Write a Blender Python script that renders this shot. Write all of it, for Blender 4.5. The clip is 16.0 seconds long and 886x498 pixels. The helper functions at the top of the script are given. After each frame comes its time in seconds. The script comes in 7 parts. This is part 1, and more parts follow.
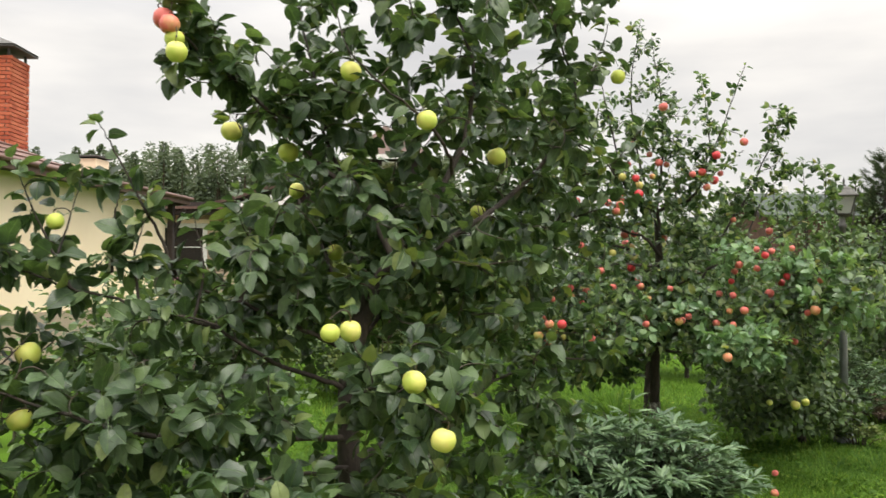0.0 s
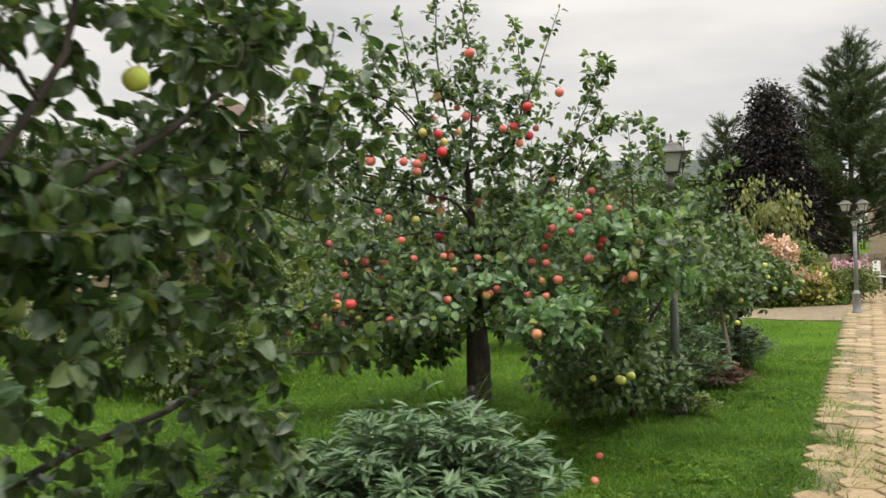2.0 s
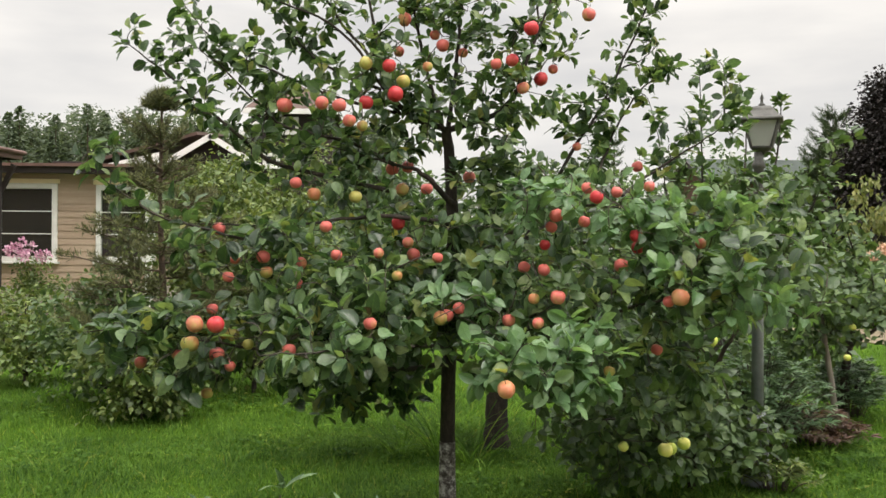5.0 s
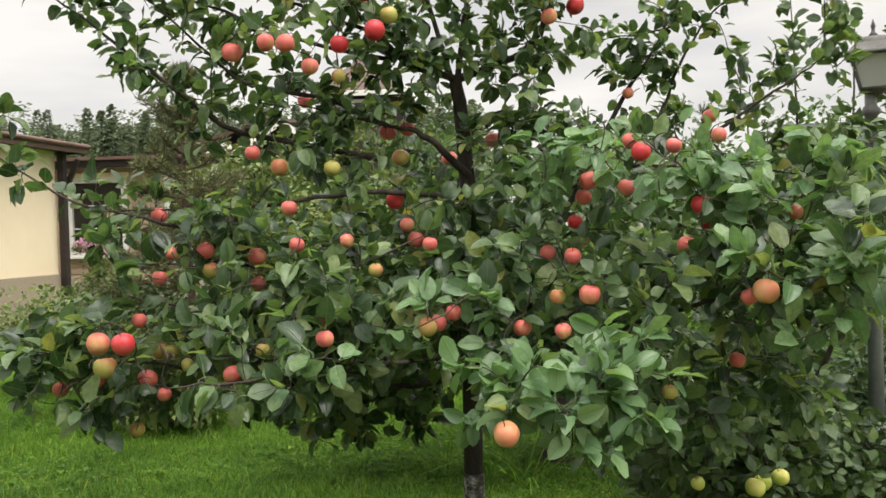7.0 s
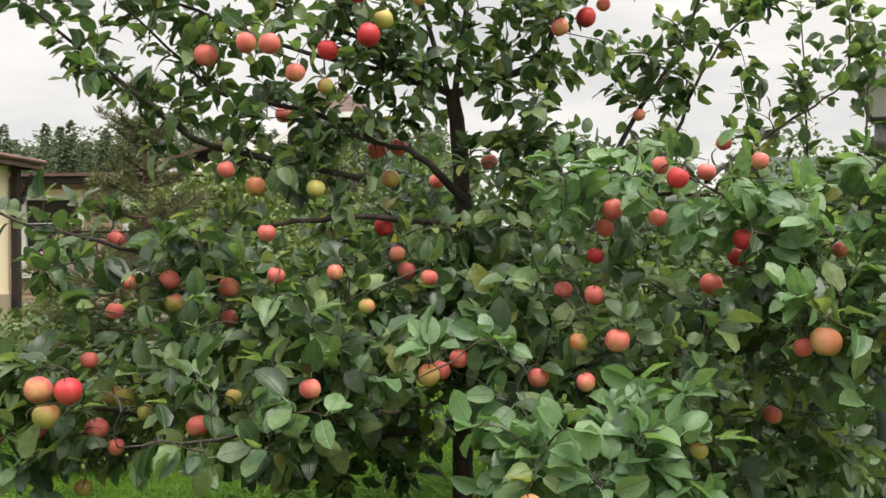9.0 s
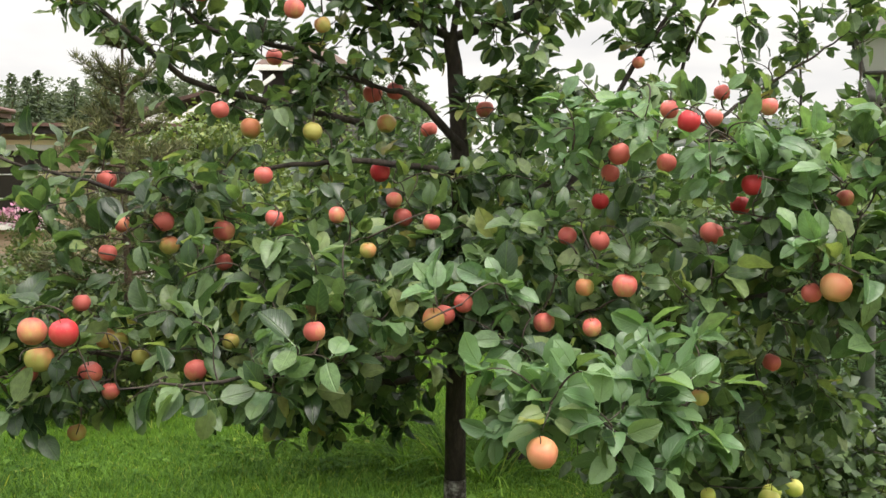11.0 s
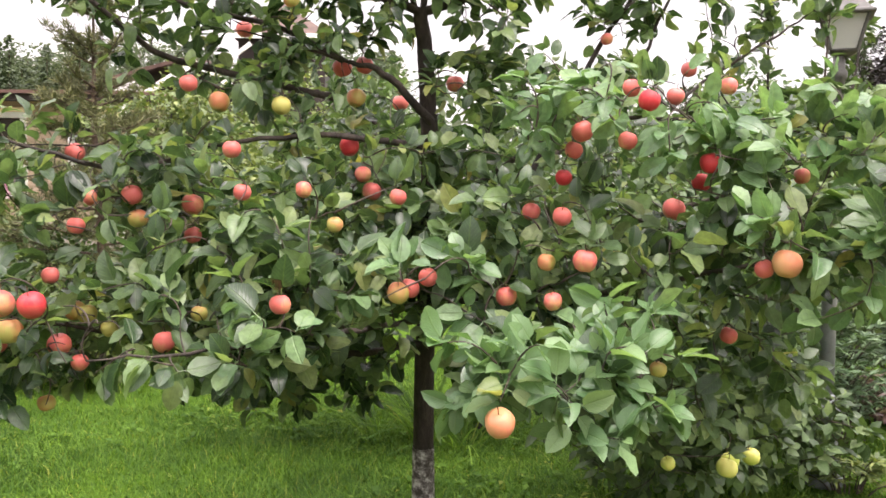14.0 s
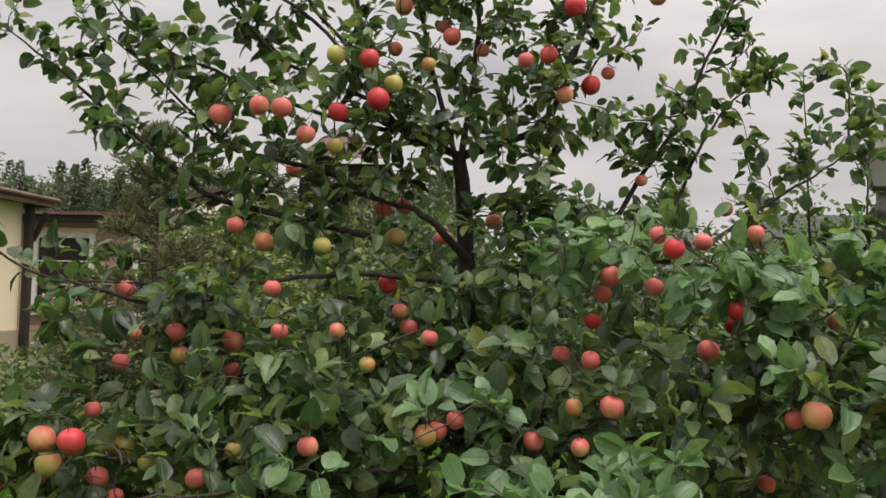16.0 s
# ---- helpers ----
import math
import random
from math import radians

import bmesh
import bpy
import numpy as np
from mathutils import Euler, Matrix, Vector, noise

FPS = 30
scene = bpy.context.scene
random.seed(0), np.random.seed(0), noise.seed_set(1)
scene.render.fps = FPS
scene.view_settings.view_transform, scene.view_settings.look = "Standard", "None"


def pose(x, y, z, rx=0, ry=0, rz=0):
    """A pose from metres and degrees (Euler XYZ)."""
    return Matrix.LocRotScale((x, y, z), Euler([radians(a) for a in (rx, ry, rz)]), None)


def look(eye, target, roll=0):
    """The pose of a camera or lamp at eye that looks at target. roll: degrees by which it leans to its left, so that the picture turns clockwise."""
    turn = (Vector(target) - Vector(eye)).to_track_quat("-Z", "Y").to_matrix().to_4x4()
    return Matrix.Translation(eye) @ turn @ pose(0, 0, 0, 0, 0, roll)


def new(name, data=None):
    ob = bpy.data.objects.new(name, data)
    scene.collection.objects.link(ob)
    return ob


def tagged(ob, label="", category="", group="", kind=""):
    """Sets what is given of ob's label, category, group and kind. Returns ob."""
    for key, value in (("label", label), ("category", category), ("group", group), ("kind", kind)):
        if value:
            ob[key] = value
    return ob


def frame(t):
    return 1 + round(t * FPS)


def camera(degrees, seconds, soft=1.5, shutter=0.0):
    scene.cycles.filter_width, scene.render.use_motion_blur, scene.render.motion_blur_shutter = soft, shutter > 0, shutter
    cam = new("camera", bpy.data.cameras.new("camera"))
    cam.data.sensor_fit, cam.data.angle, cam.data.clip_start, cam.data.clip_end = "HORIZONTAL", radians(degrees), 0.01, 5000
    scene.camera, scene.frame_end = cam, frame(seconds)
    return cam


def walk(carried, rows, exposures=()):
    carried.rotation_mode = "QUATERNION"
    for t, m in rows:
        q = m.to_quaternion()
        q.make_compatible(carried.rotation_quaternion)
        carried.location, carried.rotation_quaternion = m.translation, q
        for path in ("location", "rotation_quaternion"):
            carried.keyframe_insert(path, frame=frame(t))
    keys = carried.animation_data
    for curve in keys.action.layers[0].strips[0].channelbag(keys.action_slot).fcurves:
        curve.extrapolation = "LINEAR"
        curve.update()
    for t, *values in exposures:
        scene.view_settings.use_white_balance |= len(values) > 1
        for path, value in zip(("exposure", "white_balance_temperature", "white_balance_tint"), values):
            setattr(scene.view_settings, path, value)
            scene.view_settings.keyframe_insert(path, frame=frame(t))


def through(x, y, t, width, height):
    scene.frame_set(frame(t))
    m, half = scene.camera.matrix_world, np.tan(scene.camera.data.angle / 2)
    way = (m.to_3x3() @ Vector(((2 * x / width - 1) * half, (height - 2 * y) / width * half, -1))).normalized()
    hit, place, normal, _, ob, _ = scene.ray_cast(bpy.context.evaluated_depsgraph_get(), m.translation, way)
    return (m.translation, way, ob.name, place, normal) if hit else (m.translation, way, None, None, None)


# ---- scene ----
cam = camera(53.9, 16.0, soft=1.5, shutter=0.4)
METRES, EYE, TILT, LEAN, TURN = 5.4, 1.65, 0.0, 0.0, -0.9
ROWS = [
    (0.0, 0.0, 0.0, 0.0, -0.01, 1.86, -0.3),
    (0.5, 0.0126, 0.0208, -0.0009, -1.79, 1.23, 0.66),
    (1.0, 0.0341, 0.0703, 0.0004, -4.7, 0.82, 1.07),
    (1.5, 0.0677, 0.1223, 0.0003, -7.57, 0.49, 1.98),
    (2.0, 0.1236, 0.1711, -0.0031, -8.46, 0.07, 1.73),
    (2.5, 0.166, 0.2274, -0.0073, -8.83, -0.39, 1.17),
    (3.0, 0.2049, 0.3008, -0.003, -9.18, -0.04, 1.16),
    (3.5, 0.2497, 0.3627, -0.0064, -6.39, 0.31, 0.82),
    (4.0, 0.2788, 0.4303, -0.0096, -4.32, 0.18, -0.1),
    (6.5, 0.3456, 0.7104, -0.003, 0.81, -0.37, 1.59),
    (7.0, 0.3725, 0.7442, -0.007, 3.26, -1.18, 1.68),
    (7.5, 0.3846, 0.7622, -0.0056, 5.34, -1.42, 0.58),
    (8.0, 0.3797, 0.776, -0.0057, 5.38, -0.3, -0.16),
    (8.5, 0.3648, 0.7912, -0.0032, 3.65, 0.52, 0.08),
    (9.0, 0.3475, 0.81, -0.0028, 0.77, 0.42, 0.55),
    (9.5, 0.3361, 0.8206, -0.0058, -0.73, -0.6, -0.06),
    (12.0, 0.3315, 0.8167, -0.0105, -1.4, -3.41, 0.08),
    (12.5, 0.3356, 0.8167, -0.0105, -2.88, -4.35, 0.05),
    (13.0, 0.3376, 0.8147, -0.0108, -4.0, -4.75, 0.19),
    (13.5, 0.3386, 0.8129, -0.0103, -3.8, -4.9, 0.09),
    (14.0, 0.3383, 0.8101, -0.0075, -2.38, -4.28, -0.45),
    (14.5, 0.3405, 0.8066, -0.0051, -1.14, -3.08, -0.71),
    (15.0, 0.3428, 0.8035, -0.0017, -0.39, -1.01, -1.16),
    (15.5, 0.3457, 0.7986, 0.0023, 0.56, 1.72, -1.58),
    (16.0, 0.3515, 0.7994, 0.0051, 1.28, 3.48, -1.11),
]
walk(cam, [(t, pose(0, 0, EYE, TILT, LEAN, TURN) @ pose(METRES * x, METRES * y, METRES * z, 90 + pitch, roll, yaw)) for t, x, y, z, yaw, pitch, roll in ROWS],
     exposures=[(0.0, 0.2, 6500, 10), (1.0, 0.1, 6500, 10), (2.5, 0.07, 6500, 10), (4.0, 0.11, 6500, 10), (6.5, 0.2, 6500, 10), (7.5, 0.22, 6500, 10), (8.0, 0.26, 6500, 10), (9.0, 0.22, 6500, 10), (9.7, 0.2, 6500, 10), (11.8, 0.53, 6500, 10), (12.5, 0.49, 6500, 11), (13.3, 0.86, 6500, 18), (14.0, 0.96, 6500, 22), (14.5, 0.86, 6500, 24), (15.0, 0.43, 6500, 16), (15.5, -0.03, 6500, 15), (16.0, -0.29, 6500, 14)])


# ---- world and light ----
world = bpy.data.worlds.new("overcast_sky")
scene.world = world
world.use_nodes = True
wn, wl = world.node_tree.nodes, world.node_tree.links
wn.clear()
w_out = wn.new("ShaderNodeOutputWorld")
w_bg = wn.new("ShaderNodeBackground")
w_sky = wn.new("ShaderNodeTexSky")
w_sky.sky_type, w_sky.sun_disc = "NISHITA", False
w_sky.sun_elevation, w_sky.sun_rotation = radians(48), radians(150)
w_scale = wn.new("ShaderNodeVectorMath")
w_scale.operation, w_scale.inputs[3].default_value = "SCALE", 0.10
w_co = wn.new("ShaderNodeTexCoord")
w_map = wn.new("ShaderNodeMapping")
w_map.inputs["Scale"].default_value = (1.6, 1.6, 6.5)
w_noise = wn.new("ShaderNodeTexNoise")
w_noise.inputs["Scale"].default_value, w_noise.inputs["Detail"].default_value = 1.7, 5.0
w_noise.inputs["Roughness"].default_value = 0.5
w_ramp = wn.new("ShaderNodeValToRGB")
w_ramp.color_ramp.elements[0].position, w_ramp.color_ramp.elements[0].color = 0.3, (0.64, 0.63, 0.625, 1)
w_ramp.color_ramp.elements[1].position, w_ramp.color_ramp.elements[1].color = 0.62, (0.93, 0.89, 0.835, 1)
w_mix = wn.new("ShaderNodeMix")
w_mix.data_type = "RGBA"
w_mix.inputs["Factor"].default_value = 0.93
wl.new(w_co.outputs["Generated"], w_map.inputs["Vector"])
wl.new(w_map.outputs["Vector"], w_noise.inputs["Vector"])
wl.new(w_noise.outputs["Fac"], w_ramp.inputs["Fac"])
wl.new(w_sky.outputs["Color"], w_scale.inputs[0])
wl.new(w_scale.outputs["Vector"], w_mix.inputs["A"])
wl.new(w_ramp.outputs["Color"], w_mix.inputs["B"])
wl.new(w_mix.outputs["Result"], w_bg.inputs["Color"])
# an overcast sky is about three times as bright overhead as near the horizon
w_sep = wn.new("ShaderNodeSeparateXYZ")
w_grad = wn.new("ShaderNodeMapRange")
w_grad.inputs["From Min"].default_value, w_grad.inputs["From Max"].default_value = 0.25, 0.95
w_grad.inputs["To Min"].default_value, w_grad.inputs["To Max"].default_value = 0.98, 3.6
wl.new(w_co.outputs["Generated"], w_sep.inputs[0])
wl.new(w_sep.outputs["Z"], w_grad.inputs["Value"])
wl.new(w_grad.outputs["Result"], w_bg.inputs["Strength"])
wl.new(w_bg.outputs["Background"], w_out.inputs["Surface"])

sun_data = bpy.data.lights.new("sun", "SUN")
sun_data.energy, sun_data.angle, sun_data.color = 2.8, radians(40), (1.0, 0.95, 0.84)
sun = new("sun", sun_data)
sun.matrix_world = look((6, 0, 21), (0, 6, 0))

# ---- materials ----
def base_mat(name):
    m = bpy.data.materials.new(name)
    m.use_nodes = True
    nt = m.node_tree
    return m, nt.nodes, nt.links, nt.nodes["Principled BSDF"]


def ramp_node(nodes, stops):
    r = nodes.new("ShaderNodeValToRGB")
    els = r.color_ramp.elements
    while len(els) < len(stops):
        els.new(0.5)
    for e, (p, c) in zip(els, stops):
        e.position, e.color = p, (*c, 1)
    return r


def noise_node(nodes, links, scale, detail=4.0, rough=0.55, stretch=None, coord="Object"):
    co = nodes.new("ShaderNodeTexCoord")
    n = nodes.new("ShaderNodeTexNoise")
    n.inputs["Scale"].default_value, n.inputs["Detail"].default_value, n.inputs["Roughness"].default_value = scale, detail, rough
    if stretch:
        mp = nodes.new("ShaderNodeMapping")
        mp.inputs["Scale"].default_value = stretch
        links.new(co.outputs[coord], mp.inputs["Vector"])
        links.new(mp.outputs["Vector"], n.inputs["Vector"])
    else:
        links.new(co.outputs[coord], n.inputs["Vector"])
    return n


def bump(nodes, links, src, bsdf, strength, dist):
    b = nodes.new("ShaderNodeBump")
    b.inputs["Strength"].default_value, b.inputs["Distance"].default_value = strength, dist
    links.new(src, b.inputs["Height"])
    links.new(b.outputs["Normal"], bsdf.inputs["Normal"])


def surface(name, stops, scale, rough=0.7, fine=None, bump_s=0.3, bump_d=0.01, metal=0.0, stretch=None, coord="Object", spec=0.5):
    """A material with a broad tone pattern, a fine grain and relief."""
    m, n, l, b = base_mat(name)
    big = noise_node(n, l, scale, 5, 0.6, stretch, coord)
    small = noise_node(n, l, fine or scale * 9, 5, 0.6, stretch, coord)
    add = n.new("ShaderNodeMath")
    add.operation = "MULTIPLY_ADD"
    add.inputs[1].default_value, add.inputs[2].default_value = 0.45, -0.22
    l.new(small.outputs["Fac"], add.inputs[0])
    tot = n.new("ShaderNodeMath")
    l.new(big.outputs["Fac"], tot.inputs[0])
    l.new(add.outputs[0], tot.inputs[1])
    r = ramp_node(n, stops)
    l.new(tot.outputs[0], r.inputs["Fac"])
    l.new(r.outputs["Color"], b.inputs["Base Color"])
    b.inputs["Roughness"].default_value, b.inputs["Metallic"].default_value = rough, metal
    b.inputs["Specular IOR Level"].default_value = spec
    bump(n, l, small.outputs["Fac"], b, bump_s, bump_d)
    return m


def random_fac(n, l):
    """One random number for each leaf, stone or blade, joined or not."""
    o = n.new("ShaderNodeObjectInfo")
    g = n.new("ShaderNodeNewGeometry")
    a = n.new("ShaderNodeMath")
    l.new(o.outputs["Random"], a.inputs[0])
    l.new(g.outputs["Random Per Island"], a.inputs[1])
    f = n.new("ShaderNodeMath")
    f.operation = "FRACT"
    l.new(a.outputs[0], f.inputs[0])
    return f


def leaf_mat(name, stops, rough=0.38, through=0.28, vein=0.25, light=(0.16, 0.26, 0.07), spec=0.5):
    m, n, l, b = base_mat(name)
    f = random_fac(n, l)
    r = ramp_node(n, stops)
    l.new(f.outputs[0], r.inputs["Fac"])
    col = r.outputs["Color"]
    if vein:
        uv = n.new("ShaderNodeTexCoord")
        sep = n.new("ShaderNodeSeparateXYZ")
        l.new(uv.outputs["UV"], sep.inputs[0])
        d = n.new("ShaderNodeMath")
        d.operation, d.inputs[1].default_value = "SUBTRACT", 0.5
        l.new(sep.outputs["X"], d.inputs[0])
        ab = n.new("ShaderNodeMath")
        ab.operation = "ABSOLUTE"
        l.new(d.outputs[0], ab.inputs[0])
        sl = n.new("ShaderNodeMath")
        sl.operation, sl.inputs[1].default_value = "MULTIPLY_ADD", -0.9
        l.new(ab.outputs[0], sl.inputs[0])
        l.new(sep.outputs["Y"], sl.inputs[2])
        wv = n.new("ShaderNodeMath")
        wv.operation, wv.inputs[1].default_value = "MULTIPLY", 48.0
        l.new(sl.outputs[0], wv.inputs[0])
        sn = n.new("ShaderNodeMath")
        sn.operation = "SINE"
        l.new(wv.outputs[0], sn.inputs[0])
        pw = n.new("ShaderNodeMapRange")
        pw.inputs["From Min"].default_value, pw.inputs["From Max"].default_value = 0.75, 1.0
        pw.inputs["To Max"].default_value = 0.55
        l.new(sn.outputs[0], pw.inputs["Value"])
        mid = n.new("ShaderNodeMapRange")
        mid.inputs["From Min"].default_value, mid.inputs["From Max"].default_value = 0.05, 0.015
        l.new(ab.outputs[0], mid.inputs["Value"])
        mx = n.new("ShaderNodeMath")
        mx.operation = "MAXIMUM"
        l.new(pw.outputs["Result"], mx.inputs[0])
        l.new(mid.outputs["Result"], mx.inputs[1])
        sc = n.new("ShaderNodeMath")
        sc.operation, sc.inputs[1].default_value = "MULTIPLY", vein
        l.new(mx.outputs[0], sc.inputs[0])
        mixv = n.new("ShaderNodeMix")
        mixv.data_type = "RGBA"
        mixv.inputs["B"].default_value = (*light, 1)
        l.new(sc.outputs[0], mixv.inputs["Factor"])
        l.new(col, mixv.inputs["A"])
        col = mixv.outputs["Result"]
        bump(n, l, mx.outputs[0], b, 0.6, -0.003)
    spots = noise_node(n, l, 60, 3, 0.6)
    sp = n.new("ShaderNodeMapRange")
    sp.inputs["From Min"].default_value, sp.inputs["From Max"].default_value = 0.3, 0.7
    sp.inputs["To Min"].default_value, sp.inputs["To Max"].default_value = 0.75, 1.25
    l.new(spots.outputs["Fac"], sp.inputs["Value"])
    mul = n.new("ShaderNodeVectorMath")
    mul.operation = "SCALE"
    l.new(col, mul.inputs[0])
    l.new(sp.outputs["Result"], mul.inputs[3])
    l.new(mul.outputs["Vector"], b.inputs["Base Color"])
    rv = n.new("ShaderNodeMapRange")
    rv.inputs["To Min"].default_value, rv.inputs["To Max"].default_value = rough - 0.1, rough + 0.12
    l.new(f.outputs[0], rv.inputs["Value"])
    l.new(rv.outputs["Result"], b.inputs["Roughness"])
    b.inputs["Specular IOR Level"].default_value = spec
    tr = n.new("ShaderNodeBsdfTranslucent")
    tc = n.new("ShaderNodeVectorMath")
    tc.operation = "MULTIPLY"
    tc.inputs[1].default_value = (1.5, 1.5, 0.85)
    l.new(mul.outputs["Vector"], tc.inputs[0])
    l.new(tc.outputs["Vector"], tr.inputs["Color"])
    ms = n.new("ShaderNodeMixShader")
    ms.inputs[0].default_value = through
    l.new(b.outputs[0], ms.inputs[1])
    l.new(tr.outputs[0], ms.inputs[2])
    l.new(ms.outputs[0], n["Material Output"].inputs["Surface"])
    return m


def apple_mat(name, ground_col, blush, amount, wash=0.5):
    m, n, l, b = base_mat(name)
    streak = noise_node(n, l, 11, 4, 0.6, (1, 1, 0.15))
    patch = noise_node(n, l, 1.7, 3, 0.5)
    o = n.new("ShaderNodeObjectInfo")
    s1 = n.new("ShaderNodeMath")
    s1.operation, s1.inputs[1].default_value = "MULTIPLY_ADD", 0.55
    l.new(streak.outputs["Fac"], s1.inputs[0])
    l.new(patch.outputs["Fac"], s1.inputs[2])
    s2 = n.new("ShaderNodeMath")
    s2.operation, s2.inputs[1].default_value = "MULTIPLY_ADD", 0.35
    l.new(o.outputs["Random"], s2.inputs[0])
    l.new(s1.outputs[0], s2.inputs[2])
    mr = n.new("ShaderNodeMapRange")
    mr.inputs["From Min"].default_value, mr.inputs["From Max"].default_value = 1.15 - amount, 1.15 - amount + wash
    # the cheek that faced the sun and the shoulder are redder than the rest
    tc = n.new("ShaderNodeTexCoord")
    cheek = n.new("ShaderNodeVectorMath")
    cheek.operation, cheek.inputs[1].default_value = "DOT_PRODUCT", (0.62, 0.1, 0.5)
    l.new(tc.outputs["Object"], cheek.inputs[0])
    s3 = n.new("ShaderNodeMath")
    s3.operation = "ADD"
    l.new(cheek.outputs["Value"], s3.inputs[0])
    s4 = n.new("ShaderNodeMath")
    s4.operation, s4.inputs[1].default_value = "ADD", 0.16
    l.new(s2.outputs[0], s3.inputs[1])
    l.new(s3.outputs[0], s4.inputs[0])
    l.new(s4.outputs[0], mr.inputs["Value"])
    mx = n.new("ShaderNodeMix")
    mx.data_type = "RGBA"
    mx.inputs["A"].default_value, mx.inputs["B"].default_value = (*ground_col, 1), (*blush, 1)
    l.new(mr.outputs["Result"], mx.inputs["Factor"])
    dots = noise_node(n, l, 34, 2, 0.5)
    dr = n.new("ShaderNodeMapRange")
    dr.inputs["From Min"].default_value, dr.inputs["From Max"].default_value = 0.66, 0.72
    dr.inputs["To Max"].default_value = 0.35
    l.new(dots.outputs["Fac"], dr.inputs["Value"])
    md = n.new("ShaderNodeMix")
    md.data_type = "RGBA"
    md.inputs["B"].default_value = (0.75, 0.6, 0.35, 1)
    l.new(dr.outputs["Result"], md.inputs["Factor"])
    l.new(mx.outputs["Result"], md.inputs["A"])
    l.new(md.outputs["Result"], b.inputs["Base Color"])
    b.inputs["Roughness"].default_value = 0.46
    b.inputs["Specular IOR Level"].default_value = 0.4
    b.inputs["Subsurface Weight"].default_value = 0.06
    b.inputs["Subsurface Radius"].default_value = (0.01, 0.004, 0.002)
    return m


def random_mat(name, stops, rough, bump_scale=60, bump_s=0.4, bump_d=0.004, dirt=0.3):
    m, n, l, b = base_mat(name)
    f = random_fac(n, l)
    r = ramp_node(n, stops)
    l.new(f.outputs[0], r.inputs["Fac"])
    small = noise_node(n, l, bump_scale, 5, 0.65)
    mr = n.new("ShaderNodeMapRange")
    mr.inputs["From Min"].default_value, mr.inputs["From Max"].default_value = 0.3, 0.7
    mr.inputs["To Min"].default_value, mr.inputs["To Max"].default_value = 1 - dirt, 1 + dirt * 0.6
    l.new(small.outputs["Fac"], mr.inputs["Value"])
    v = n.new("ShaderNodeVectorMath")
    v.operation = "SCALE"
    l.new(r.outputs["Color"], v.inputs[0])
    l.new(mr.outputs["Result"], v.inputs[3])
    l.new(v.outputs["Vector"], b.inputs["Base Color"])
    b.inputs["Roughness"].default_value = rough
    bump(n, l, small.outputs["Fac"], b, bump_s, bump_d)
    return m


# shaded and lit leaf tones and a bluish sky sheen are painted into this ramp
LEAF_RED = leaf_mat("leaf_red_apple_tree", [(0.0, (0.016, 0.037, 0.015)), (0.4, (0.056, 0.105, 0.045)), (0.8, (0.142, 0.222, 0.088)), (0.985, (0.21, 0.265, 0.095)), (1.0, (0.28, 0.26, 0.06))], 0.33, 0.4, spec=0.7)
# paler than LEAF_RED: bright light and sheen on the outer sprays are painted in
LEAF_LIT = leaf_mat("leaf_lit_apple", [(0.0, (0.082, 0.163, 0.07)), (0.6, (0.132, 0.236, 0.1)), (1.0, (0.186, 0.3, 0.122))], 0.36, 0.35, spec=0.7)
LEAF_GREEN = leaf_mat("leaf_green_apple_tree", [(0.0, (0.024, 0.05, 0.022)), (0.5, (0.05, 0.09, 0.036)), (0.9, (0.095, 0.15, 0.054)), (1.0, (0.17, 0.21, 0.055))], 0.36, 0.3, spec=0.6)
LEAF_FAR = leaf_mat("leaf_orchard", [(0.0, (0.042, 0.077, 0.028)), (0.6, (0.074, 0.128, 0.043)), (1.0, (0.14, 0.205, 0.064))], 0.5, 0.25, 0)
LEAF_PEONY = leaf_mat("leaf_peony", [(0.0, (0.05, 0.097, 0.045)), (0.6, (0.09, 0.157, 0.073)), (1.0, (0.15, 0.232, 0.107))], 0.34, 0.15, 0.3, (0.15, 0.22, 0.12))
LEAF_SHRUB = leaf_mat("leaf_shrub", [(0.0, (0.065, 0.1, 0.03)), (0.6, (0.115, 0.165, 0.045)), (1.0, (0.2, 0.235, 0.065))], 0.55, 0.25, 0)
LEAF_YELLOW = leaf_mat("leaf_yellowing", [(0.0, (0.14, 0.17, 0.04)), (0.6, (0.25, 0.25, 0.07)), (1.0, (0.4, 0.36, 0.12))], 0.55, 0.25, 0)
LEAF_HANG = leaf_mat("leaf_hanging", [(0.0, (0.1, 0.13, 0.04)), (0.6, (0.17, 0.19, 0.06)), (1.0, (0.27, 0.26, 0.1))], 0.55, 0.25, 0)
# hedge leaves darkened: the shade under the pines is put into their colour
LEAF_SHADED = leaf_mat("leaf_shaded_hedge", [(0.0, (0.02, 0.032, 0.015)), (0.6, (0.034, 0.054, 0.022)), (1.0, (0.06, 0.08, 0.03))], 0.55, 0.2, 0, spec=0.3)
LEAF_PURPLE = leaf_mat("leaf_purple_maple", [(0.0, (0.012, 0.01, 0.01)), (0.7, (0.02, 0.015, 0.015)), (1.0, (0.038, 0.028, 0.026))], 0.6, 0.1, 0, spec=0.3)
# distance haze is painted in: paler, greyer greens with little contrast
LEAF_WOOD_HAZE = leaf_mat("leaf_wood_haze_tinted", [(0.0, (0.085, 0.112, 0.075)), (0.6, (0.105, 0.137, 0.088)), (1.0, (0.135, 0.168, 0.108))], 0.8, 0.3, 0)
NEEDLE = leaf_mat("pine_needles", [(0.0, (0.034, 0.055, 0.026)), (0.6, (0.062, 0.094, 0.042)), (1.0, (0.11, 0.15, 0.065))], 0.65, 0.15, 0, spec=0.2)
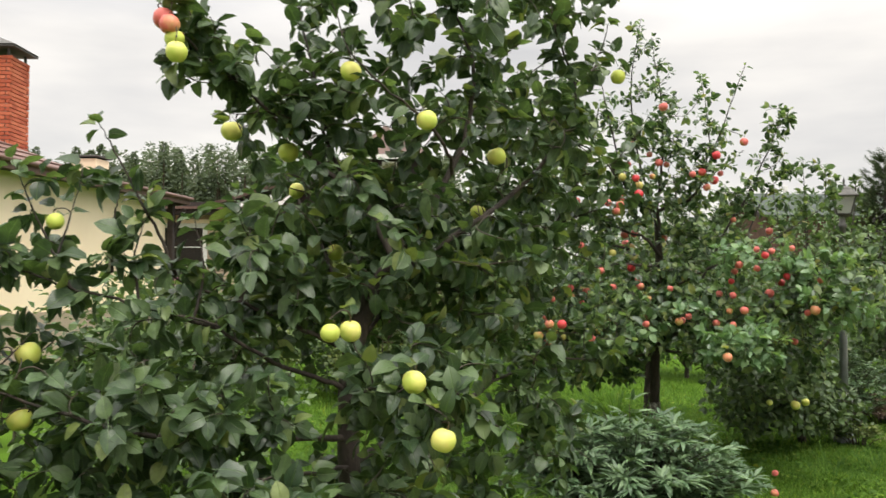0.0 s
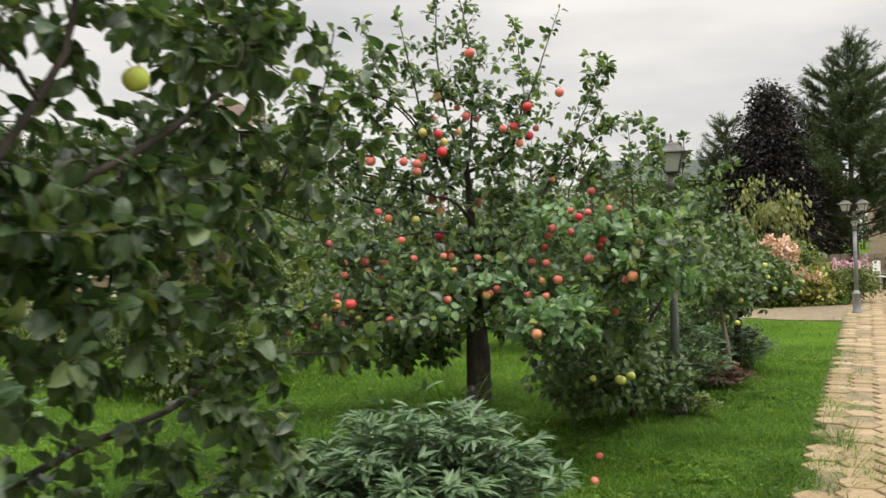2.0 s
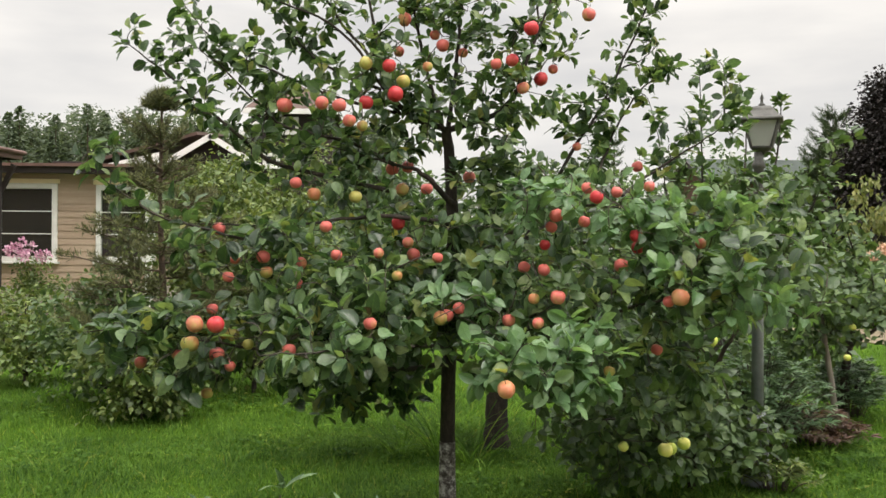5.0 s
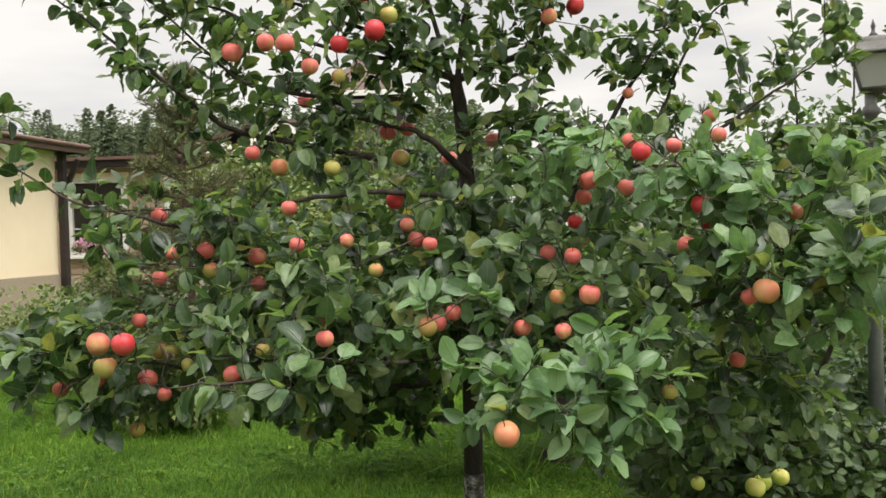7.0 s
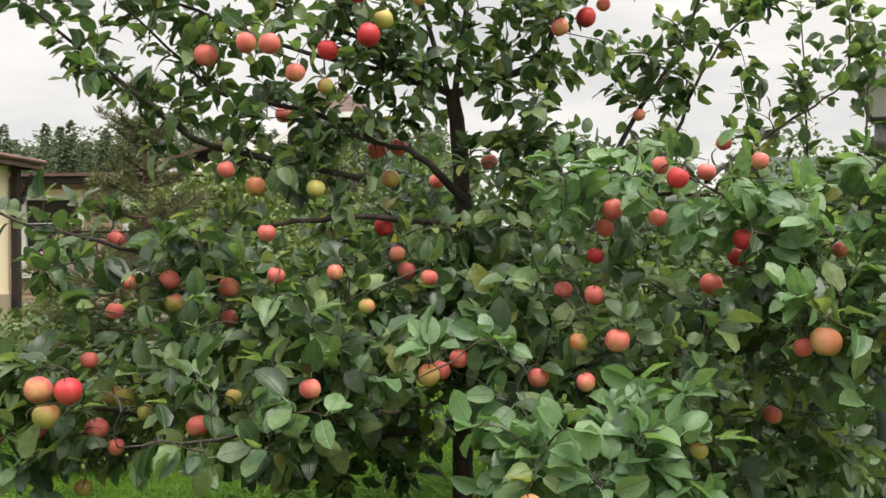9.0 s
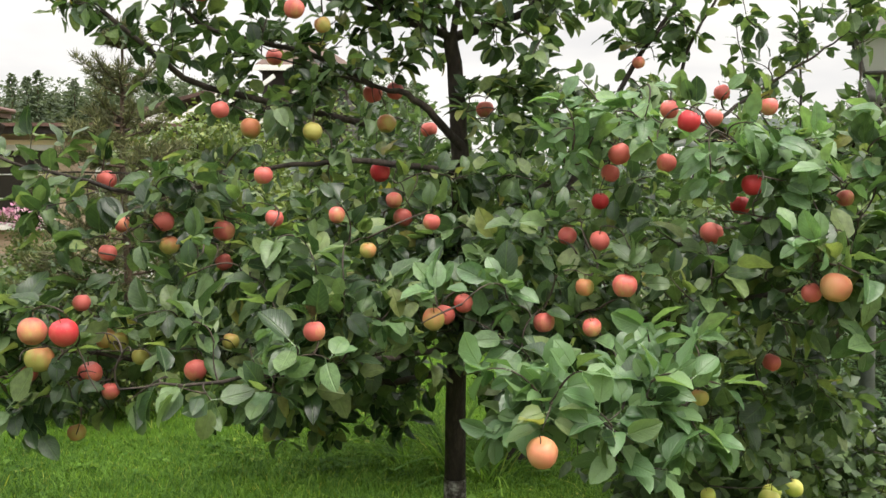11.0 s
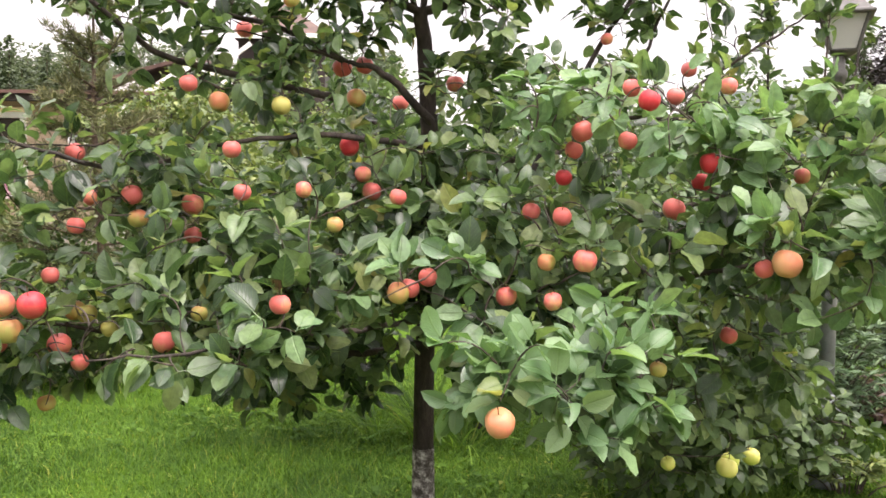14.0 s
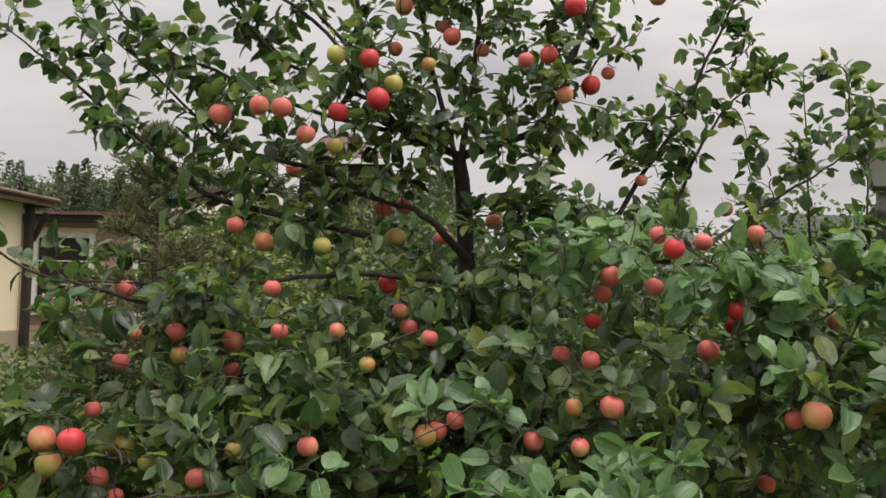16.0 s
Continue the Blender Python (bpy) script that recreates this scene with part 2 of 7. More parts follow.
NEEDLE_OLIVE = leaf_mat("clipped_pine_needles", [(0.0, (0.06, 0.068, 0.032)), (0.6, (0.11, 0.12, 0.055)), (1.0, (0.2, 0.2, 0.085))], 0.6, 0.1, 0, spec=0.3)
GRASS = leaf_mat("grass_blades", [(0.0, (0.044, 0.098, 0.015)), (0.5, (0.088, 0.176, 0.028)), (0.94, (0.15, 0.262, 0.042)), (1.0, (0.26, 0.29, 0.06))], 0.7, 0.4, 0, spec=0.12)
gn_, gl_ = GRASS.node_tree.nodes, GRASS.node_tree.links
# mottled lawn tones; the cool dark end also paints in bluish shade
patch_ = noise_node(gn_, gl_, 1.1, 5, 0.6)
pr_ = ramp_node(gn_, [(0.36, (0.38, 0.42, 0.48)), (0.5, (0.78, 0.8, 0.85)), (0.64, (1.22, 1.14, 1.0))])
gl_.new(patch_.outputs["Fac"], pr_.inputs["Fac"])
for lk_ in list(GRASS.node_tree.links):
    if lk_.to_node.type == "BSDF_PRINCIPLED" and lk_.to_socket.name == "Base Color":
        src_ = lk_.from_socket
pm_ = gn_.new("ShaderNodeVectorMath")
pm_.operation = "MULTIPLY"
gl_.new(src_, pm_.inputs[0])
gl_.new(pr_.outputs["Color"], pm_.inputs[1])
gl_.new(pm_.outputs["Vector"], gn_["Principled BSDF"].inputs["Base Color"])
SOIL = surface("lawn_ground", [(0.3, (0.035, 0.065, 0.008)), (0.5, (0.055, 0.11, 0.011)), (0.7, (0.08, 0.15, 0.016))], 0.9, 0.95, 40, 0.8, 0.03, spec=0.03)
BARK = surface("apple_bark", [(0.3, (0.013, 0.01, 0.008)), (0.5, (0.03, 0.022, 0.017)), (0.72, (0.075, 0.057, 0.045))], 14, 0.85, 90, 0.8, 0.01, stretch=(1, 1, 0.35))
TWIG = surface("apple_twig", [(0.3, (0.022, 0.015, 0.011)), (0.6, (0.05, 0.034, 0.024)), (0.8, (0.09, 0.06, 0.042))], 25, 0.7, 160, 0.4, 0.002)
WHITEWASH = surface("flaking_whitewash", [(0.4, (0.05, 0.041, 0.035)), (0.52, (0.17, 0.155, 0.145)), (0.66, (0.46, 0.44, 0.42))], 34, 0.9, 120, 0.6, 0.004)
PINE_BARK = surface("pine_bark", [(0.3, (0.04, 0.028, 0.02)), (0.6, (0.1, 0.065, 0.045)), (0.8, (0.17, 0.11, 0.075))], 8, 0.9, 50, 0.8, 0.02)
APPLE_BLUSH = apple_mat("apple_blush", (0.58, 0.41, 0.15), (0.62, 0.14, 0.12), 0.88, 0.6)
APPLE_RED = apple_mat("apple_red", (0.57, 0.13, 0.09), (0.53, 0.035, 0.045), 0.9, 0.55)
APPLE_YELLOW = apple_mat("apple_unripe", (0.45, 0.41, 0.11), (0.56, 0.2, 0.1), 0.36, 0.6)
APPLE_GOLD = apple_mat("apple_golden", (0.62, 0.33, 0.15), (0.62, 0.2, 0.12), 0.45, 0.75)
APPLE_GREEN = apple_mat("apple_green", (0.5, 0.58, 0.1), (0.66, 0.63, 0.17), 0.3, 0.6)
STALK = surface("apple_stalk", [(0.3, (0.06, 0.04, 0.02)), (0.7, (0.15, 0.11, 0.05))], 60, 0.7, 300, 0.2, 0.001)
CALYX = surface("apple_calyx", [(0.3, (0.02, 0.014, 0.01)), (0.7, (0.07, 0.05, 0.03))], 80, 0.9, 300, 0.3, 0.001)
PLASTER = surface("cream_plaster", [(0.3, (0.84, 0.68, 0.49)), (0.7, (0.9, 0.75, 0.56))], 1.2, 0.9, 90, 0.25, 0.004)
ROOF_BROWN = surface("brown_metal_roof", [(0.3, (0.1, 0.055, 0.045)), (0.7, (0.18, 0.1, 0.08))], 2.0, 0.55, 30, 0.15, 0.004)
ROOF_RED = surface("weathered_shingle", [(0.3, (0.06, 0.036, 0.028)), (0.7, (0.115, 0.07, 0.055))], 3.0, 0.8, 40, 0.3, 0.01)
ROOF_GREY = surface("grey_green_roof", [(0.3, (0.05, 0.06, 0.055)), (0.7, (0.085, 0.1, 0.09))], 2.0, 0.9, 30, 0.2, 0.006, spec=0.1)
BRICK = random_mat("red_brick", [(0.0, (0.36, 0.075, 0.035)), (0.5, (0.46, 0.11, 0.05)), (1.0, (0.55, 0.16, 0.08))], 0.85)
MORTAR = surface("mortar", [(0.3, (0.3, 0.25, 0.22)), (0.7, (0.42, 0.37, 0.33))], 12, 0.95, 120, 0.3, 0.003)
SIDING = surface("light_timber_siding", [(0.3, (0.33, 0.24, 0.17)), (0.7, (0.47, 0.36, 0.27))], 3, 0.8, 60, 0.3, 0.003, stretch=(0.15, 1, 3))
DARK_TIMBER = surface("dark_stained_timber", [(0.3, (0.014, 0.009, 0.008)), (0.7, (0.035, 0.022, 0.02))], 3, 0.7, 60, 0.3, 0.003, stretch=(0.2, 1, 3))
WHITE = surface("white_paint", [(0.3, (0.68, 0.67, 0.64)), (0.7, (0.8, 0.79, 0.77))], 3, 0.6, 60, 0.1, 0.002)
BRICK_DARK = surface("dark_red_brickwork", [(0.3, (0.075, 0.035, 0.028)), (0.7, (0.14, 0.07, 0.055))], 3.0, 0.9, 40, 0.3, 0.01)
STONE = random_mat("plinth_stone", [(0.0, (0.26, 0.2, 0.15)), (0.5, (0.36, 0.29, 0.22)), (1.0, (0.45, 0.37, 0.3))], 0.9, 40)
LAMP_IRON = surface("grey_painted_iron", [(0.3, (0.14, 0.152, 0.162)), (0.6, (0.2, 0.218, 0.232)), (0.75, (0.26, 0.28, 0.295))], 10, 0.5, 90, 0.25, 0.002, metal=0.1)
LAMP_BLACK = surface("dark_weathered_iron", [(0.3, (0.05, 0.049, 0.046)), (0.7, (0.12, 0.116, 0.108))], 10, 0.65, 90, 0.3, 0.002, metal=0.2)
PAVER = random_mat("sandstone_paver", [(0.0, (0.205, 0.148, 0.08)), (0.5, (0.265, 0.196, 0.11)), (1.0, (0.325, 0.25, 0.15))], 0.9, 45, 0.6, 0.006, 0.35)
SAND = surface("path_bedding", [(0.3, (0.1, 0.08, 0.05)), (0.6, (0.2, 0.16, 0.1)), (0.8, (0.27, 0.21, 0.14))], 6, 0.95, 90, 0.6, 0.01)
PETAL_CREAM = random_mat("hydrangea_petals", [(0.0, (0.6, 0.31, 0.22)), (0.4, (0.66, 0.44, 0.31)), (1.0, (0.72, 0.6, 0.44))], 0.7, 40, 0.2, 0.003, 0.15)
PETAL_PINK = random_mat("phlox_petals", [(0.0, (0.62, 0.25, 0.45)), (0.5, (0.75, 0.42, 0.58)), (1.0, (0.85, 0.65, 0.72))], 0.7, 40, 0.2, 0.003, 0.15)
STAKE_WOOD = surface("weathered_stake", [(0.3, (0.13, 0.11, 0.09)), (0.7, (0.3, 0.26, 0.22))], 12, 0.9, 90, 0.5, 0.004, stretch=(1, 1, 0.1))
PALE_WOOD = surface("peeled_stake", [(0.3, (0.42, 0.38, 0.3)), (0.7, (0.6, 0.55, 0.46))], 12, 0.8, 90, 0.4, 0.003, stretch=(1, 1, 0.1))

m_, n_, l_, b_ = base_mat("window_glass")
b_.inputs["Base Color"].default_value = (0.012, 0.013, 0.014, 1)
b_.inputs["Roughness"].default_value = 0.06
g_ = noise_node(n_, l_, 1.5, 2)
bump(n_, l_, g_.outputs["Fac"], b_, 0.05, 0.01)
GLASS = m_
m_, n_, l_, b_ = base_mat("frosted_lamp_glass")
b_.inputs["Base Color"].default_value = (0.55, 0.56, 0.53, 1)
b_.inputs["Roughness"].default_value = 0.35
b_.inputs["Transmission Weight"].default_value = 0.35
g_ = noise_node(n_, l_, 25, 4)
bump(n_, l_, g_.outputs["Fac"], b_, 0.15, 0.003)
LAMP_GLASS = m_

# ---- mesh helpers ----
rng = np.random.default_rng(11)


def mesh_np(name, verts, faces, uv=None, smooth=True):
    """A mesh from arrays: faces all have the same number of corners."""
    verts, faces = np.asarray(verts, np.float32), np.asarray(faces, np.int32)
    k = faces.shape[1]
    me = bpy.data.meshes.new(name)
    me.vertices.add(len(verts))
    me.vertices.foreach_set("co", verts.ravel())
    me.loops.add(faces.size)
    me.loops.foreach_set("vertex_index", faces.ravel())
    me.polygons.add(len(faces))
    me.polygons.foreach_set("loop_start", np.arange(0, faces.size, k, dtype=np.int32))
    if smooth:
        me.polygons.foreach_set("use_smooth", np.ones(len(faces), bool))
    if uv is not None:
        layer = me.uv_layers.new(name="UVMap")
        layer.data.foreach_set("uv", np.asarray(uv, np.float32)[faces.ravel()].ravel())
    me.update(calc_edges=True)
    return me


def part(name, data, material, parent=None, label=""):
    """Links a bmesh or a mesh as one object, under a thing or a part."""
    if isinstance(data, bmesh.types.BMesh):
        me = bpy.data.meshes.new(name)
        data.to_mesh(me)
        data.free()
    else:
        me = data
    if material and not me.materials:
        me.materials.append(material)
    ob = new(name, me)
    if parent:
        ob.parent = parent
    if label:
        ob["label"] = label
    return ob


def thing(name, at, label, category, group="", kind="", rz=0.0):
    ob = new(name)
    ob.matrix_basis = pose(*at, 0, 0, rz)
    ob.empty_display_size = 0.1
    return tagged(ob, label, category, group, kind)


def box_bm(x0, x1, y0, y1, z0, z1, bevel=0.0, bm=None):
    own = bm or bmesh.new()
    r = bmesh.ops.create_cube(own, size=1.0, matrix=Matrix.LocRotScale(((x0 + x1) / 2, (y0 + y1) / 2, (z0 + z1) / 2), None, (x1 - x0, y1 - y0, z1 - z0)))
    if bevel:
        es = list({e for v in r["verts"] for e in v.link_edges})
        bmesh.ops.bevel(own, geom=es, offset=bevel, segments=2, affect="EDGES", profile=0.5)
    return own


def lathe(profile, n=20, bm=None, squash=None):
    """Turns (radius, height) points round the z axis."""
    own = bm or bmesh.new()
    rings = []
    for r, z in profile:
        rings.append([own.verts.new((r * math.cos(2 * math.pi * i / n), r * math.sin(2 * math.pi * i / n), z)) for i in range(n)])
    for a, b in zip(rings, rings[1:]):
        for i in range(n):
            f = own.faces.new((a[i], a[(i + 1) % n], b[(i + 1) % n], b[i]))
            f.smooth = True
    own.faces.new(rings[0][::-1])
    own.faces.new(rings[-1])
    return own


def prism(points, z0, z1, bm=None):
    own = bm or bmesh.new()
    lo = [own.verts.new((x, y, z0)) for x, y in points]
    hi = [own.verts.new((x, y, z1)) for x, y in points]
    own.faces.new(lo[::-1])
    own.faces.new(hi)
    for i in range(len(points)):
        j = (i + 1) % len(points)
        own.faces.new((lo[i], lo[j], hi[j], hi[i]))
    return own


def slab(corners, thick, bm=None):
    """A sloping board through four corners, thick metres deep below them."""
    own = bm or bmesh.new()
    c = [Vector(p) for p in corners]
    nrm = (c[1] - c[0]).cross(c[2] - c[0]).normalized()
    if nrm.z < 0:
        nrm = -nrm
    up = [own.verts.new(p) for p in c]
    lo = [own.verts.new(p - nrm * thick) for p in c]
    own.faces.new(up)
    own.faces.new(lo[::-1])
    k = len(c)
    for i in range(k):
        own.faces.new((up[i], lo[i], lo[(i + 1) % k], up[(i + 1) % k]))
    bmesh.ops.recalc_face_normals(own, faces=own.faces[:])
    return own


def tubes(paths, sides=6):
    """One mesh of tapered tubes: paths is a list of (points n x 3, radii n)."""
    vs, fs, off = [], [], 0
    ang = np.linspace(0, 2 * np.pi, sides, endpoint=False)
    for pts, rad in paths:
        pts = np.asarray(pts, float)
        n = len(pts)
        tan = np.gradient(pts, axis=0)
        tan /= np.linalg.norm(tan, axis=1, keepdims=True) + 1e-9
        ref = np.array([0.31, 0.87, 0.39])
        a = np.cross(tan, ref)
        a /= np.linalg.norm(a, axis=1, keepdims=True) + 1e-9
        b = np.cross(tan, a)
        ring = pts[:, None, :] + np.asarray(rad)[:, None, None] * (np.cos(ang)[None, :, None] * a[:, None, :] + np.sin(ang)[None, :, None] * b[:, None, :])
        vs.append(ring.reshape(-1, 3))
        i = np.arange(n - 1)[:, None] * sides
        j = np.arange(sides)[None, :]
        k = (j + 1) % sides
        fs.append(np.stack([i + j, i + k, i + sides + k, i + sides + j], -1).reshape(-1, 4) + off)
        off += n * sides
    return np.concatenate(vs), np.concatenate(fs)


def smooth_path(points, n=24):
    """A Catmull-Rom line through a few points."""
    p = np.asarray(points, float)
    p = np.vstack([2 * p[0] - p[1], p, 2 * p[-1] - p[-2]])
    out = []
    segs = len(p) - 3
    for t in np.linspace(0, segs - 1e-6, n):
        i = int(t)
        u = t - i
        a, b, c, d = p[i:i + 4]
        out.append(0.5 * (2 * b + (c - a) * u + (2 * a - 5 * b + 4 * c - d) * u * u + (3 * b - a - 3 * c + d) * u ** 3))
    return np.array(out)


def leaf_shape(width=0.31, fold=0.25, curl=0.25, wave=0.0, stem=0.3, cuts=5):
    """One leaf 1 long along y, with a stem, a fold and a curl: verts, quads, uv."""
    if cuts == 5:
        v = np.array([0, 0.11, 0.34, 0.62, 0.87, 1.0])
        w = width * np.array([0.05, 0.66, 1.0, 0.96, 0.56, 0.03])
    else:
        v = np.linspace(0, 1, cuts + 1)
        w = width * np.sin(np.pi * np.clip(v, 0, 1) ** 0.78) ** 0.62
        w[0] = w[-1] = 0.012
    z = -curl * v ** 2
    rows, uv = [], []
    for i in range(cuts + 1):
        wz = wave * math.sin(i * 2.4)
        for s in (-1, 0, 1):
            rows.append((s * w[i], v[i], z[i] + abs(s) * w[i] * fold + s * wz * w[i]))
            uv.append((0.5 + 0.5 * s * w[i] / width, v[i]))
    fs = []
    for i in range(cuts):
        for s in (0, 1):
            a = i * 3 + s
            fs.append((a, a + 1, a + 4, a + 3))
    if stem:
        k = len(rows)
        rows += [(-0.012, -stem, 0.06), (0.012, -stem, 0.06), (0.014, 0.0, 0.0), (-0.014, 0.0, 0.0)]
        uv += [(0.48, 0), (0.52, 0), (0.52, 0.02), (0.48, 0.02)]
        fs.append((k, k + 1, k + 2, k + 3))
    return np.array(rows), np.array(fs), np.array(uv)


APPLE_LEAVES = [leaf_shape(0.32, 0.3, 0.25, 0.1, 0.28, 5), leaf_shape(0.35, 0.16, 0.36, 0.16, 0.28, 5), leaf_shape(0.3, 0.5, 0.16, -0.14, 0.28, 5), leaf_shape(0.34, 0.24, -0.12, 0.14, 0.28, 5), leaf_shape(0.33, 0.75, 0.3, 0.08, 0.28, 5), leaf_shape(0.3, 0.35, 0.6, -0.1, 0.3, 5)]
ROUND_LEAVES = [leaf_shape(0.37, 0.3, 0.35, 0.12, 0.3, 5), leaf_shape(0.4, 0.15, 0.5, 0.15, 0.3, 5), leaf_shape(0.36, 0.6, 0.25, -0.12, 0.3, 5), leaf_shape(0.35, 0.3, 0.7, 0.1, 0.3, 5)]
SMALL_LEAVES = [leaf_shape(0.3, 0.25, 0.2, 0, 0, 3), leaf_shape(0.33, 0.1, 0.35, 0, 0, 3)]
fold_uv_ = np.array([(0.5, 0), (1, 0.45), (0.5, 1), (0, 0.45), (0.5, 0.5)])
FOLD_LEAVES = [(np.array([(0, 0, 0), (0.34, 0.45, f * 0.3), (0, 1, -c), (-0.34, 0.45, f * 0.3), (0, 0.5, -c * 0.2)]), np.array([(0, 1, 2, 4), (0, 4, 2, 3)]), fold_uv_) for f, c in ((0.4, 0.15), (0.15, 0.3))]
PEONY_LEAVES = [leaf_shape(0.105, 0.3, 0.35, 0, 0, 4), leaf_shape(0.12, 0.15, 0.6, 0, 0, 4), leaf_shape(0.11, 0.5, 0.1, 0, 0, 4)]
LEAF_RUST = leaf_mat("leaf_rusty_red", [(0.0, (0.04, 0.018, 0.013)), (0.6, (0.085, 0.04, 0.026)), (1.0, (0.08, 0.075, 0.03))], 0.5, 0.2, 0)
SPRAY_LEAVES = [(np.array([(0, 0, 0), (0.3, 0.45, 0.05), (0, 1, -0.1), (-0.3, 0.45, 0.05)]), np.array([(0, 1, 2, 3)]), np.array([(0.5, 0), (1, 0.5), (0.5, 1), (0, 0.5)]))]
NEEDLE_LEAVES = [(np.array([(0, 0, 0), (0.045, 0.4, 0.0), (0, 1, -0.1), (-0.045, 0.4, 0.0)]), np.array([(0, 1, 2, 3)]), fold_uv_[:4])]


def frames_of(dirs, normals):
    """Rotations whose y runs along dirs and whose z leans towards normals."""
    y = dirs / (np.linalg.norm(dirs, axis=1, keepdims=True) + 1e-9)
    x = np.cross(y, normals)
    x /= np.linalg.norm(x, axis=1, keepdims=True) + 1e-9
    z = np.cross(x, y)
    return np.stack([x, y, z], -1)


def foliage(name, shapes, pos, dirs, normals, size, smooth=True):
    """All leaves joined into one mesh."""
    rot = frames_of(dirs, normals)
    kind = rng.integers(0, len(shapes), len(pos))
    vs, fs, us, off = [], [], [], 0
    for k, (v, f, u) in enumerate(shapes):
        sel = np.nonzero(kind == k)[0]
        if not len(sel):
            continue
        vv = np.einsum("nij,vj->nvi", rot[sel], v) * size[sel, None, None] + pos[sel, None, :]
        vs.append(vv.reshape(-1, 3))
        fs.append((f[None] + (np.arange(len(sel)) * len(v))[:, None, None]).reshape(-1, f.shape[1]) + off)
        us.append(np.tile(u, (len(sel), 1)))
        off += len(sel) * len(v)
    return mesh_np(name, np.concatenate(vs), np.concatenate(fs), np.concatenate(us), smooth)


def unit(v):
    return v / (np.linalg.norm(v, axis=-1, keepdims=True) + 1e-9)


def in_lobe(n, centre, radii):
    """n places in an ellipsoid, denser towards its skin."""
    d = unit(rng.normal(size=(n, 3)))
    return np.asarray(centre) + d * (rng.random(n) ** 0.45)[:, None] * np.asarray(radii)

# ---- growing things ----
def grow(name, base, label, category, trunk, limbs, lobes, leaf_mats, size=0.068, fruit=(), trunk_r=0.05, group="",
         bark=None, leafy=0.35, single=None, shapes=None, per_m=42, droop=0.1, white_to=0.0, thick=1.0, spurs=13, shrink=0.0, view_from=None, tunnel=0.6, outward=0.55):
    """A tree: trunk line, limb lines, and lobes (centre, radii, twigs, leaf material) that are filled with twigs and leaves."""
    shapes, bark = shapes or APPLE_LEAVES, bark or BARK
    root = thing(name, base, label, category, group)
    b0 = np.array(base, float)
    line = smooth_path(trunk, 26)
    rad = trunk_r * np.interp(np.linspace(0, 1, 26), [0, 0.06, 0.2, 1], [1.5, 1.12, 1.0, 0.62])
    wob = line.copy()
    wob[1:, :2] += rng.normal(0, 0.05 * trunk_r, (25, 2))
    if white_to:
        k = int(np.argmin(abs(line[:, 2] - base[2] - white_to)))
        v, f = tubes([(wob[k:] - b0, rad[k:])], 12)
        t_ob = part("trunk", mesh_np("trunk", v, f), bark, root)
        v, f = tubes([(wob[:k + 1] - b0, rad[:k + 1] + 0.002)], 12)
        part("whitewash", mesh_np("whitewash", v, f), WHITEWASH, t_ob, "flaking white lime wash on the foot of the trunk")
    else:
        v, f = tubes([(wob - b0, rad)], 12)
        part("trunk", mesh_np("trunk", v, f), bark, root)
    skel, sdir = [line[8:]], [np.gradient(line, axis=0)[8:]]
    leaf_p, leaf_d, leaf_n, leaf_m, lobe_extra = [], [], [], [], []

    def dress(path, start, mat, per=per_m):
        """Leaves along a twig, in a spiral, ending in a rosette."""
        length = np.linalg.norm(np.diff(path, axis=0), axis=1).sum()
        n = max(4, int(length * (1 - start) * per))
        u = start + (1 - start) * (rng.random(n) * 0.4 + np.arange(n) + 0.3) / n
        u = np.clip(np.append(u, rng.uniform(0.9, 1.0, 4)), 0, 1) * (len(path) - 1)
        i = np.minimum(u.astype(int), len(path) - 2)
        fr = (u - i)[:, None]
        pos = path[i] * (1 - fr) + path[i + 1] * fr
        tan = unit(path[i + 1] - path[i])
        ref = unit(rng.normal(size=(len(u), 3)))
        side = unit(np.cross(tan, ref))
        d = unit(side + tan * rng.uniform(0.2, 0.9, (len(u), 1)) + np.array([0, 0, 1.0]) * rng.normal(0.22 - droop, 0.3, (len(u), 1)))
        away = unit((pos - line[10]) * np.array([1, 1, 0.2]))
        nn = unit(np.array([0, 0, 0.9]) + outward * away + rng.normal(0, 0.48, (len(u), 3)))
        leaf_p.append(pos + d * size * 0.3)
        leaf_d.append(d)
        leaf_n.append(nn)
        leaf_m.extend([mat] * len(u))

    for pts, r0, mat, *sparse in limbs:
        dens = sparse[0] if sparse else 1.0
        ln = smooth_path(pts, 22)
        ln[2:-1] += rng.normal(0, 0.003 * min(1.0, np.linalg.norm(ln[-1] - ln[0]) / 0.8), (19, 3))
        v, f = tubes([(ln - b0, r0 * np.linspace(1, 0.16, 22))], 8)
        part("limb", mesh_np("limb", v, f), bark, root)
        skel.append(ln)
        sdir.append(np.gradient(ln, axis=0))
        if mat is not None:
            dress(ln, leafy, mat, per_m * 1.1 * dens)
            run = np.linalg.norm(ln[-1] - ln[0])
            for q in rng.uniform(leafy * 0.7, 0.98, int(run * spurs * dens)):
                c = ln[int(q * 21)]
                lobe_extra.append((c + rng.normal(0, 0.065 * (1.3 - 0.6 * q), 3) + np.array([0, 0, 0.05]), mat, 1))
    skel, sdir = np.concatenate(skel), unit(np.concatenate(sdir))
    goals = [(q, mt, 1) for c, r, n, mt in lobes for q in in_lobe(n, c, r)] + lobe_extra + [(np.array(q), lobes[0][3], 0) for q in fruit]
    near = [np.min(((skel - q) ** 2).sum(1)) for q, _, _ in goals]
    twigs = []
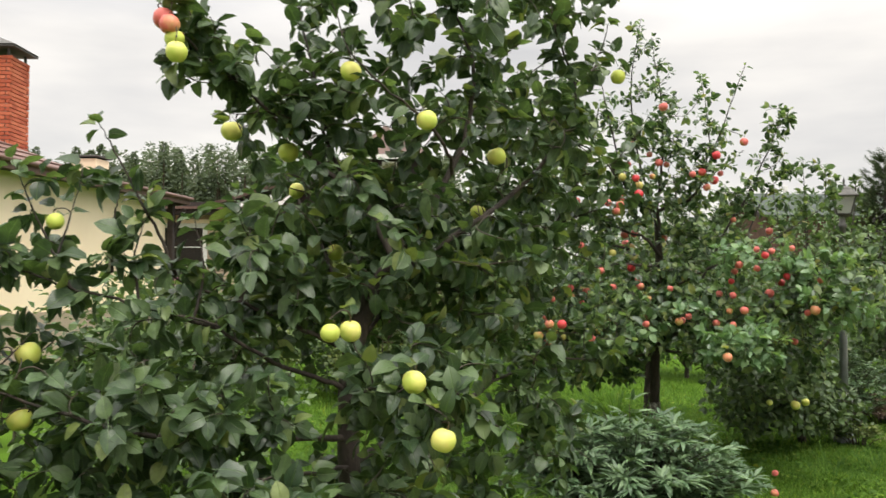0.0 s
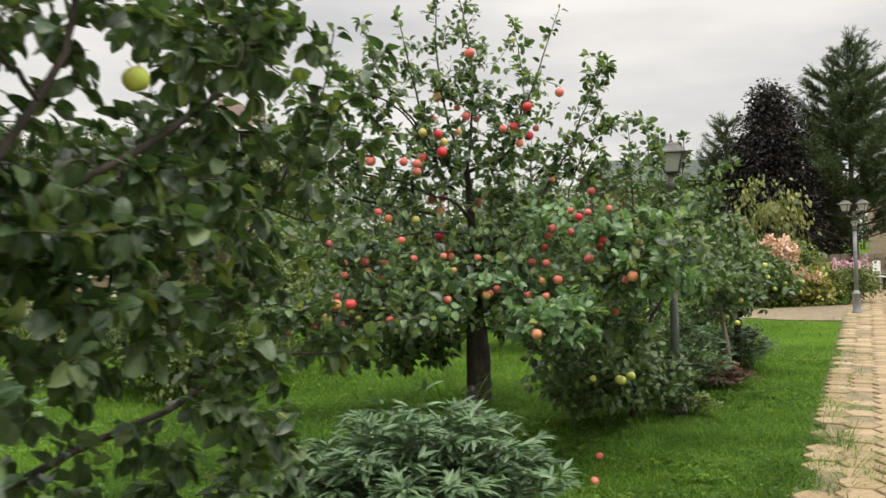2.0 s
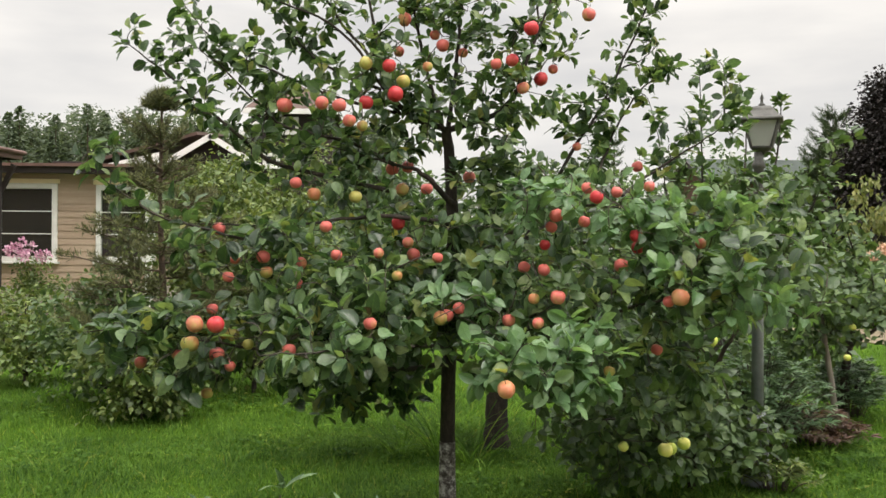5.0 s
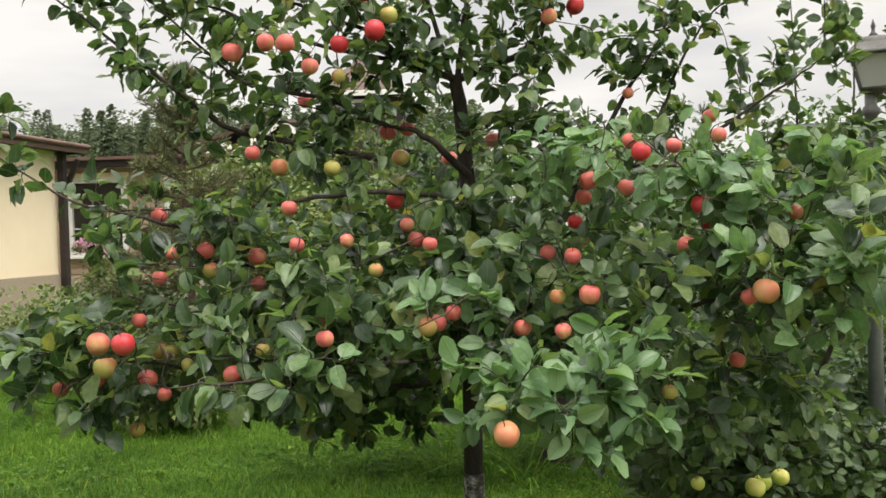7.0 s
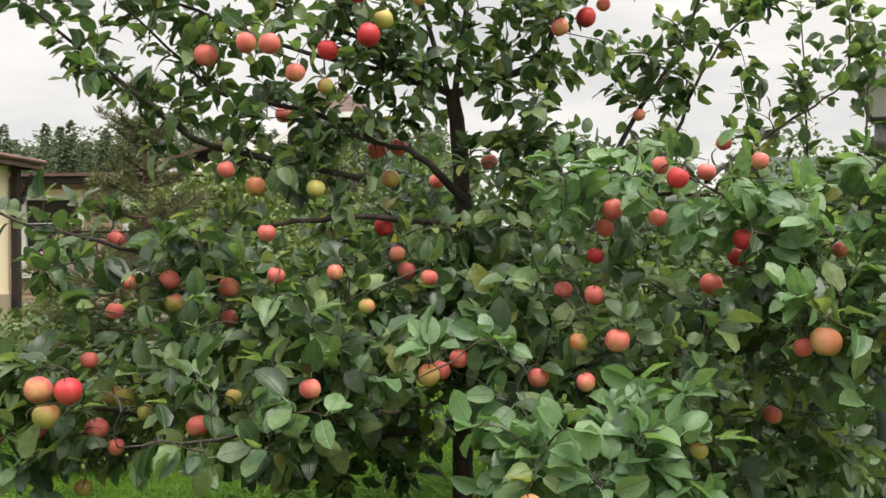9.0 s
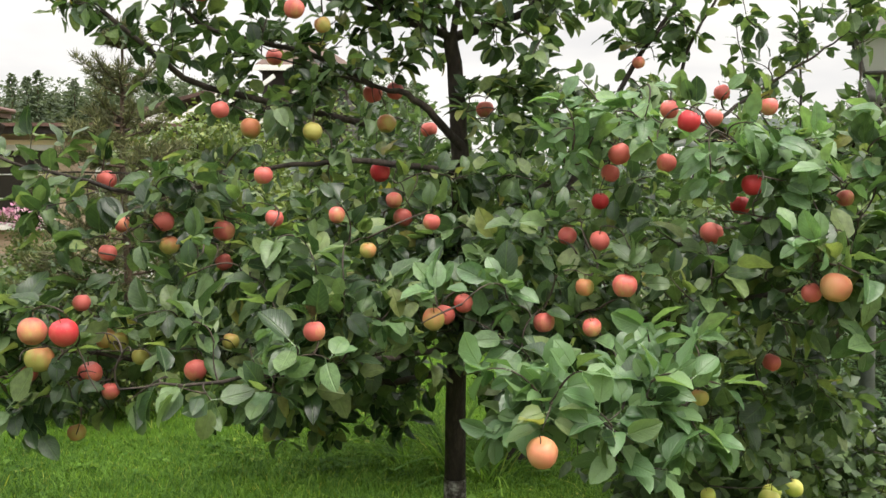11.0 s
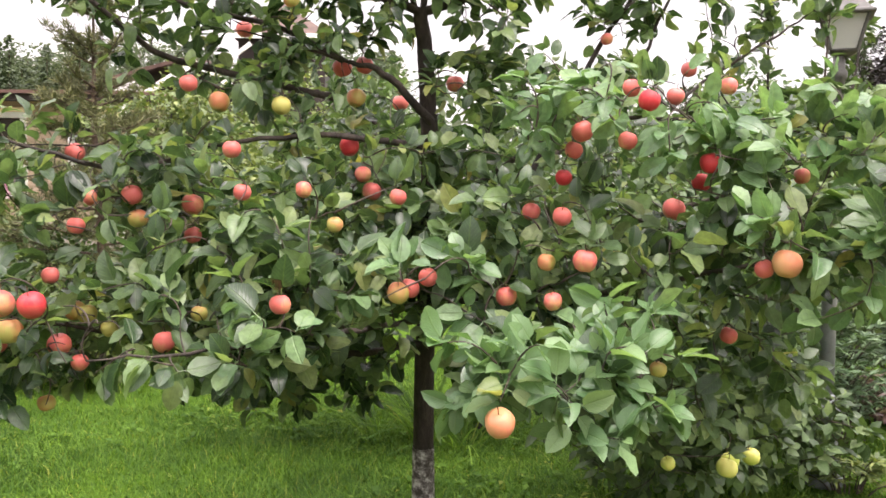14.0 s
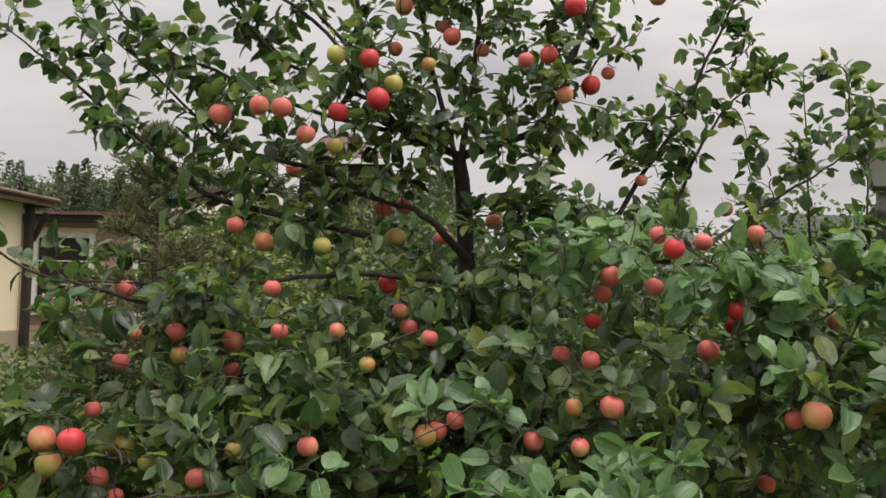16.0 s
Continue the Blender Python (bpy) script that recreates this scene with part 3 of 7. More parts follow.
    for k in np.argsort(near):
        q, mt, dressed = goals[k]
        d2 = ((skel - q) ** 2).sum(1)
        d2 = d2 * (1 + 0.8 * np.clip(skel[:, 2] - q[2], 0, 1) * dressed)
        i = int(np.argmin(d2))
        p = skel[i]
        gap = np.linalg.norm(q - p)
        if gap < 0.012:
            continue
        mid = p + sdir[i] * gap * 0.3 + (q - p) * 0.35 + np.array([0, 0, 0.14 * gap])
        u = np.linspace(0, 1, 7)[:, None]
        path = (1 - u) ** 2 * p + 2 * u * (1 - u) * mid + u ** 2 * q
        r0 = min(0.0026 + 0.0042 * gap, 0.008) * thick
        twigs.append((path - b0, np.linspace(r0, 0.0013 * thick, 7)))
        skel = np.concatenate([skel, path[2:]])
        sdir = np.concatenate([sdir, unit(np.gradient(path, axis=0))[2:]])
        if dressed:
            dress(path, 0.25 if gap > 0.25 else 0.0, mt)
        else:
            dress(path, 0.45, mt, per_m * 0.8)
    v, f = tubes(twigs, 4)
    tagged(part("twigs", mesh_np("twigs", v, f), TWIG if bark is BARK else bark, root), kind="stuff")
    P, D, N = np.concatenate(leaf_p) - b0, np.concatenate(leaf_d), np.concatenate(leaf_n)
    S = size * np.clip(rng.normal(1.0, 0.2, len(P)), 0.5, 1.45) * np.clip(1.1 - shrink * (P[:, 2] - 1.0), 0.6, 1.1)
    M = np.array(leaf_m)
    keep = P[:, 2] > 0.03
    # leaves before each fruit are cleared towards the camera so that it shows
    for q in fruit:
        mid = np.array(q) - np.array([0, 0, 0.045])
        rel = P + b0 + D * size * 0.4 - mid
        out = unit(np.array(view_from) - mid) if view_from else np.array([0, -1.0, 0])
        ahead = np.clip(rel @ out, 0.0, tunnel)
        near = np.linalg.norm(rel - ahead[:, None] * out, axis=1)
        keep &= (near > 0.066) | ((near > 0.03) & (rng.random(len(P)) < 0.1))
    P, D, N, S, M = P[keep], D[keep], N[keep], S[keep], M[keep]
    lone = np.zeros(len(P), bool)
    if single:
        focus, count = single
        lone[np.argsort(((P + b0 - np.array(focus)) ** 2).sum(1))[:count]] = True
    for k, mt in enumerate(leaf_mats):
        sel = (M == k) & ~lone
        if sel.any():
            tagged(part("leaves", foliage("leaves", shapes, P[sel], D[sel], N[sel], S[sel]), mt, root), kind="stuff")
        sel = np.nonzero((M == k) & lone)[0]
        if len(sel):
            stock = []
            for v, f, u in shapes:
                me = mesh_np("leaf", v, f, u)
                me.materials.append(mt)
                stock.append(me)
            rot = frames_of(D[sel], N[sel])
            for j, s in enumerate(sel):
                ob = new("leaf", stock[j % len(stock)])
                ob.parent = root
                ob.matrix_basis = Matrix.Translation(P[s]) @ Matrix(rot[j].tolist()).to_4x4() @ Matrix.Scale(float(S[s]), 4)
    return root


def apple_mesh(material, seed):
    """A dimpled fruit of 1 m across, its stalk pit on top at the origin."""
    bm = bmesh.new()
    n, prof = 16, []
    for i in range(13):
        a = math.pi * i / 12
        r = math.sin(a) ** 0.9 * 0.5 * (1.0 + 0.05 * math.cos(a))
        z = 0.45 * math.cos(a)
        r0 = abs(r)
        z -= 0.12 * math.exp(-(r0 / 0.13) ** 2) * (1 if a < 1.5 else -0.75)
        prof.append((r0, z))
    rings = []
    for i, (r, z) in enumerate(prof):
        if i in (0, 12):
            rings.append([bm.verts.new((0, 0, z))])
        else:
            ring = []
            for k in range(n):
                t = 2 * math.pi * k / n
                w = 1 + 0.025 * math.cos(5 * t + seed) + 0.03 * math.cos(t * 2 + seed * 2)
                ring.append(bm.verts.new((r * w * math.cos(t), r * w * math.sin(t), z + 0.03 * r * math.cos(t + seed))))
            rings.append(ring)
    for a, b in zip(rings, rings[1:]):
        for k in range(n):
            j = (k + 1) % n
            if len(a) == 1:
                f = bm.faces.new((a[0], b[k], b[j]))
            elif len(b) == 1:
                f = bm.faces.new((a[k], b[0], a[j]))
            else:
                f = bm.faces.new((a[k], b[k], b[j], a[j]))
            f.smooth = True
    bmesh.ops.recalc_face_normals(bm, faces=bm.faces[:])
    bmesh.ops.translate(bm, verts=bm.verts[:], vec=(0, 0, -0.33))
    me = bpy.data.meshes.new("apple")
    bm.to_mesh(me)
    bm.free()
    me.materials.append(material)
    return me


v_, f_ = tubes([(np.array([(0, 0, -0.02), (0.02, 0.01, 0.12), (0.05, 0.0, 0.26), (0.06, -0.02, 0.36)]), np.array([0.022, 0.018, 0.018, 0.03]))], 6)
STALK_MESH = mesh_np("stalk", v_, f_)
STALK_MESH.materials.append(STALK)
cb = bmesh.new()
for i_ in range(5):
    a_ = 2 * math.pi * i_ / 5
    c_, s_ = math.cos(a_), math.sin(a_)
    q_ = [cb.verts.new(p) for p in ((0.02 * c_, 0.02 * s_, -0.675), (0.07 * c_ - 0.03 * s_, 0.07 * s_ + 0.03 * c_, -0.70), (0.1 * c_, 0.1 * s_, -0.735), (0.07 * c_ + 0.03 * s_, 0.07 * s_ - 0.03 * c_, -0.70))]
    cb.faces.new(q_)
CALYX_MESH = bpy.data.meshes.new("calyx")
cb.to_mesh(CALYX_MESH)
cb.free()
CALYX_MESH.materials.append(CALYX)
FRUIT = {}
for key_, mat_ in (("blush", APPLE_BLUSH), ("red", APPLE_RED), ("unripe", APPLE_YELLOW), ("gold", APPLE_GOLD), ("green", APPLE_GREEN)):
    FRUIT[key_] = [apple_mesh(mat_, s_) for s_ in (0.3, 1.7, 3.1)]
APPLE_WORDS = {"blush": "red-blushed yellow apple", "red": "ripe deep red apple", "unripe": "unripe yellow-green apple", "gold": "golden apple with a faint orange blush", "green": "plump pale green apple"}
apple_count = 0


def apples(rows, key, where, group, lying=False):
    """Apples at (x, y, z of the middle, width)."""
    global apple_count
    for x, y, z, w in rows:
        apple_count += 1
        s = w * random.uniform(0.89, 1.02)
        ob = new("apple", FRUIT[key][apple_count % 3])
        tilt = (random.uniform(-22, 22), random.uniform(-22, 22)) if not lying else (random.uniform(60, 120), random.uniform(-30, 30))
        m = pose(x, y, z, *tilt, random.uniform(0, 360)) @ Matrix.Diagonal((s, s, s * 1.08, 1))
        ob.matrix_basis = m @ Matrix.Translation((0, 0, 0.33))
        tagged(ob, APPLE_WORDS[key] + " " + where, "apple", group)
        part("stalk", STALK_MESH, None, ob)
        part("calyx", CALYX_MESH, None, ob)


def tops(*lists):
    """Where the stalks of these apples end."""
    return [(x, y, z + w * 0.66) for rows in lists for x, y, z, w in rows]


def conifer(name, base, label, height, spread, needles=NEEDLE, rows=17, bare=0.1, category="pine tree", dense=1.0, tuft=0.2):
    root = thing(name, base, label, category)
    hs = np.linspace(0, height, 20)
    line = np.stack([0.02 * np.sin(hs * 1.3), 0.02 * np.cos(hs * 1.7), hs], 1)
    v, f = tubes([(line, np.linspace(height * 0.017, 0.015, 20))], 10)
    part("trunk", mesh_np("trunk", v, f), PINE_BARK, root)
    arms, P, D = [], [], []
    for r in range(rows):
        h = height * (bare + (0.97 - bare) * (r / (rows - 1)) ** 0.92)
        reach = spread * min(1, (1 - h / height) * 1.35 + 0.04) * (0.75 + 0.25 * math.sin(r * 2.1) ** 2)
        for k in range(6 if r < rows - 3 else 4):
            a = 2 * math.pi * (k / 6) + r * 0.9 + rng.uniform(-0.3, 0.3)
            ln = reach * rng.uniform(0.5, 1.25)
            u = np.linspace(0, 1, 6)[:, None]
            out = np.array([math.cos(a), math.sin(a), 0.0])
            path = np.array([0, 0, h]) + out * u * ln + np.array([0, 0, 1.0]) * (0.12 * u + 0.3 * u ** 2) * ln
            arms.append((path, np.linspace(0.012 + 0.008 * ln, 0.005, 6)))
            shoots = max(3, int(ln * 7 * dense))
            for q in np.append(rng.uniform(0.25, 0.98, shoots), 1.0):
                c = np.array([np.interp(q, u[:, 0], path[:, j]) for j in range(3)])
                side = np.array([-out[1], out[0], 0.0]) * rng.uniform(-0.9, 0.9)
                way = unit(out * 0.55 + side + np.array([0, 0, rng.uniform(0.25, 0.9)]))
                run = tuft * rng.uniform(1.0, 2.3) * (0.7 + 0.3 * q)
                m = int(34 + 60 * run)
                w = rng.random((m, 1))
                arms.append((c + way * run * np.linspace(0, 1, 3)[:, None], np.linspace(0.007, 0.003, 3)))
                P.append(c + way * run * w)
                D.append(unit(way * (0.55 + 0.5 * w) + rng.normal(0, 0.5, (m, 3))))
    top = np.array([0, 0, height])
    P.append(np.repeat(top[None], 40, 0) + rng.normal(0, 0.05, (40, 3)) - np.array([0, 0, 0.25]) * rng.random((40, 1)))
    D.append(unit(np.array([0, 0, 1.2]) + rng.normal(0, 0.4, (40, 3))))
    v, f = tubes(arms, 5)
    tagged(part("branches", mesh_np("branches", v, f), PINE_BARK, root), kind="stuff")
    P, D = np.concatenate(P), np.concatenate(D)
    S = 0.62 * tuft * rng.uniform(0.6, 1.3, len(P))
    tagged(part("needles", foliage("needles", NEEDLE_LEAVES, P, D, unit(rng.normal(size=P.shape)), S, False), needles, root), kind="stuff")
    return root


def broadleaf(name, base, label, category, height, radii, mat, clumps=90, per=60, size=0.16, trunk_r=0.12, low=0.15, bark=None, group="", kind="", lean=(0, 0), taper=0.0, fall=0.2):
    """A tree or shrub with limbs that end in uneven clumps of leaves."""
    root = thing(name, base, label, category, group, kind)
    cz = height * (1 + low) / 2
    rz = height * (1 - low) / 2
    axis = smooth_path([(0, 0, 0), (lean[0] * 0.3, lean[1] * 0.3, height * 0.35), (lean[0], lean[1], height * 0.85)], 14)
    v, f = tubes([(axis, np.linspace(trunk_r, trunk_r * 0.25, 14))], 9)
    part("trunk", mesh_np("trunk", v, f), bark or BARK, root)
    tips = in_lobe(clumps, (lean[0] * 0.5, lean[1] * 0.5, cz), (radii[0], radii[1], rz))
    tips[:, :2] *= (1 - taper * np.clip(tips[:, 2:] / height, 0, 1))
    arms, P, D = [], [], []
    for q in tips:
        i = int(np.clip((q[2] / height - 0.18) * 13, 1, 12))
        p = axis[i]
        u = np.linspace(0, 1, 5)[:, None]
        arms.append((p * (1 - u) + q * u + np.array([0, 0, 0.12]) * np.sin(np.pi * u) * np.linalg.norm(q - p), np.linspace(trunk_r * 0.22, trunk_r * 0.05, 5)))
        spread = rng.uniform(0.1, 0.24) * max(radii) * (1 - 0.6 * taper * q[2] / height)
        P.append(q + np.clip(rng.normal(0, 1, (per, 3)), -1.6, 1.6) * spread * np.array([1, 1, 0.7]))
        D.append(unit(P[-1] - q + rng.normal(0, 0.6 * spread, (per, 3)) + np.array([0, 0, -fall * spread])))
    v, f = tubes(arms, 5)
    tagged(part("branches", mesh_np("branches", v, f), bark or BARK, root), kind="stuff")
    P, D = np.concatenate(P), np.concatenate(D)
    ok = P[:, 2] > 0.02
    P, D = P[ok], D[ok]
    S = size * rng.uniform(0.7, 1.45, len(P))
    shapes = FOLD_LEAVES if size < 0.12 else SPRAY_LEAVES
    tagged(part("leaves", foliage("leaves", shapes, P, D, unit(np.array([0, 0, 1.0]) + rng.normal(0, 0.6, P.shape)), S), mat, root), kind="stuff")
    return root


# ---- ground, path and lawn ----
gx = np.concatenate([np.linspace(-400, -14, 12), np.linspace(-13, 22, 90), np.linspace(23, 400, 12)])
gy = np.concatenate([np.linspace(-60, -3, 8), np.linspace(-2.5, 26, 90), np.linspace(27, 600, 16)])
GX, GY = np.meshgrid(gx, gy)
GZ = np.zeros_like(GX) - 0.015 + 0.012 * np.sin(GX * 1.7) * np.sin(GY * 1.3)
ii = (np.arange(len(gy) - 1)[:, None] * len(gx) + np.arange(len(gx) - 1)[None]).ravel()
ground = part("ground", mesh_np("ground", np.stack([GX.ravel(), GY.ravel(), GZ.ravel()], 1), np.stack([ii, ii + 1, ii + len(gx) + 1, ii + len(gx)], 1)), SOIL)
tagged(ground, "mown green lawn running out to the wood", "lawn", kind="structure")

PATH_A, PATH_B = np.array([3.05, 5.1]), np.array([11.2, 16.6])
PATH_T = (PATH_B - PATH_A) / np.linalg.norm(PATH_B - PATH_A)
PATH_N = np.array([PATH_T[1], -PATH_T[0]])
PATH_L, PATH_W = 26.0, 3.0


def path_at(u, v, z=0.0):
    """A place u metres along the path's grassy edge and v metres across it."""
    p = PATH_A + PATH_T * u + PATH_N * v
    return (float(p[0]), float(p[1]), z)


def on_path(x, y):
    d = np.stack([x - PATH_A[0], y - PATH_A[1]], -1)
    u, v = d @ PATH_T, d @ PATH_N
    square = ((x - 13.0) ** 2 / 9 + (y - 18.2) ** 2 / 4) < 1
    arm = (abs((x - 11.9) * 0.4 + (y - 18.6) * 0.916) < 1.3) & (x < 13) & (x > 9.8)
    return ((v > 0) & (v < PATH_W) & (u > -14) & (u < PATH_L)) | square | arm

path_bed = part("path_bed", prism([path_at(-14, 0.15)[:2], path_at(PATH_L, 0.1)[:2], path_at(PATH_L, PATH_W)[:2], path_at(-14, PATH_W)[:2]], -0.06, 0.008), SAND)
tagged(path_bed, "sandy bedding of the garden path", "path", kind="structure")
pts_ = [(13.0 + 3 * math.cos(a), 18.2 + 2.0 * math.sin(a)) for a in np.linspace(0, 2 * np.pi, 28, endpoint=False)]
plaza = part("pavement_plaza", prism(pts_, -0.06, 0.012), SAND)
tagged(plaza, "pale sandy paved turn of the path", "pavement", kind="structure")
arm_ = part("pavement_arm", prism([(9.7, 18.1), (9.7, 20.6), (12.6, 20.1), (11.9, 16.9)], -0.06, 0.01), SAND)
tagged(arm_, "pale sandy side path", "pavement", kind="structure")

# ---- houses ----
def board_wall(name, x0, x1, y, z0, z1, mat, parent, step=0.16):
    """A wall of lapped boards that faces the orchard."""
    core = part(name, box_bm(x0, x1, y, y + 0.12, z0, z1), mat, parent)
    z = z0
    while z < z1 - 0.01:
        top = min(z + step, z1)
        bm = bmesh.new()
        vs = [bm.verts.new(p) for p in ((x0, y - 0.022, z), (x1, y - 0.022, z), (x1, y - 0.004, top), (x0, y - 0.004, top), (x0, y - 0.001, z), (x1, y - 0.001, z), (x1, y - 0.001, top), (x0, y - 0.001, top))]
        for f in ((0, 1, 2, 3), (5, 4, 7, 6), (4, 5, 1, 0), (3, 2, 6, 7), (4, 0, 3, 7), (1, 5, 6, 2)):
            bm.faces.new([vs[i] for i in f])
        part("board", bm, mat, core)
        z = top
    return core


def window(parent, x0, x1, y, z0, z1, bars=(1, 2), frame_w=0.09, mat=None):
    """A window in a wall that faces the orchard: frame, sill, panes and bars."""
    bm = box_bm(x0, x0 + frame_w, y - 0.06, y + 0.05, z0, z1, 0.006)
    box_bm(x1 - frame_w, x1, y - 0.06, y + 0.05, z0, z1, 0.006, bm)
    box_bm(x0 + frame_w, x1 - frame_w, y - 0.06, y + 0.05, z0, z0 + frame_w, 0.006, bm)
    box_bm(x0 + frame_w, x1 - frame_w, y - 0.06, y + 0.05, z1 - frame_w, z1, 0.006, bm)
    w = part("window", bm, mat or WHITE, parent, "white window frame with dark panes")
    nx, nz = bars
    ix0, ix1, iz0, iz1 = x0 + frame_w, x1 - frame_w, z0 + frame_w, z1 - frame_w
    for i in range(nx):
        for k in range(nz + 1):
            a, b = ix0 + (ix1 - ix0) * i / nx, ix0 + (ix1 - ix0) * (i + 1) / nx
            c, d = iz0 + (iz1 - iz0) * k / (nz + 1), iz0 + (iz1 - iz0) * (k + 1) / (nz + 1)
            part("pane", box_bm(a + 0.012, b - 0.012, y + 0.0, y + 0.012, c + 0.012, d - 0.012), GLASS, w)
            if k:
                part("bar", box_bm(a, b, y - 0.03, y + 0.03, c - 0.012, c + 0.012), mat or WHITE, w)
        if i:
            part("bar", box_bm(ix0 + (ix1 - ix0) * i / nx - 0.012, ix0 + (ix1 - ix0) * i / nx + 0.012, y - 0.03, y + 0.03, iz0, iz1), mat or WHITE, w)
    part("sill", box_bm(x0 - 0.05, x1 + 0.05, y - 0.12, y + 0.02, z0 - 0.05, z0 - 0.002, 0.008), mat or WHITE, w)
    return w


cream = thing("house", (-6.4, 21.2, 0), "cream plastered house with a low brown roof and stone-faced plinth", "house")
cream.matrix_basis = pose(-6.4, 21.2, 0, 0, 0, -8)
# the corner towards the orchard is the origin: x runs outwards from the long wall, y along it
part("wall", box_bm(-9.0, 0.0, -17.0, 0.0, 0.97, 3.5, 0.01), PLASTER, cream, "cream plaster wall")
part("plinth", box_bm(-9.0, 0.05, -17.0, 0.04, 0.0, 0.97, 0.01), STONE, cream, "stone-faced plinth")
ex1, ey0, ey1, ez, rz_ = 0.42, -17.4, -4.6, 3.6, 5.8
rx_, ry0_, ry1_ = -4.3, -12.7, -9.3
roof_ = bmesh.new()
for quad in ([(ex1, ey0, ez), (ex1, ey1, ez), (rx_, ry1_, rz_), (rx_, ry0_, rz_)], [(-9.4, ey1, ez), (-9.4, ey0, ez), (rx_, ry0_, rz_), (rx_, ry1_, rz_)],
             [(ex1, ey1, ez), (-9.4, ey1, ez), (rx_, ry1_, rz_)], [(-9.4, ey0, ez), (ex1, ey0, ez), (rx_, ry0_, rz_)]):
    slab(quad, 0.06, roof_)
cream_roof = part("roof", roof_, ROOF_BROWN, cream, "low hipped roof of brown metal tiles")
for k in range(15):
    # standing steps of the tile sheets
    u, w = (k + 0.5) / 15, (k + 0.5) / 15 + 0.064
    part("tile_course", slab([(ex1 + (rx_ - ex1) * u, ey0 + (ry0_ - ey0) * u + 0.05, ez + (rz_ - ez) * u + 0.028), (ex1 + (rx_ - ex1) * u, ey1 + (ry1_ - ey1) * u - 0.05, ez + (rz_ - ez) * u + 0.028),
                              (ex1 + (rx_ - ex1) * w, ey1 + (ry1_ - ey1) * w - 0.05, ez + (rz_ - ez) * w + 0.003), (ex1 + (rx_ - ex1) * w, ey0 + (ry0_ - ey0) * w + 0.05, ez + (rz_ - ez) * w + 0.003)], 0.02), ROOF_BROWN, cream_roof)
part("low_roof", slab([(ex1, ey1 + 0.02, ez), (ex1, 0.42, ez - 0.02), (-3.6, 0.42, ez + 0.6), (-3.6, ey1 + 0.02, ez + 0.66)], 0.07), ROOF_BROWN, cream, "shallow end roof of brown sheet metal")
part("fascia", box_bm(ex1 - 0.03, ex1 + 0.02, ey0, 0.42, ez - 0.2, ez - 0.05, 0.006), ROOF_BROWN, cream, "brown fascia board")
part("fascia", box_bm(-9.0, ex1 - 0.04, 0.37, 0.42, ez - 0.2, ez - 0.05, 0.006), DARK_TIMBER, cream)
part("soffit", box_bm(0.004, ex1 - 0.04, ey0, 0.36, ez - 0.16, ez - 0.12), DARK_TIMBER, cream)
part("soffit", box_bm(-9.0, 0.0, 0.004, 0.36, ez - 0.16, ez - 0.12), DARK_TIMBER, cream)
v_, f_ = tubes([(np.array([(ex1 + 0.07, ey0, ez - 0.02), (ex1 + 0.07, -8, ez - 0.04), (ex1 + 0.07, 0.42, ez - 0.06)]), np.array([0.045, 0.045, 0.045]))], 10)
part("gutter", mesh_np("gutter", v_, f_), ROOF_BROWN, cream, "brown metal gutter")
vent_ = part("roof_vent", box_bm(-1.8, -1.15, -1.2, -0.6, 3.72, 4.36, 0.01), PLASTER, cream, "cream plastered roof vent")
part("vent_cap", box_bm(-1.86, -1.09, -1.26, -0.54, 4.39, 4.43, 0.006), LAMP_BLACK, vent_, "dark metal cap")
for vx in (-1.75, -1.24):
    part("cap_leg", box_bm(vx, vx + 0.04, -0.92, -0.88, 4.355, 4.388), LAMP_BLACK, vent_)
part("corner_post", box_bm(0.06, 0.2, -0.04, 0.1, 0.0, 3.43, 0.01), DARK_TIMBER, cream, "dark timber corner post")
part("brace", slab([(0.1, 0.11, 2.75), (0.1, 0.17, 2.75), (0.38, 0.17, 3.3), (0.38, 0.11, 3.3)], 0.1), DARK_TIMBER, cream, "dark timber brace under the eaves")
grille = part("grille_window", box_bm(0.002, 0.03, -9.4, -7.75, 1.75, 2.9, 0.005), GLASS, cream, "dark window behind an iron grille")
for k in range(9):
    part("grille_bar", box_bm(0.035, 0.055, -9.3 + k * 0.18, -9.28 + k * 0.18, 1.75, 2.9), LAMP_BLACK, grille)
chim = thing("chimney", (-8.15, 16.5, 3.62), "red brick chimney with a dark metal cap", "chimney")
part("core", box_bm(-0.35, 0.35, -0.35, 0.35, -0.3, 2.1), MORTAR, chim)
brick_me = bpy.data.meshes.new("brick")
bb_ = box_bm(-0.117, 0.117, -0.03, 0.03, -0.031, 0.031, 0.004)
bb_.to_mesh(brick_me)
bb_.free()
brick_me.materials.append(BRICK)
for course in range(28):
    for side in range(4):
        for k in range(3):
            off = -0.24 + k * 0.247 + (0.06 if course % 2 else -0.06) + 0.0
            ob = new("brick", brick_me)
            ob.parent = chim
            ob.matrix_basis = pose(0, 0, 0.04 + course * 0.075, 0, 0, side * 90) @ pose(off * 0.92, -0.352, 0)
part("cap", slab([(-0.5, -0.5, 2.28), (0.5, -0.5, 2.28), (0.5, 0.5, 2.28), (-0.5, 0.5, 2.28)], 0.04), LAMP_BLACK, chim, "dark sheet metal cap")
cp_ = bmesh.new()
q_ = [cp_.verts.new(p) for p in ((-0.52, -0.52, 2.285), (0.52, -0.52, 2.285), (0.52, 0.52, 2.285), (-0.52, 0.52, 2.285), (0, 0, 2.53))]
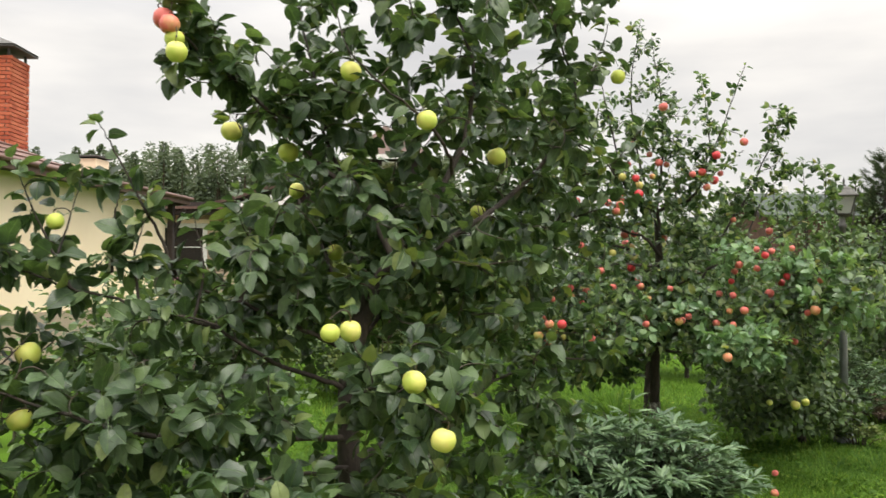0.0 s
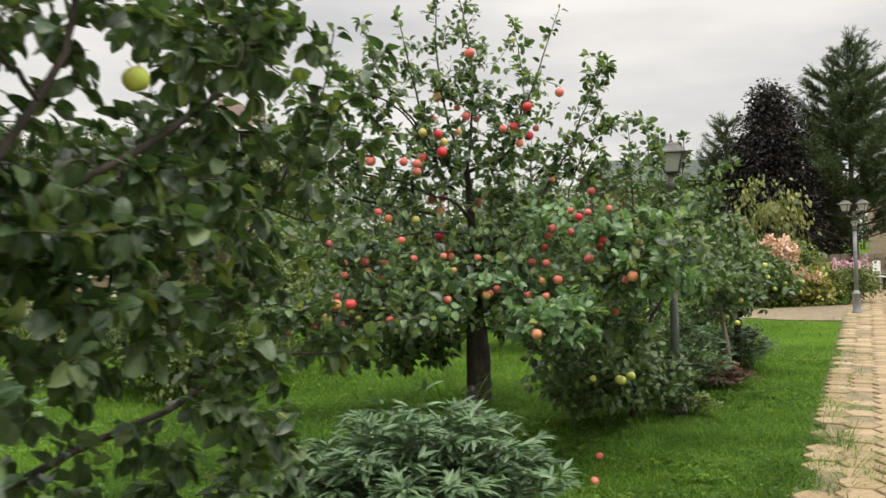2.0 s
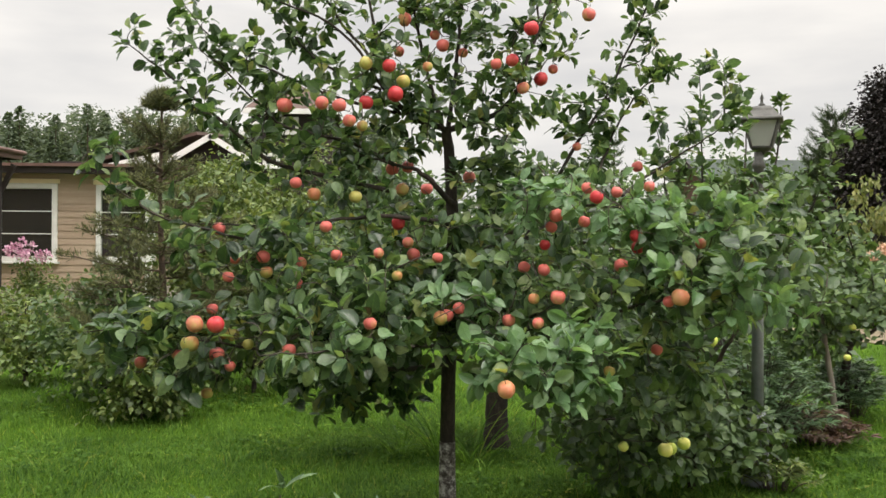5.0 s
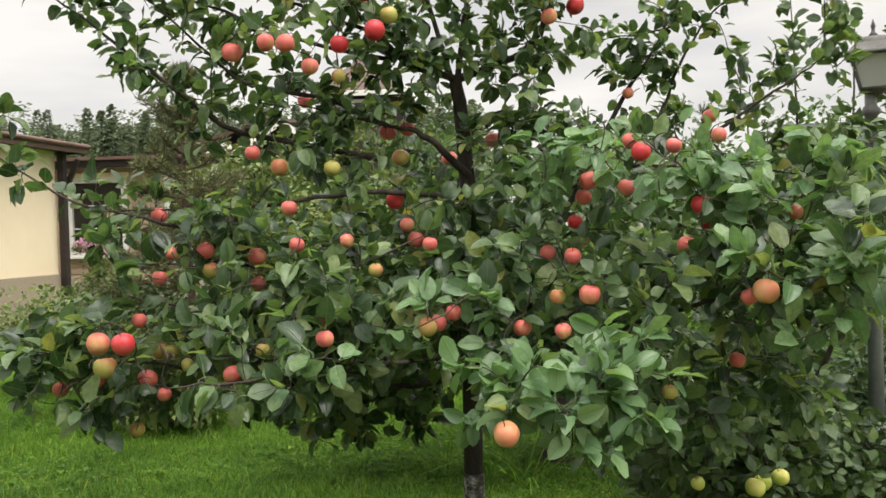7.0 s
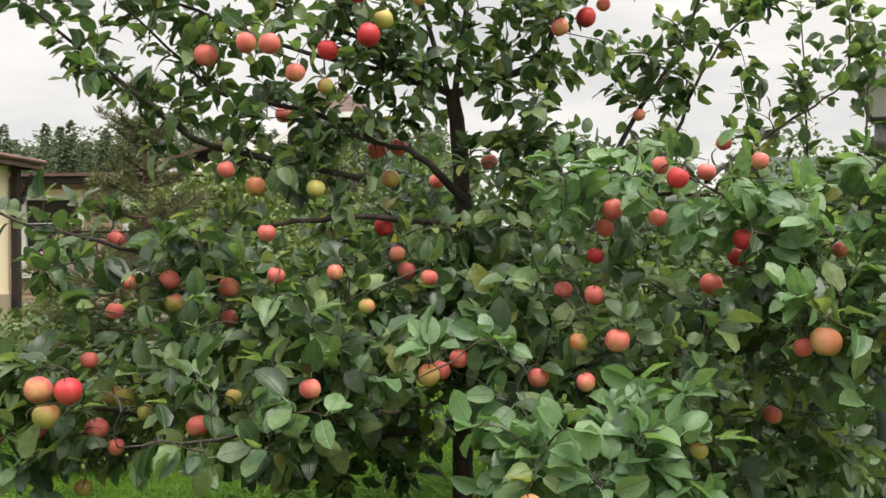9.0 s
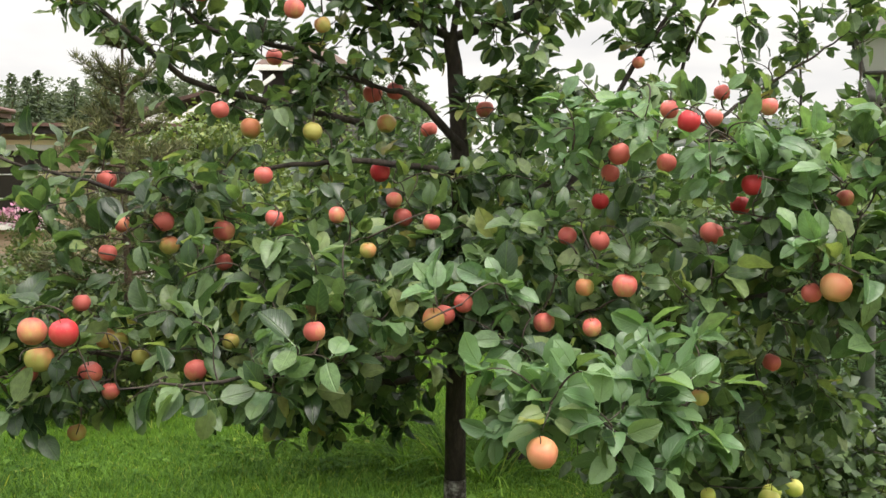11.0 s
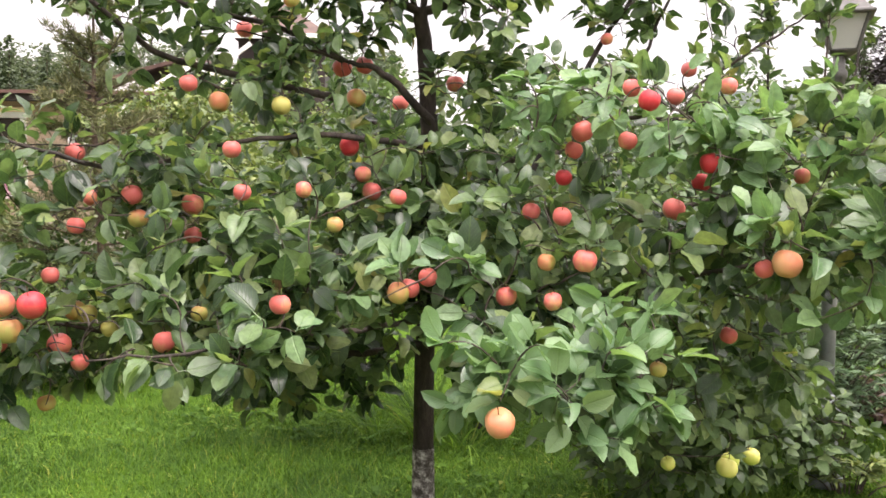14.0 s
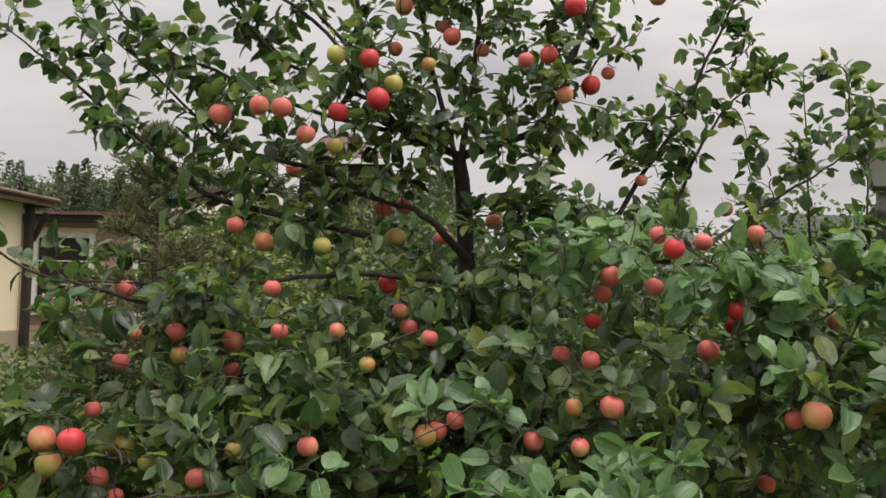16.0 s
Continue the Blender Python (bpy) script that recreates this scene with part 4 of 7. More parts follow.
for a_, b_i in ((0, 1), (1, 2), (2, 3), (3, 0)):
    cp_.faces.new((q_[a_], q_[b_i], q_[4]))
cp_.faces.new(q_[3::-1])
part("cap_roof", cp_, LAMP_BLACK, chim)
for sx in (-0.33, 0.33):
    for sy in (-0.33, 0.33):
        part("cap_leg", box_bm(sx - 0.02, sx + 0.02, sy - 0.02, sy + 0.02, 2.1, 2.26), LAMP_BLACK, chim)

annex = thing("house_annex", (0, 0, 0), "timber-clad annex with white-framed windows and a low roof", "house")
AY = 24.0
for xa, xb, za, zb in ((-9.4, -7.5, 0.7, 3.36), (-7.5, -6.09, 0.7, 1.26), (-7.5, -6.09, 3.09, 3.36), (-6.09, -5.2, 0.7, 3.36), (-5.2, -3.82, 0.7, 1.26), (-5.2, -3.82, 3.07, 3.36), (-3.82, -3.3, 0.7, 3.36)):
    board_wall("wall", xa, xb, AY, za, zb, SIDING, annex)
part("plinth", box_bm(-9.4, -3.3, AY - 0.04, AY + 0.2, 0.0, 0.7, 0.01), MORTAR, annex, "grey rendered plinth")
part("back_room", box_bm(-9.4, -3.3, AY + 0.13, 28.5, 0.7, 3.36), SIDING, annex)
for xa, xb, zt in ((-7.5, -6.09, 3.09), (-5.2, -3.82, 3.07)):
    window(annex, xa, xb, AY, 1.26, zt, (1, 2), 0.12)
    part("lintel", box_bm(xa - 0.06, xb + 0.06, AY - 0.07, AY - 0.024, zt + 0.003, zt + 0.11, 0.006), PLASTER, annex, "cream window lintel")
part("beam", box_bm(-9.4, -3.2, AY - 0.5, AY - 0.3, 3.3, 3.46, 0.01), DARK_TIMBER, annex, "dark timber eaves beam")
part("roof", slab([(-9.4, AY - 0.6, 3.52), (-3.1, AY - 0.6, 3.52), (-3.1, 28.8, 3.66), (-9.4, 28.8, 3.66)], 0.07), ROOF_BROWN, annex, "flat brown roof")
part("porch_post", box_bm(-3.95, -3.82, AY - 0.45, AY - 0.33, 0.0, 3.29, 0.01), WHITE, annex, "white post")

dark = thing("house", (0, 0, 0), "dark timber house with white-edged gables and a hipped shingle roof", "house")
part("wall", box_bm(-2.6, -0.1, 30.3, 35.0, 0.0, 5.83, 0.01), DARK_TIMBER, dark, "dark stained timber wall")
hr_ = bmesh.new()
a1, a2, b1, b2, hz, tz = -2.8, 0.1, 29.9, 35.5, 5.85, 7.35
for quad in ([(a1, b1, hz), (a2, b1, hz), (-1.7, 32.6, tz)], [(a2, b1, hz), (a2, b2, hz), (-1.7, 32.6, tz)], [(a2, b2, hz), (a1, b2, hz), (-1.7, 32.6, tz)], [(a1, b2, hz), (a1, b1, hz), (-1.7, 32.6, tz)]):
    slab(quad, 0.07, hr_)
part("roof", hr_, ROOF_RED, dark, "hipped shingle roof")
part("fascia", box_bm(a1, a2, b1 - 0.06, b1 - 0.01, hz - 0.14, hz + 0.02, 0.006), WHITE, dark, "white fascia board")
window(dark, -1.66, -1.14, 30.25, 5.16, 5.66, (1, 0), 0.1)
window(dark, -2.23, -1.71, 30.25, 4.1, 4.54, (1, 0), 0.1)
part("eaves_board", slab([(-2.95, 29.78, 5.03), (-2.2, 29.78, 5.6), (-2.2, 29.85, 5.6), (-2.95, 29.85, 5.03)], 0.12), WHITE, dark, "white slanting eaves board")
for xg, zg, wg in ((-3.69, 4.95, 1.3),):
    gb = bmesh.new()
    g0 = [gb.verts.new((xg - wg, 30.0, zg - wg * 0.62)), gb.verts.new((xg + wg, 30.0, zg - wg * 0.62)), gb.verts.new((xg, 30.0, zg))]
    g1 = [gb.verts.new((v.co.x, 34.0, v.co.z)) for v in g0]
    gb.faces.new(g0)
    gb.faces.new(g1[::-1])
    for i_ in range(3):
        gb.faces.new((g0[i_], g1[i_], g1[(i_ + 1) % 3], g0[(i_ + 1) % 3]))
    part("gable", gb, DARK_TIMBER, dark, "dark timber gable")
    for sg in (-1, 1):
        part("gable_roof", slab([(xg, 29.6, zg + 0.12), (xg, 34.0, zg + 0.12), (xg + sg * wg * 1.15, 34.0, zg - wg * 0.7 + 0.12), (xg + sg * wg * 1.15, 29.6, zg - wg * 0.7 + 0.12)], 0.08), ROOF_RED, dark)
        part("bargeboard", slab([(xg, 29.52, zg + 0.1), (xg, 29.58, zg + 0.1), (xg + sg * wg * 1.17, 29.58, zg - wg * 0.72 + 0.1), (xg + sg * wg * 1.17, 29.52, zg - wg * 0.72 + 0.1)], 0.17), WHITE, dark, "white bargeboard")
part("lower_roof", slab([(-7.79, 29.6, 4.04), (-4.14, 29.7, 5.11), (-4.14, 34.0, 5.61), (-7.79, 34.0, 4.34)], 0.1), ROOF_RED, dark, "long low brown roof")
part("lower_fascia", slab([(-7.01, 29.45, 4.01), (-5.19, 29.45, 4.44), (-5.19, 29.52, 4.44), (-7.01, 29.52, 4.01)], 0.3), WHITE, dark, "white fascia board")
part("lower_wall", box_bm(-8.5, -2.4, 30.05, 36.0, 0.0, 4.2), DARK_TIMBER, dark)

grey = thing("house", (0, 0, 0), "far house under a grey-green gabled roof", "house")
part("wall", box_bm(17.0, 24.0, 43.6, 48.4, 0.0, 4.95), BRICK_DARK, grey, "dark red brick wall")
gg_ = bmesh.new()
gv_ = [gg_.verts.new(p) for p in ((17.0, 43.6, 4.95), (17.0, 48.4, 4.95), (17.0, 46.0, 6.0), (24.0, 43.6, 4.95), (24.0, 48.4, 4.95), (24.0, 46.0, 6.0))]
for f_ in ((0, 2, 1), (3, 4, 5), (0, 3, 5, 2), (1, 2, 5, 4), (0, 1, 4, 3)):
    gg_.faces.new([gv_[k] for k in f_])
bmesh.ops.recalc_face_normals(gg_, faces=gg_.faces[:])
part("gable", gg_, BRICK_DARK, grey, "dark red brick gable")
for sy_ in (-1, 1):
    part("roof", slab([(16.5, 46.0, 6.2), (24.5, 46.0, 6.2), (24.5, 46.0 + sy_ * 3.1, 4.84), (16.5, 46.0 + sy_ * 3.1, 4.84)], 0.1), ROOF_GREY, grey, "grey-green roof slope")
    part("bargeboard", slab([(16.42, 46.0, 6.21), (16.49, 46.0, 6.21), (16.49, 46.0 + sy_ * 3.1, 4.85), (16.42, 46.0 + sy_ * 3.1, 4.85)], 0.22), DARK_TIMBER, grey)
part("flue_pipe", box_bm(18.85, 19.05, 45.9, 46.1, 6.1, 6.6, 0.02), WHITE, grey, "white flue pipe")

brickhouse = thing("house", (0.5, 0, 0), "tan house with a brown roof and white porch beyond the turn", "house")
part("wall", box_bm(23.0, 30.0, 27.0, 33.0, 0.0, 3.1, 0.01), SIDING, brickhouse)
part("roof", slab([(21.6, 26.0, 3.0), (30.5, 26.0, 3.0), (30.5, 30.0, 5.0), (23.2, 30.0, 5.0)], 0.1), ROOF_RED, brickhouse, "brown roof")
part("porch_wall", box_bm(20.4, 23.0, 26.2, 28.0, 0.0, 1.0, 0.01), STONE, brickhouse, "grey brick porch wall")
for xp in (21.8, 23.2, 24.6):
    part("porch_post", box_bm(xp - 0.1, xp + 0.1, 26.0, 26.2, 0.0, 3.0, 0.01), WHITE, brickhouse)
part("porch_door", box_bm(23.4, 24.2, 26.9, 26.99, 0.2, 2.3, 0.01), DARK_TIMBER, brickhouse)

# ---- lamp posts ----
def lantern(parent, x, y, z, rz, s=1.0):
    """A four-sided lantern: tray, ribs, panes, roof and finial."""
    head = part("lantern", lathe([(0.03, 0), (0.05, 0.02), (0.085, 0.035), (0.11, 0.05), (0.115, 0.065)], 4), LAMP_BLACK, parent, "dark iron lantern with frosted panes")
    head.matrix_basis = pose(x, y, z, 0, 0, rz) @ Matrix.Scale(s, 4)
    lo, hi, z0, z1 = 0.11, 0.185, 0.06, 0.27
    for k in range(4):
        a0, a1_ = math.pi / 2 * k, math.pi / 2 * (k + 1)
        c0, s0, c1, s1 = math.cos(a0), math.sin(a0), math.cos(a1_), math.sin(a1_)
        v, f = tubes([(np.array([(lo * c0, lo * s0, z0), (hi * c0, hi * s0, z1)]), np.array([0.013, 0.013]))], 6)
        part("rib", mesh_np("rib", v, f), LAMP_BLACK, head)
        bm = bmesh.new()
        qs = [(lo * c0, lo * s0, z0), (lo * c1, lo * s1, z0), (hi * c1, hi * s1, z1), (hi * c0, hi * s0, z1)]
        outer = [bm.verts.new((p[0] * 0.97, p[1] * 0.97, p[2])) for p in qs]
        inner = [bm.verts.new((p[0] * 0.92, p[1] * 0.92, p[2])) for p in qs]
        bm.faces.new(outer)
        bm.faces.new(inner[::-1])
        for i in range(4):
            j = (i + 1) % 4
            bm.faces.new((outer[i], inner[i], inner[j], outer[j]))
        bmesh.ops.recalc_face_normals(bm, faces=bm.faces[:])
        part("pane", bm, LAMP_GLASS, head, "frosted glass pane")
    part("roof", lathe([(0.2, 0.265), (0.235, 0.27), (0.235, 0.285), (0.2, 0.3), (0.15, 0.345), (0.135, 0.35), (0.135, 0.365), (0.09, 0.39), (0.03, 0.4)], 4), LAMP_BLACK, head)
    part("finial", lathe([(0.02, 0.395), (0.028, 0.41), (0.012, 0.425), (0.01, 0.45), (0.016, 0.46), (0.004, 0.5), (0.002, 0.51)], 8), LAMP_BLACK, head)
    return head


def lamp_post(base, label, height, heads, r=0.038):
    root = thing("street_lamp", base, label, "lamp post", "garden lamp posts")
    part("base", lathe([(0.105, 0), (0.105, 0.04), (0.085, 0.07), (0.078, 0.15), (0.072, 0.4), (0.085, 0.41), (0.085, 0.44), (0.066, 0.455), (0.06, 0.47), (0.05, 0.5)], 20), LAMP_IRON, root, "thicker painted iron foot with a collar")
    part("pole", lathe([(r * 1.08, 0.49), (r, 1.2), (r * 0.97, height - 0.42)], 16), LAMP_IRON, root, "grey painted iron pole")
    part("neck", lathe([(r * 1.2, height - 0.42), (r * 1.2, height - 0.38), (r * 0.9, height - 0.36), (r * 0.86, height - 0.12), (r * 1.15, height - 0.11), (r * 1.15, height - 0.08), (r * 0.8, height - 0.06), (r * 0.8, height)], 16), LAMP_BLACK, root, "dark cast iron neck")
    if len(heads) > 1:
        v, f = tubes([(np.array([(-0.17, 0, height - 0.02), (-0.14, 0, height - 0.1), (0, 0, height - 0.13), (0.14, 0, height - 0.1), (0.17, 0, height - 0.02)]), np.full(5, 0.016))], 8)
        part("crossbar", mesh_np("crossbar", v, f), LAMP_BLACK, root)
    for x, z, s in heads:
        lantern(root, x, 0, z, 20, s)
    return root


lamp_post((4.23, 8.85, 0), "grey iron lamp post with a four-sided lantern among apple leaves", 2.29, [(0.02, 2.27, 0.84)])
lamp_post((12.5, 18.0, 0), "grey iron lamp post with two lanterns at the path's turn", 2.2, [(-0.17, 2.17, 0.68), (0.17, 2.17, 0.68), (0, 1.85, 0.4)], 0.04).rotation_euler = (0, 0, radians(-32))

# ---- apple trees ----
RED_TREE_BLUSH_A = [
    (1.2, 7.12, 2.28, 0.073), (1.4, 6.8, 2.24, 0.061), (1.48, 6.73, 2.22, 0.062), (1.51, 6.97, 2.19, 0.063),
    (1.29, 7.99, 2.23, 0.068), (1.71, 7.59, 2.03, 0.077), (1.79, 7.59, 2.04, 0.069), (1.25, 7.17, 1.92, 0.056),
    (1.4, 7.07, 1.71, 0.061), (0.89, 7.18, 1.7, 0.063), (1.65, 6.77, 1.59, 0.052), (1.28, 7.07, 1.54, 0.07),
    (0.99, 7.03, 1.56, 0.057), (0.98, 6.92, 1.48, 0.057), (1.62, 6.49, 1.31, 0.057), (1.99, 6.66, 1.36, 0.052),
    (2.2, 6.65, 1.31, 0.058), (2.32, 6.62, 1.3, 0.052), (2.4, 6.6, 1.41, 0.066),
]
RED_TREE_BLUSH_B = [
    (2.37, 6.77, 1.52, 0.055), (2.3, 6.88, 1.53, 0.054), (2.42, 6.87, 1.71, 0.054), (2.43, 6.8, 1.76, 0.062),
    (2.53, 6.69, 1.73, 0.054), (2.56, 6.77, 1.88, 0.052), (3.12, 7.94, 2.09, 0.069), (2.73, 7.77, 2.18, 0.055),
    (2.84, 7.23, 1.53, 0.075), (2.84, 6.5, 1.4, 0.055), (2.72, 6.88, 1.87, 0.054),
    (2.84, 6.78, 1.89, 0.052), (0.91, 6.58, 1.3, 0.078), (0.77, 6.88, 1.14, 0.054), (0.94, 6.88, 1.14, 0.075),
    (1, 6.87, 1.09, 0.054), (1.27, 6.75, 1.17, 0.063), (1.91, 6.88, 1.57, 0.054), (1.82, 7.49, 1.58, 0.067),
]
RED_TREE_BLUSH_C = [
    (1.79, 7.44, 1.64, 0.066), (2.15, 7.97, 2.02, 0.077), (1.93, 8.53, 1.99, 0.08), (3.11, 6.88, 1.64, 0.054),
    (2.37, 7.39, 2.43, 0.066), (2.57, 7.64, 2.58, 0.058), (0.92, 6.88, 1.34, 0.054), (1.96, 7.4, 2.64, 0.068),
    (2.08, 7.6, 2.65, 0.058), (2.22, 7.3, 2.53, 0.061), (1.93, 7.6, 2.74, 0.054), (1.74, 7.6, 2.65, 0.058),
    (2.93, 6.95, 1.15, 0.056), (1.46, 6.9, 1.58, 0.054), (2.73, 7.5, 2.84, 0.076),
    (2, 7.4, 3.12, 0.078), (1.77, 7.6, 2.82, 0.075), (0.58, 7, 1.09, 0.06), (1.13, 6.96, 1.57, 0.06),
    (1.94, 6.66, 1.33, 0.06), (1.26, 7.16, 1.44, 0.06),
]
RED_TREE_RED_A = [
    (1.58, 7.19, 2.31, 0.073), (1.72, 7.12, 2.34, 0.078), (1.74, 7.48, 1.74, 0.074), (2.39, 6.86, 1.63, 0.054),
    (2.56, 6.6, 1.83, 0.058), (2.74, 6.63, 1.67, 0.06), (2.87, 7.06, 1.62, 0.06), (1, 6.55, 1.3, 0.077),
    (2.49, 7.56, 2.51, 0.079), (2.3, 7.3, 2.55, 0.065), (1.69, 7.1, 2.47, 0.069), (2.37, 7.14, 2.67, 0.077),
]
RED_TREE_UNRIPE_A = [
    (1.76, 7.27, 2.43, 0.071), (1.56, 7.28, 2.21, 0.059), (1.76, 7.58, 1.92, 0.069), (1.33, 7.25, 1.87, 0.069),
    (1.53, 7.25, 1.86, 0.062), (1.14, 6.98, 1.5, 0.056), (1.91, 6.64, 1.32, 0.06), (2.31, 6.67, 1.4, 0.052),
    (0.85, 6.76, 1.2, 0.077), (1.34, 6.87, 1.23, 0.054), (1.73, 6.85, 1.49, 0.053), (2.69, 6.88, 1.06, 0.054),
    (1.07, 6.92, 1.18, 0.055), (1.88, 7.3, 2.51, 0.057), (1.58, 7.1, 2.48, 0.069), (0.9, 6.88, 0.97, 0.054),
    (0.96, 6.95, 1.23, 0.06), (1, 6.94, 1.22, 0.06),
]
LOW_GREEN_A = [
    (3.12, 7.4, 0.58, 0.078), (3.25, 7.5, 0.59, 0.069), (2.9, 7.4, 0.6, 0.054), (3.54, 7.9, 1.09, 0.078),
    (3.21, 7.6, 0.54, 0.071),
]
NEAR_GREEN_A = [
    (-0.23, 2.57, 1.49, 0.066), (-0.28, 2.48, 1.49, 0.061), (-0.04, 2.41, 1.36, 0.072), (0.04, 2.31, 1.22, 0.072),
    (0.26, 3.37, 2.12, 0.071), (-0.71, 3.12, 2.17, 0.078), (-0.5, 3.08, 2.09, 0.072), (-0.01, 2.82, 2.16, 0.07),
    (0.21, 3.77, 1.93, 0.07), (-0.39, 3.61, 1.75, 0.07), (-0.56, 3.67, 2.01, 0.07), (-0.26, 2.83, 2.32, 0.066),
    (-0.79, 2.68, 2.38, 0.07), (-0.76, 2.6, 2.32, 0.066), (-1.17, 2.57, 1.42, 0.077), (-1.19, 2.57, 1.23, 0.078),
    (-1.11, 2.6, 1.81, 0.055), (0.84, 3.86, 2.55, 0.074),
]
NEAR_BLUSH_A = [
    (-0.83, 2.7, 2.45, 0.072), (-0.8, 2.66, 2.42, 0.066),
]
RED_TREE_GOLD_A = [(2.13, 6.2, 1.09, 0.074), (2.86, 6.42, 1.42, 0.08)]
RED_TREE_SETS = [(RED_TREE_BLUSH_A, "blush"), (RED_TREE_BLUSH_B, "blush"), (RED_TREE_BLUSH_C, "blush"), (RED_TREE_RED_A, "red"), (RED_TREE_UNRIPE_A, "unripe"), (RED_TREE_GOLD_A, "gold")]
RED_TREE_ALL = [row for rows, _ in RED_TREE_SETS for row in rows]

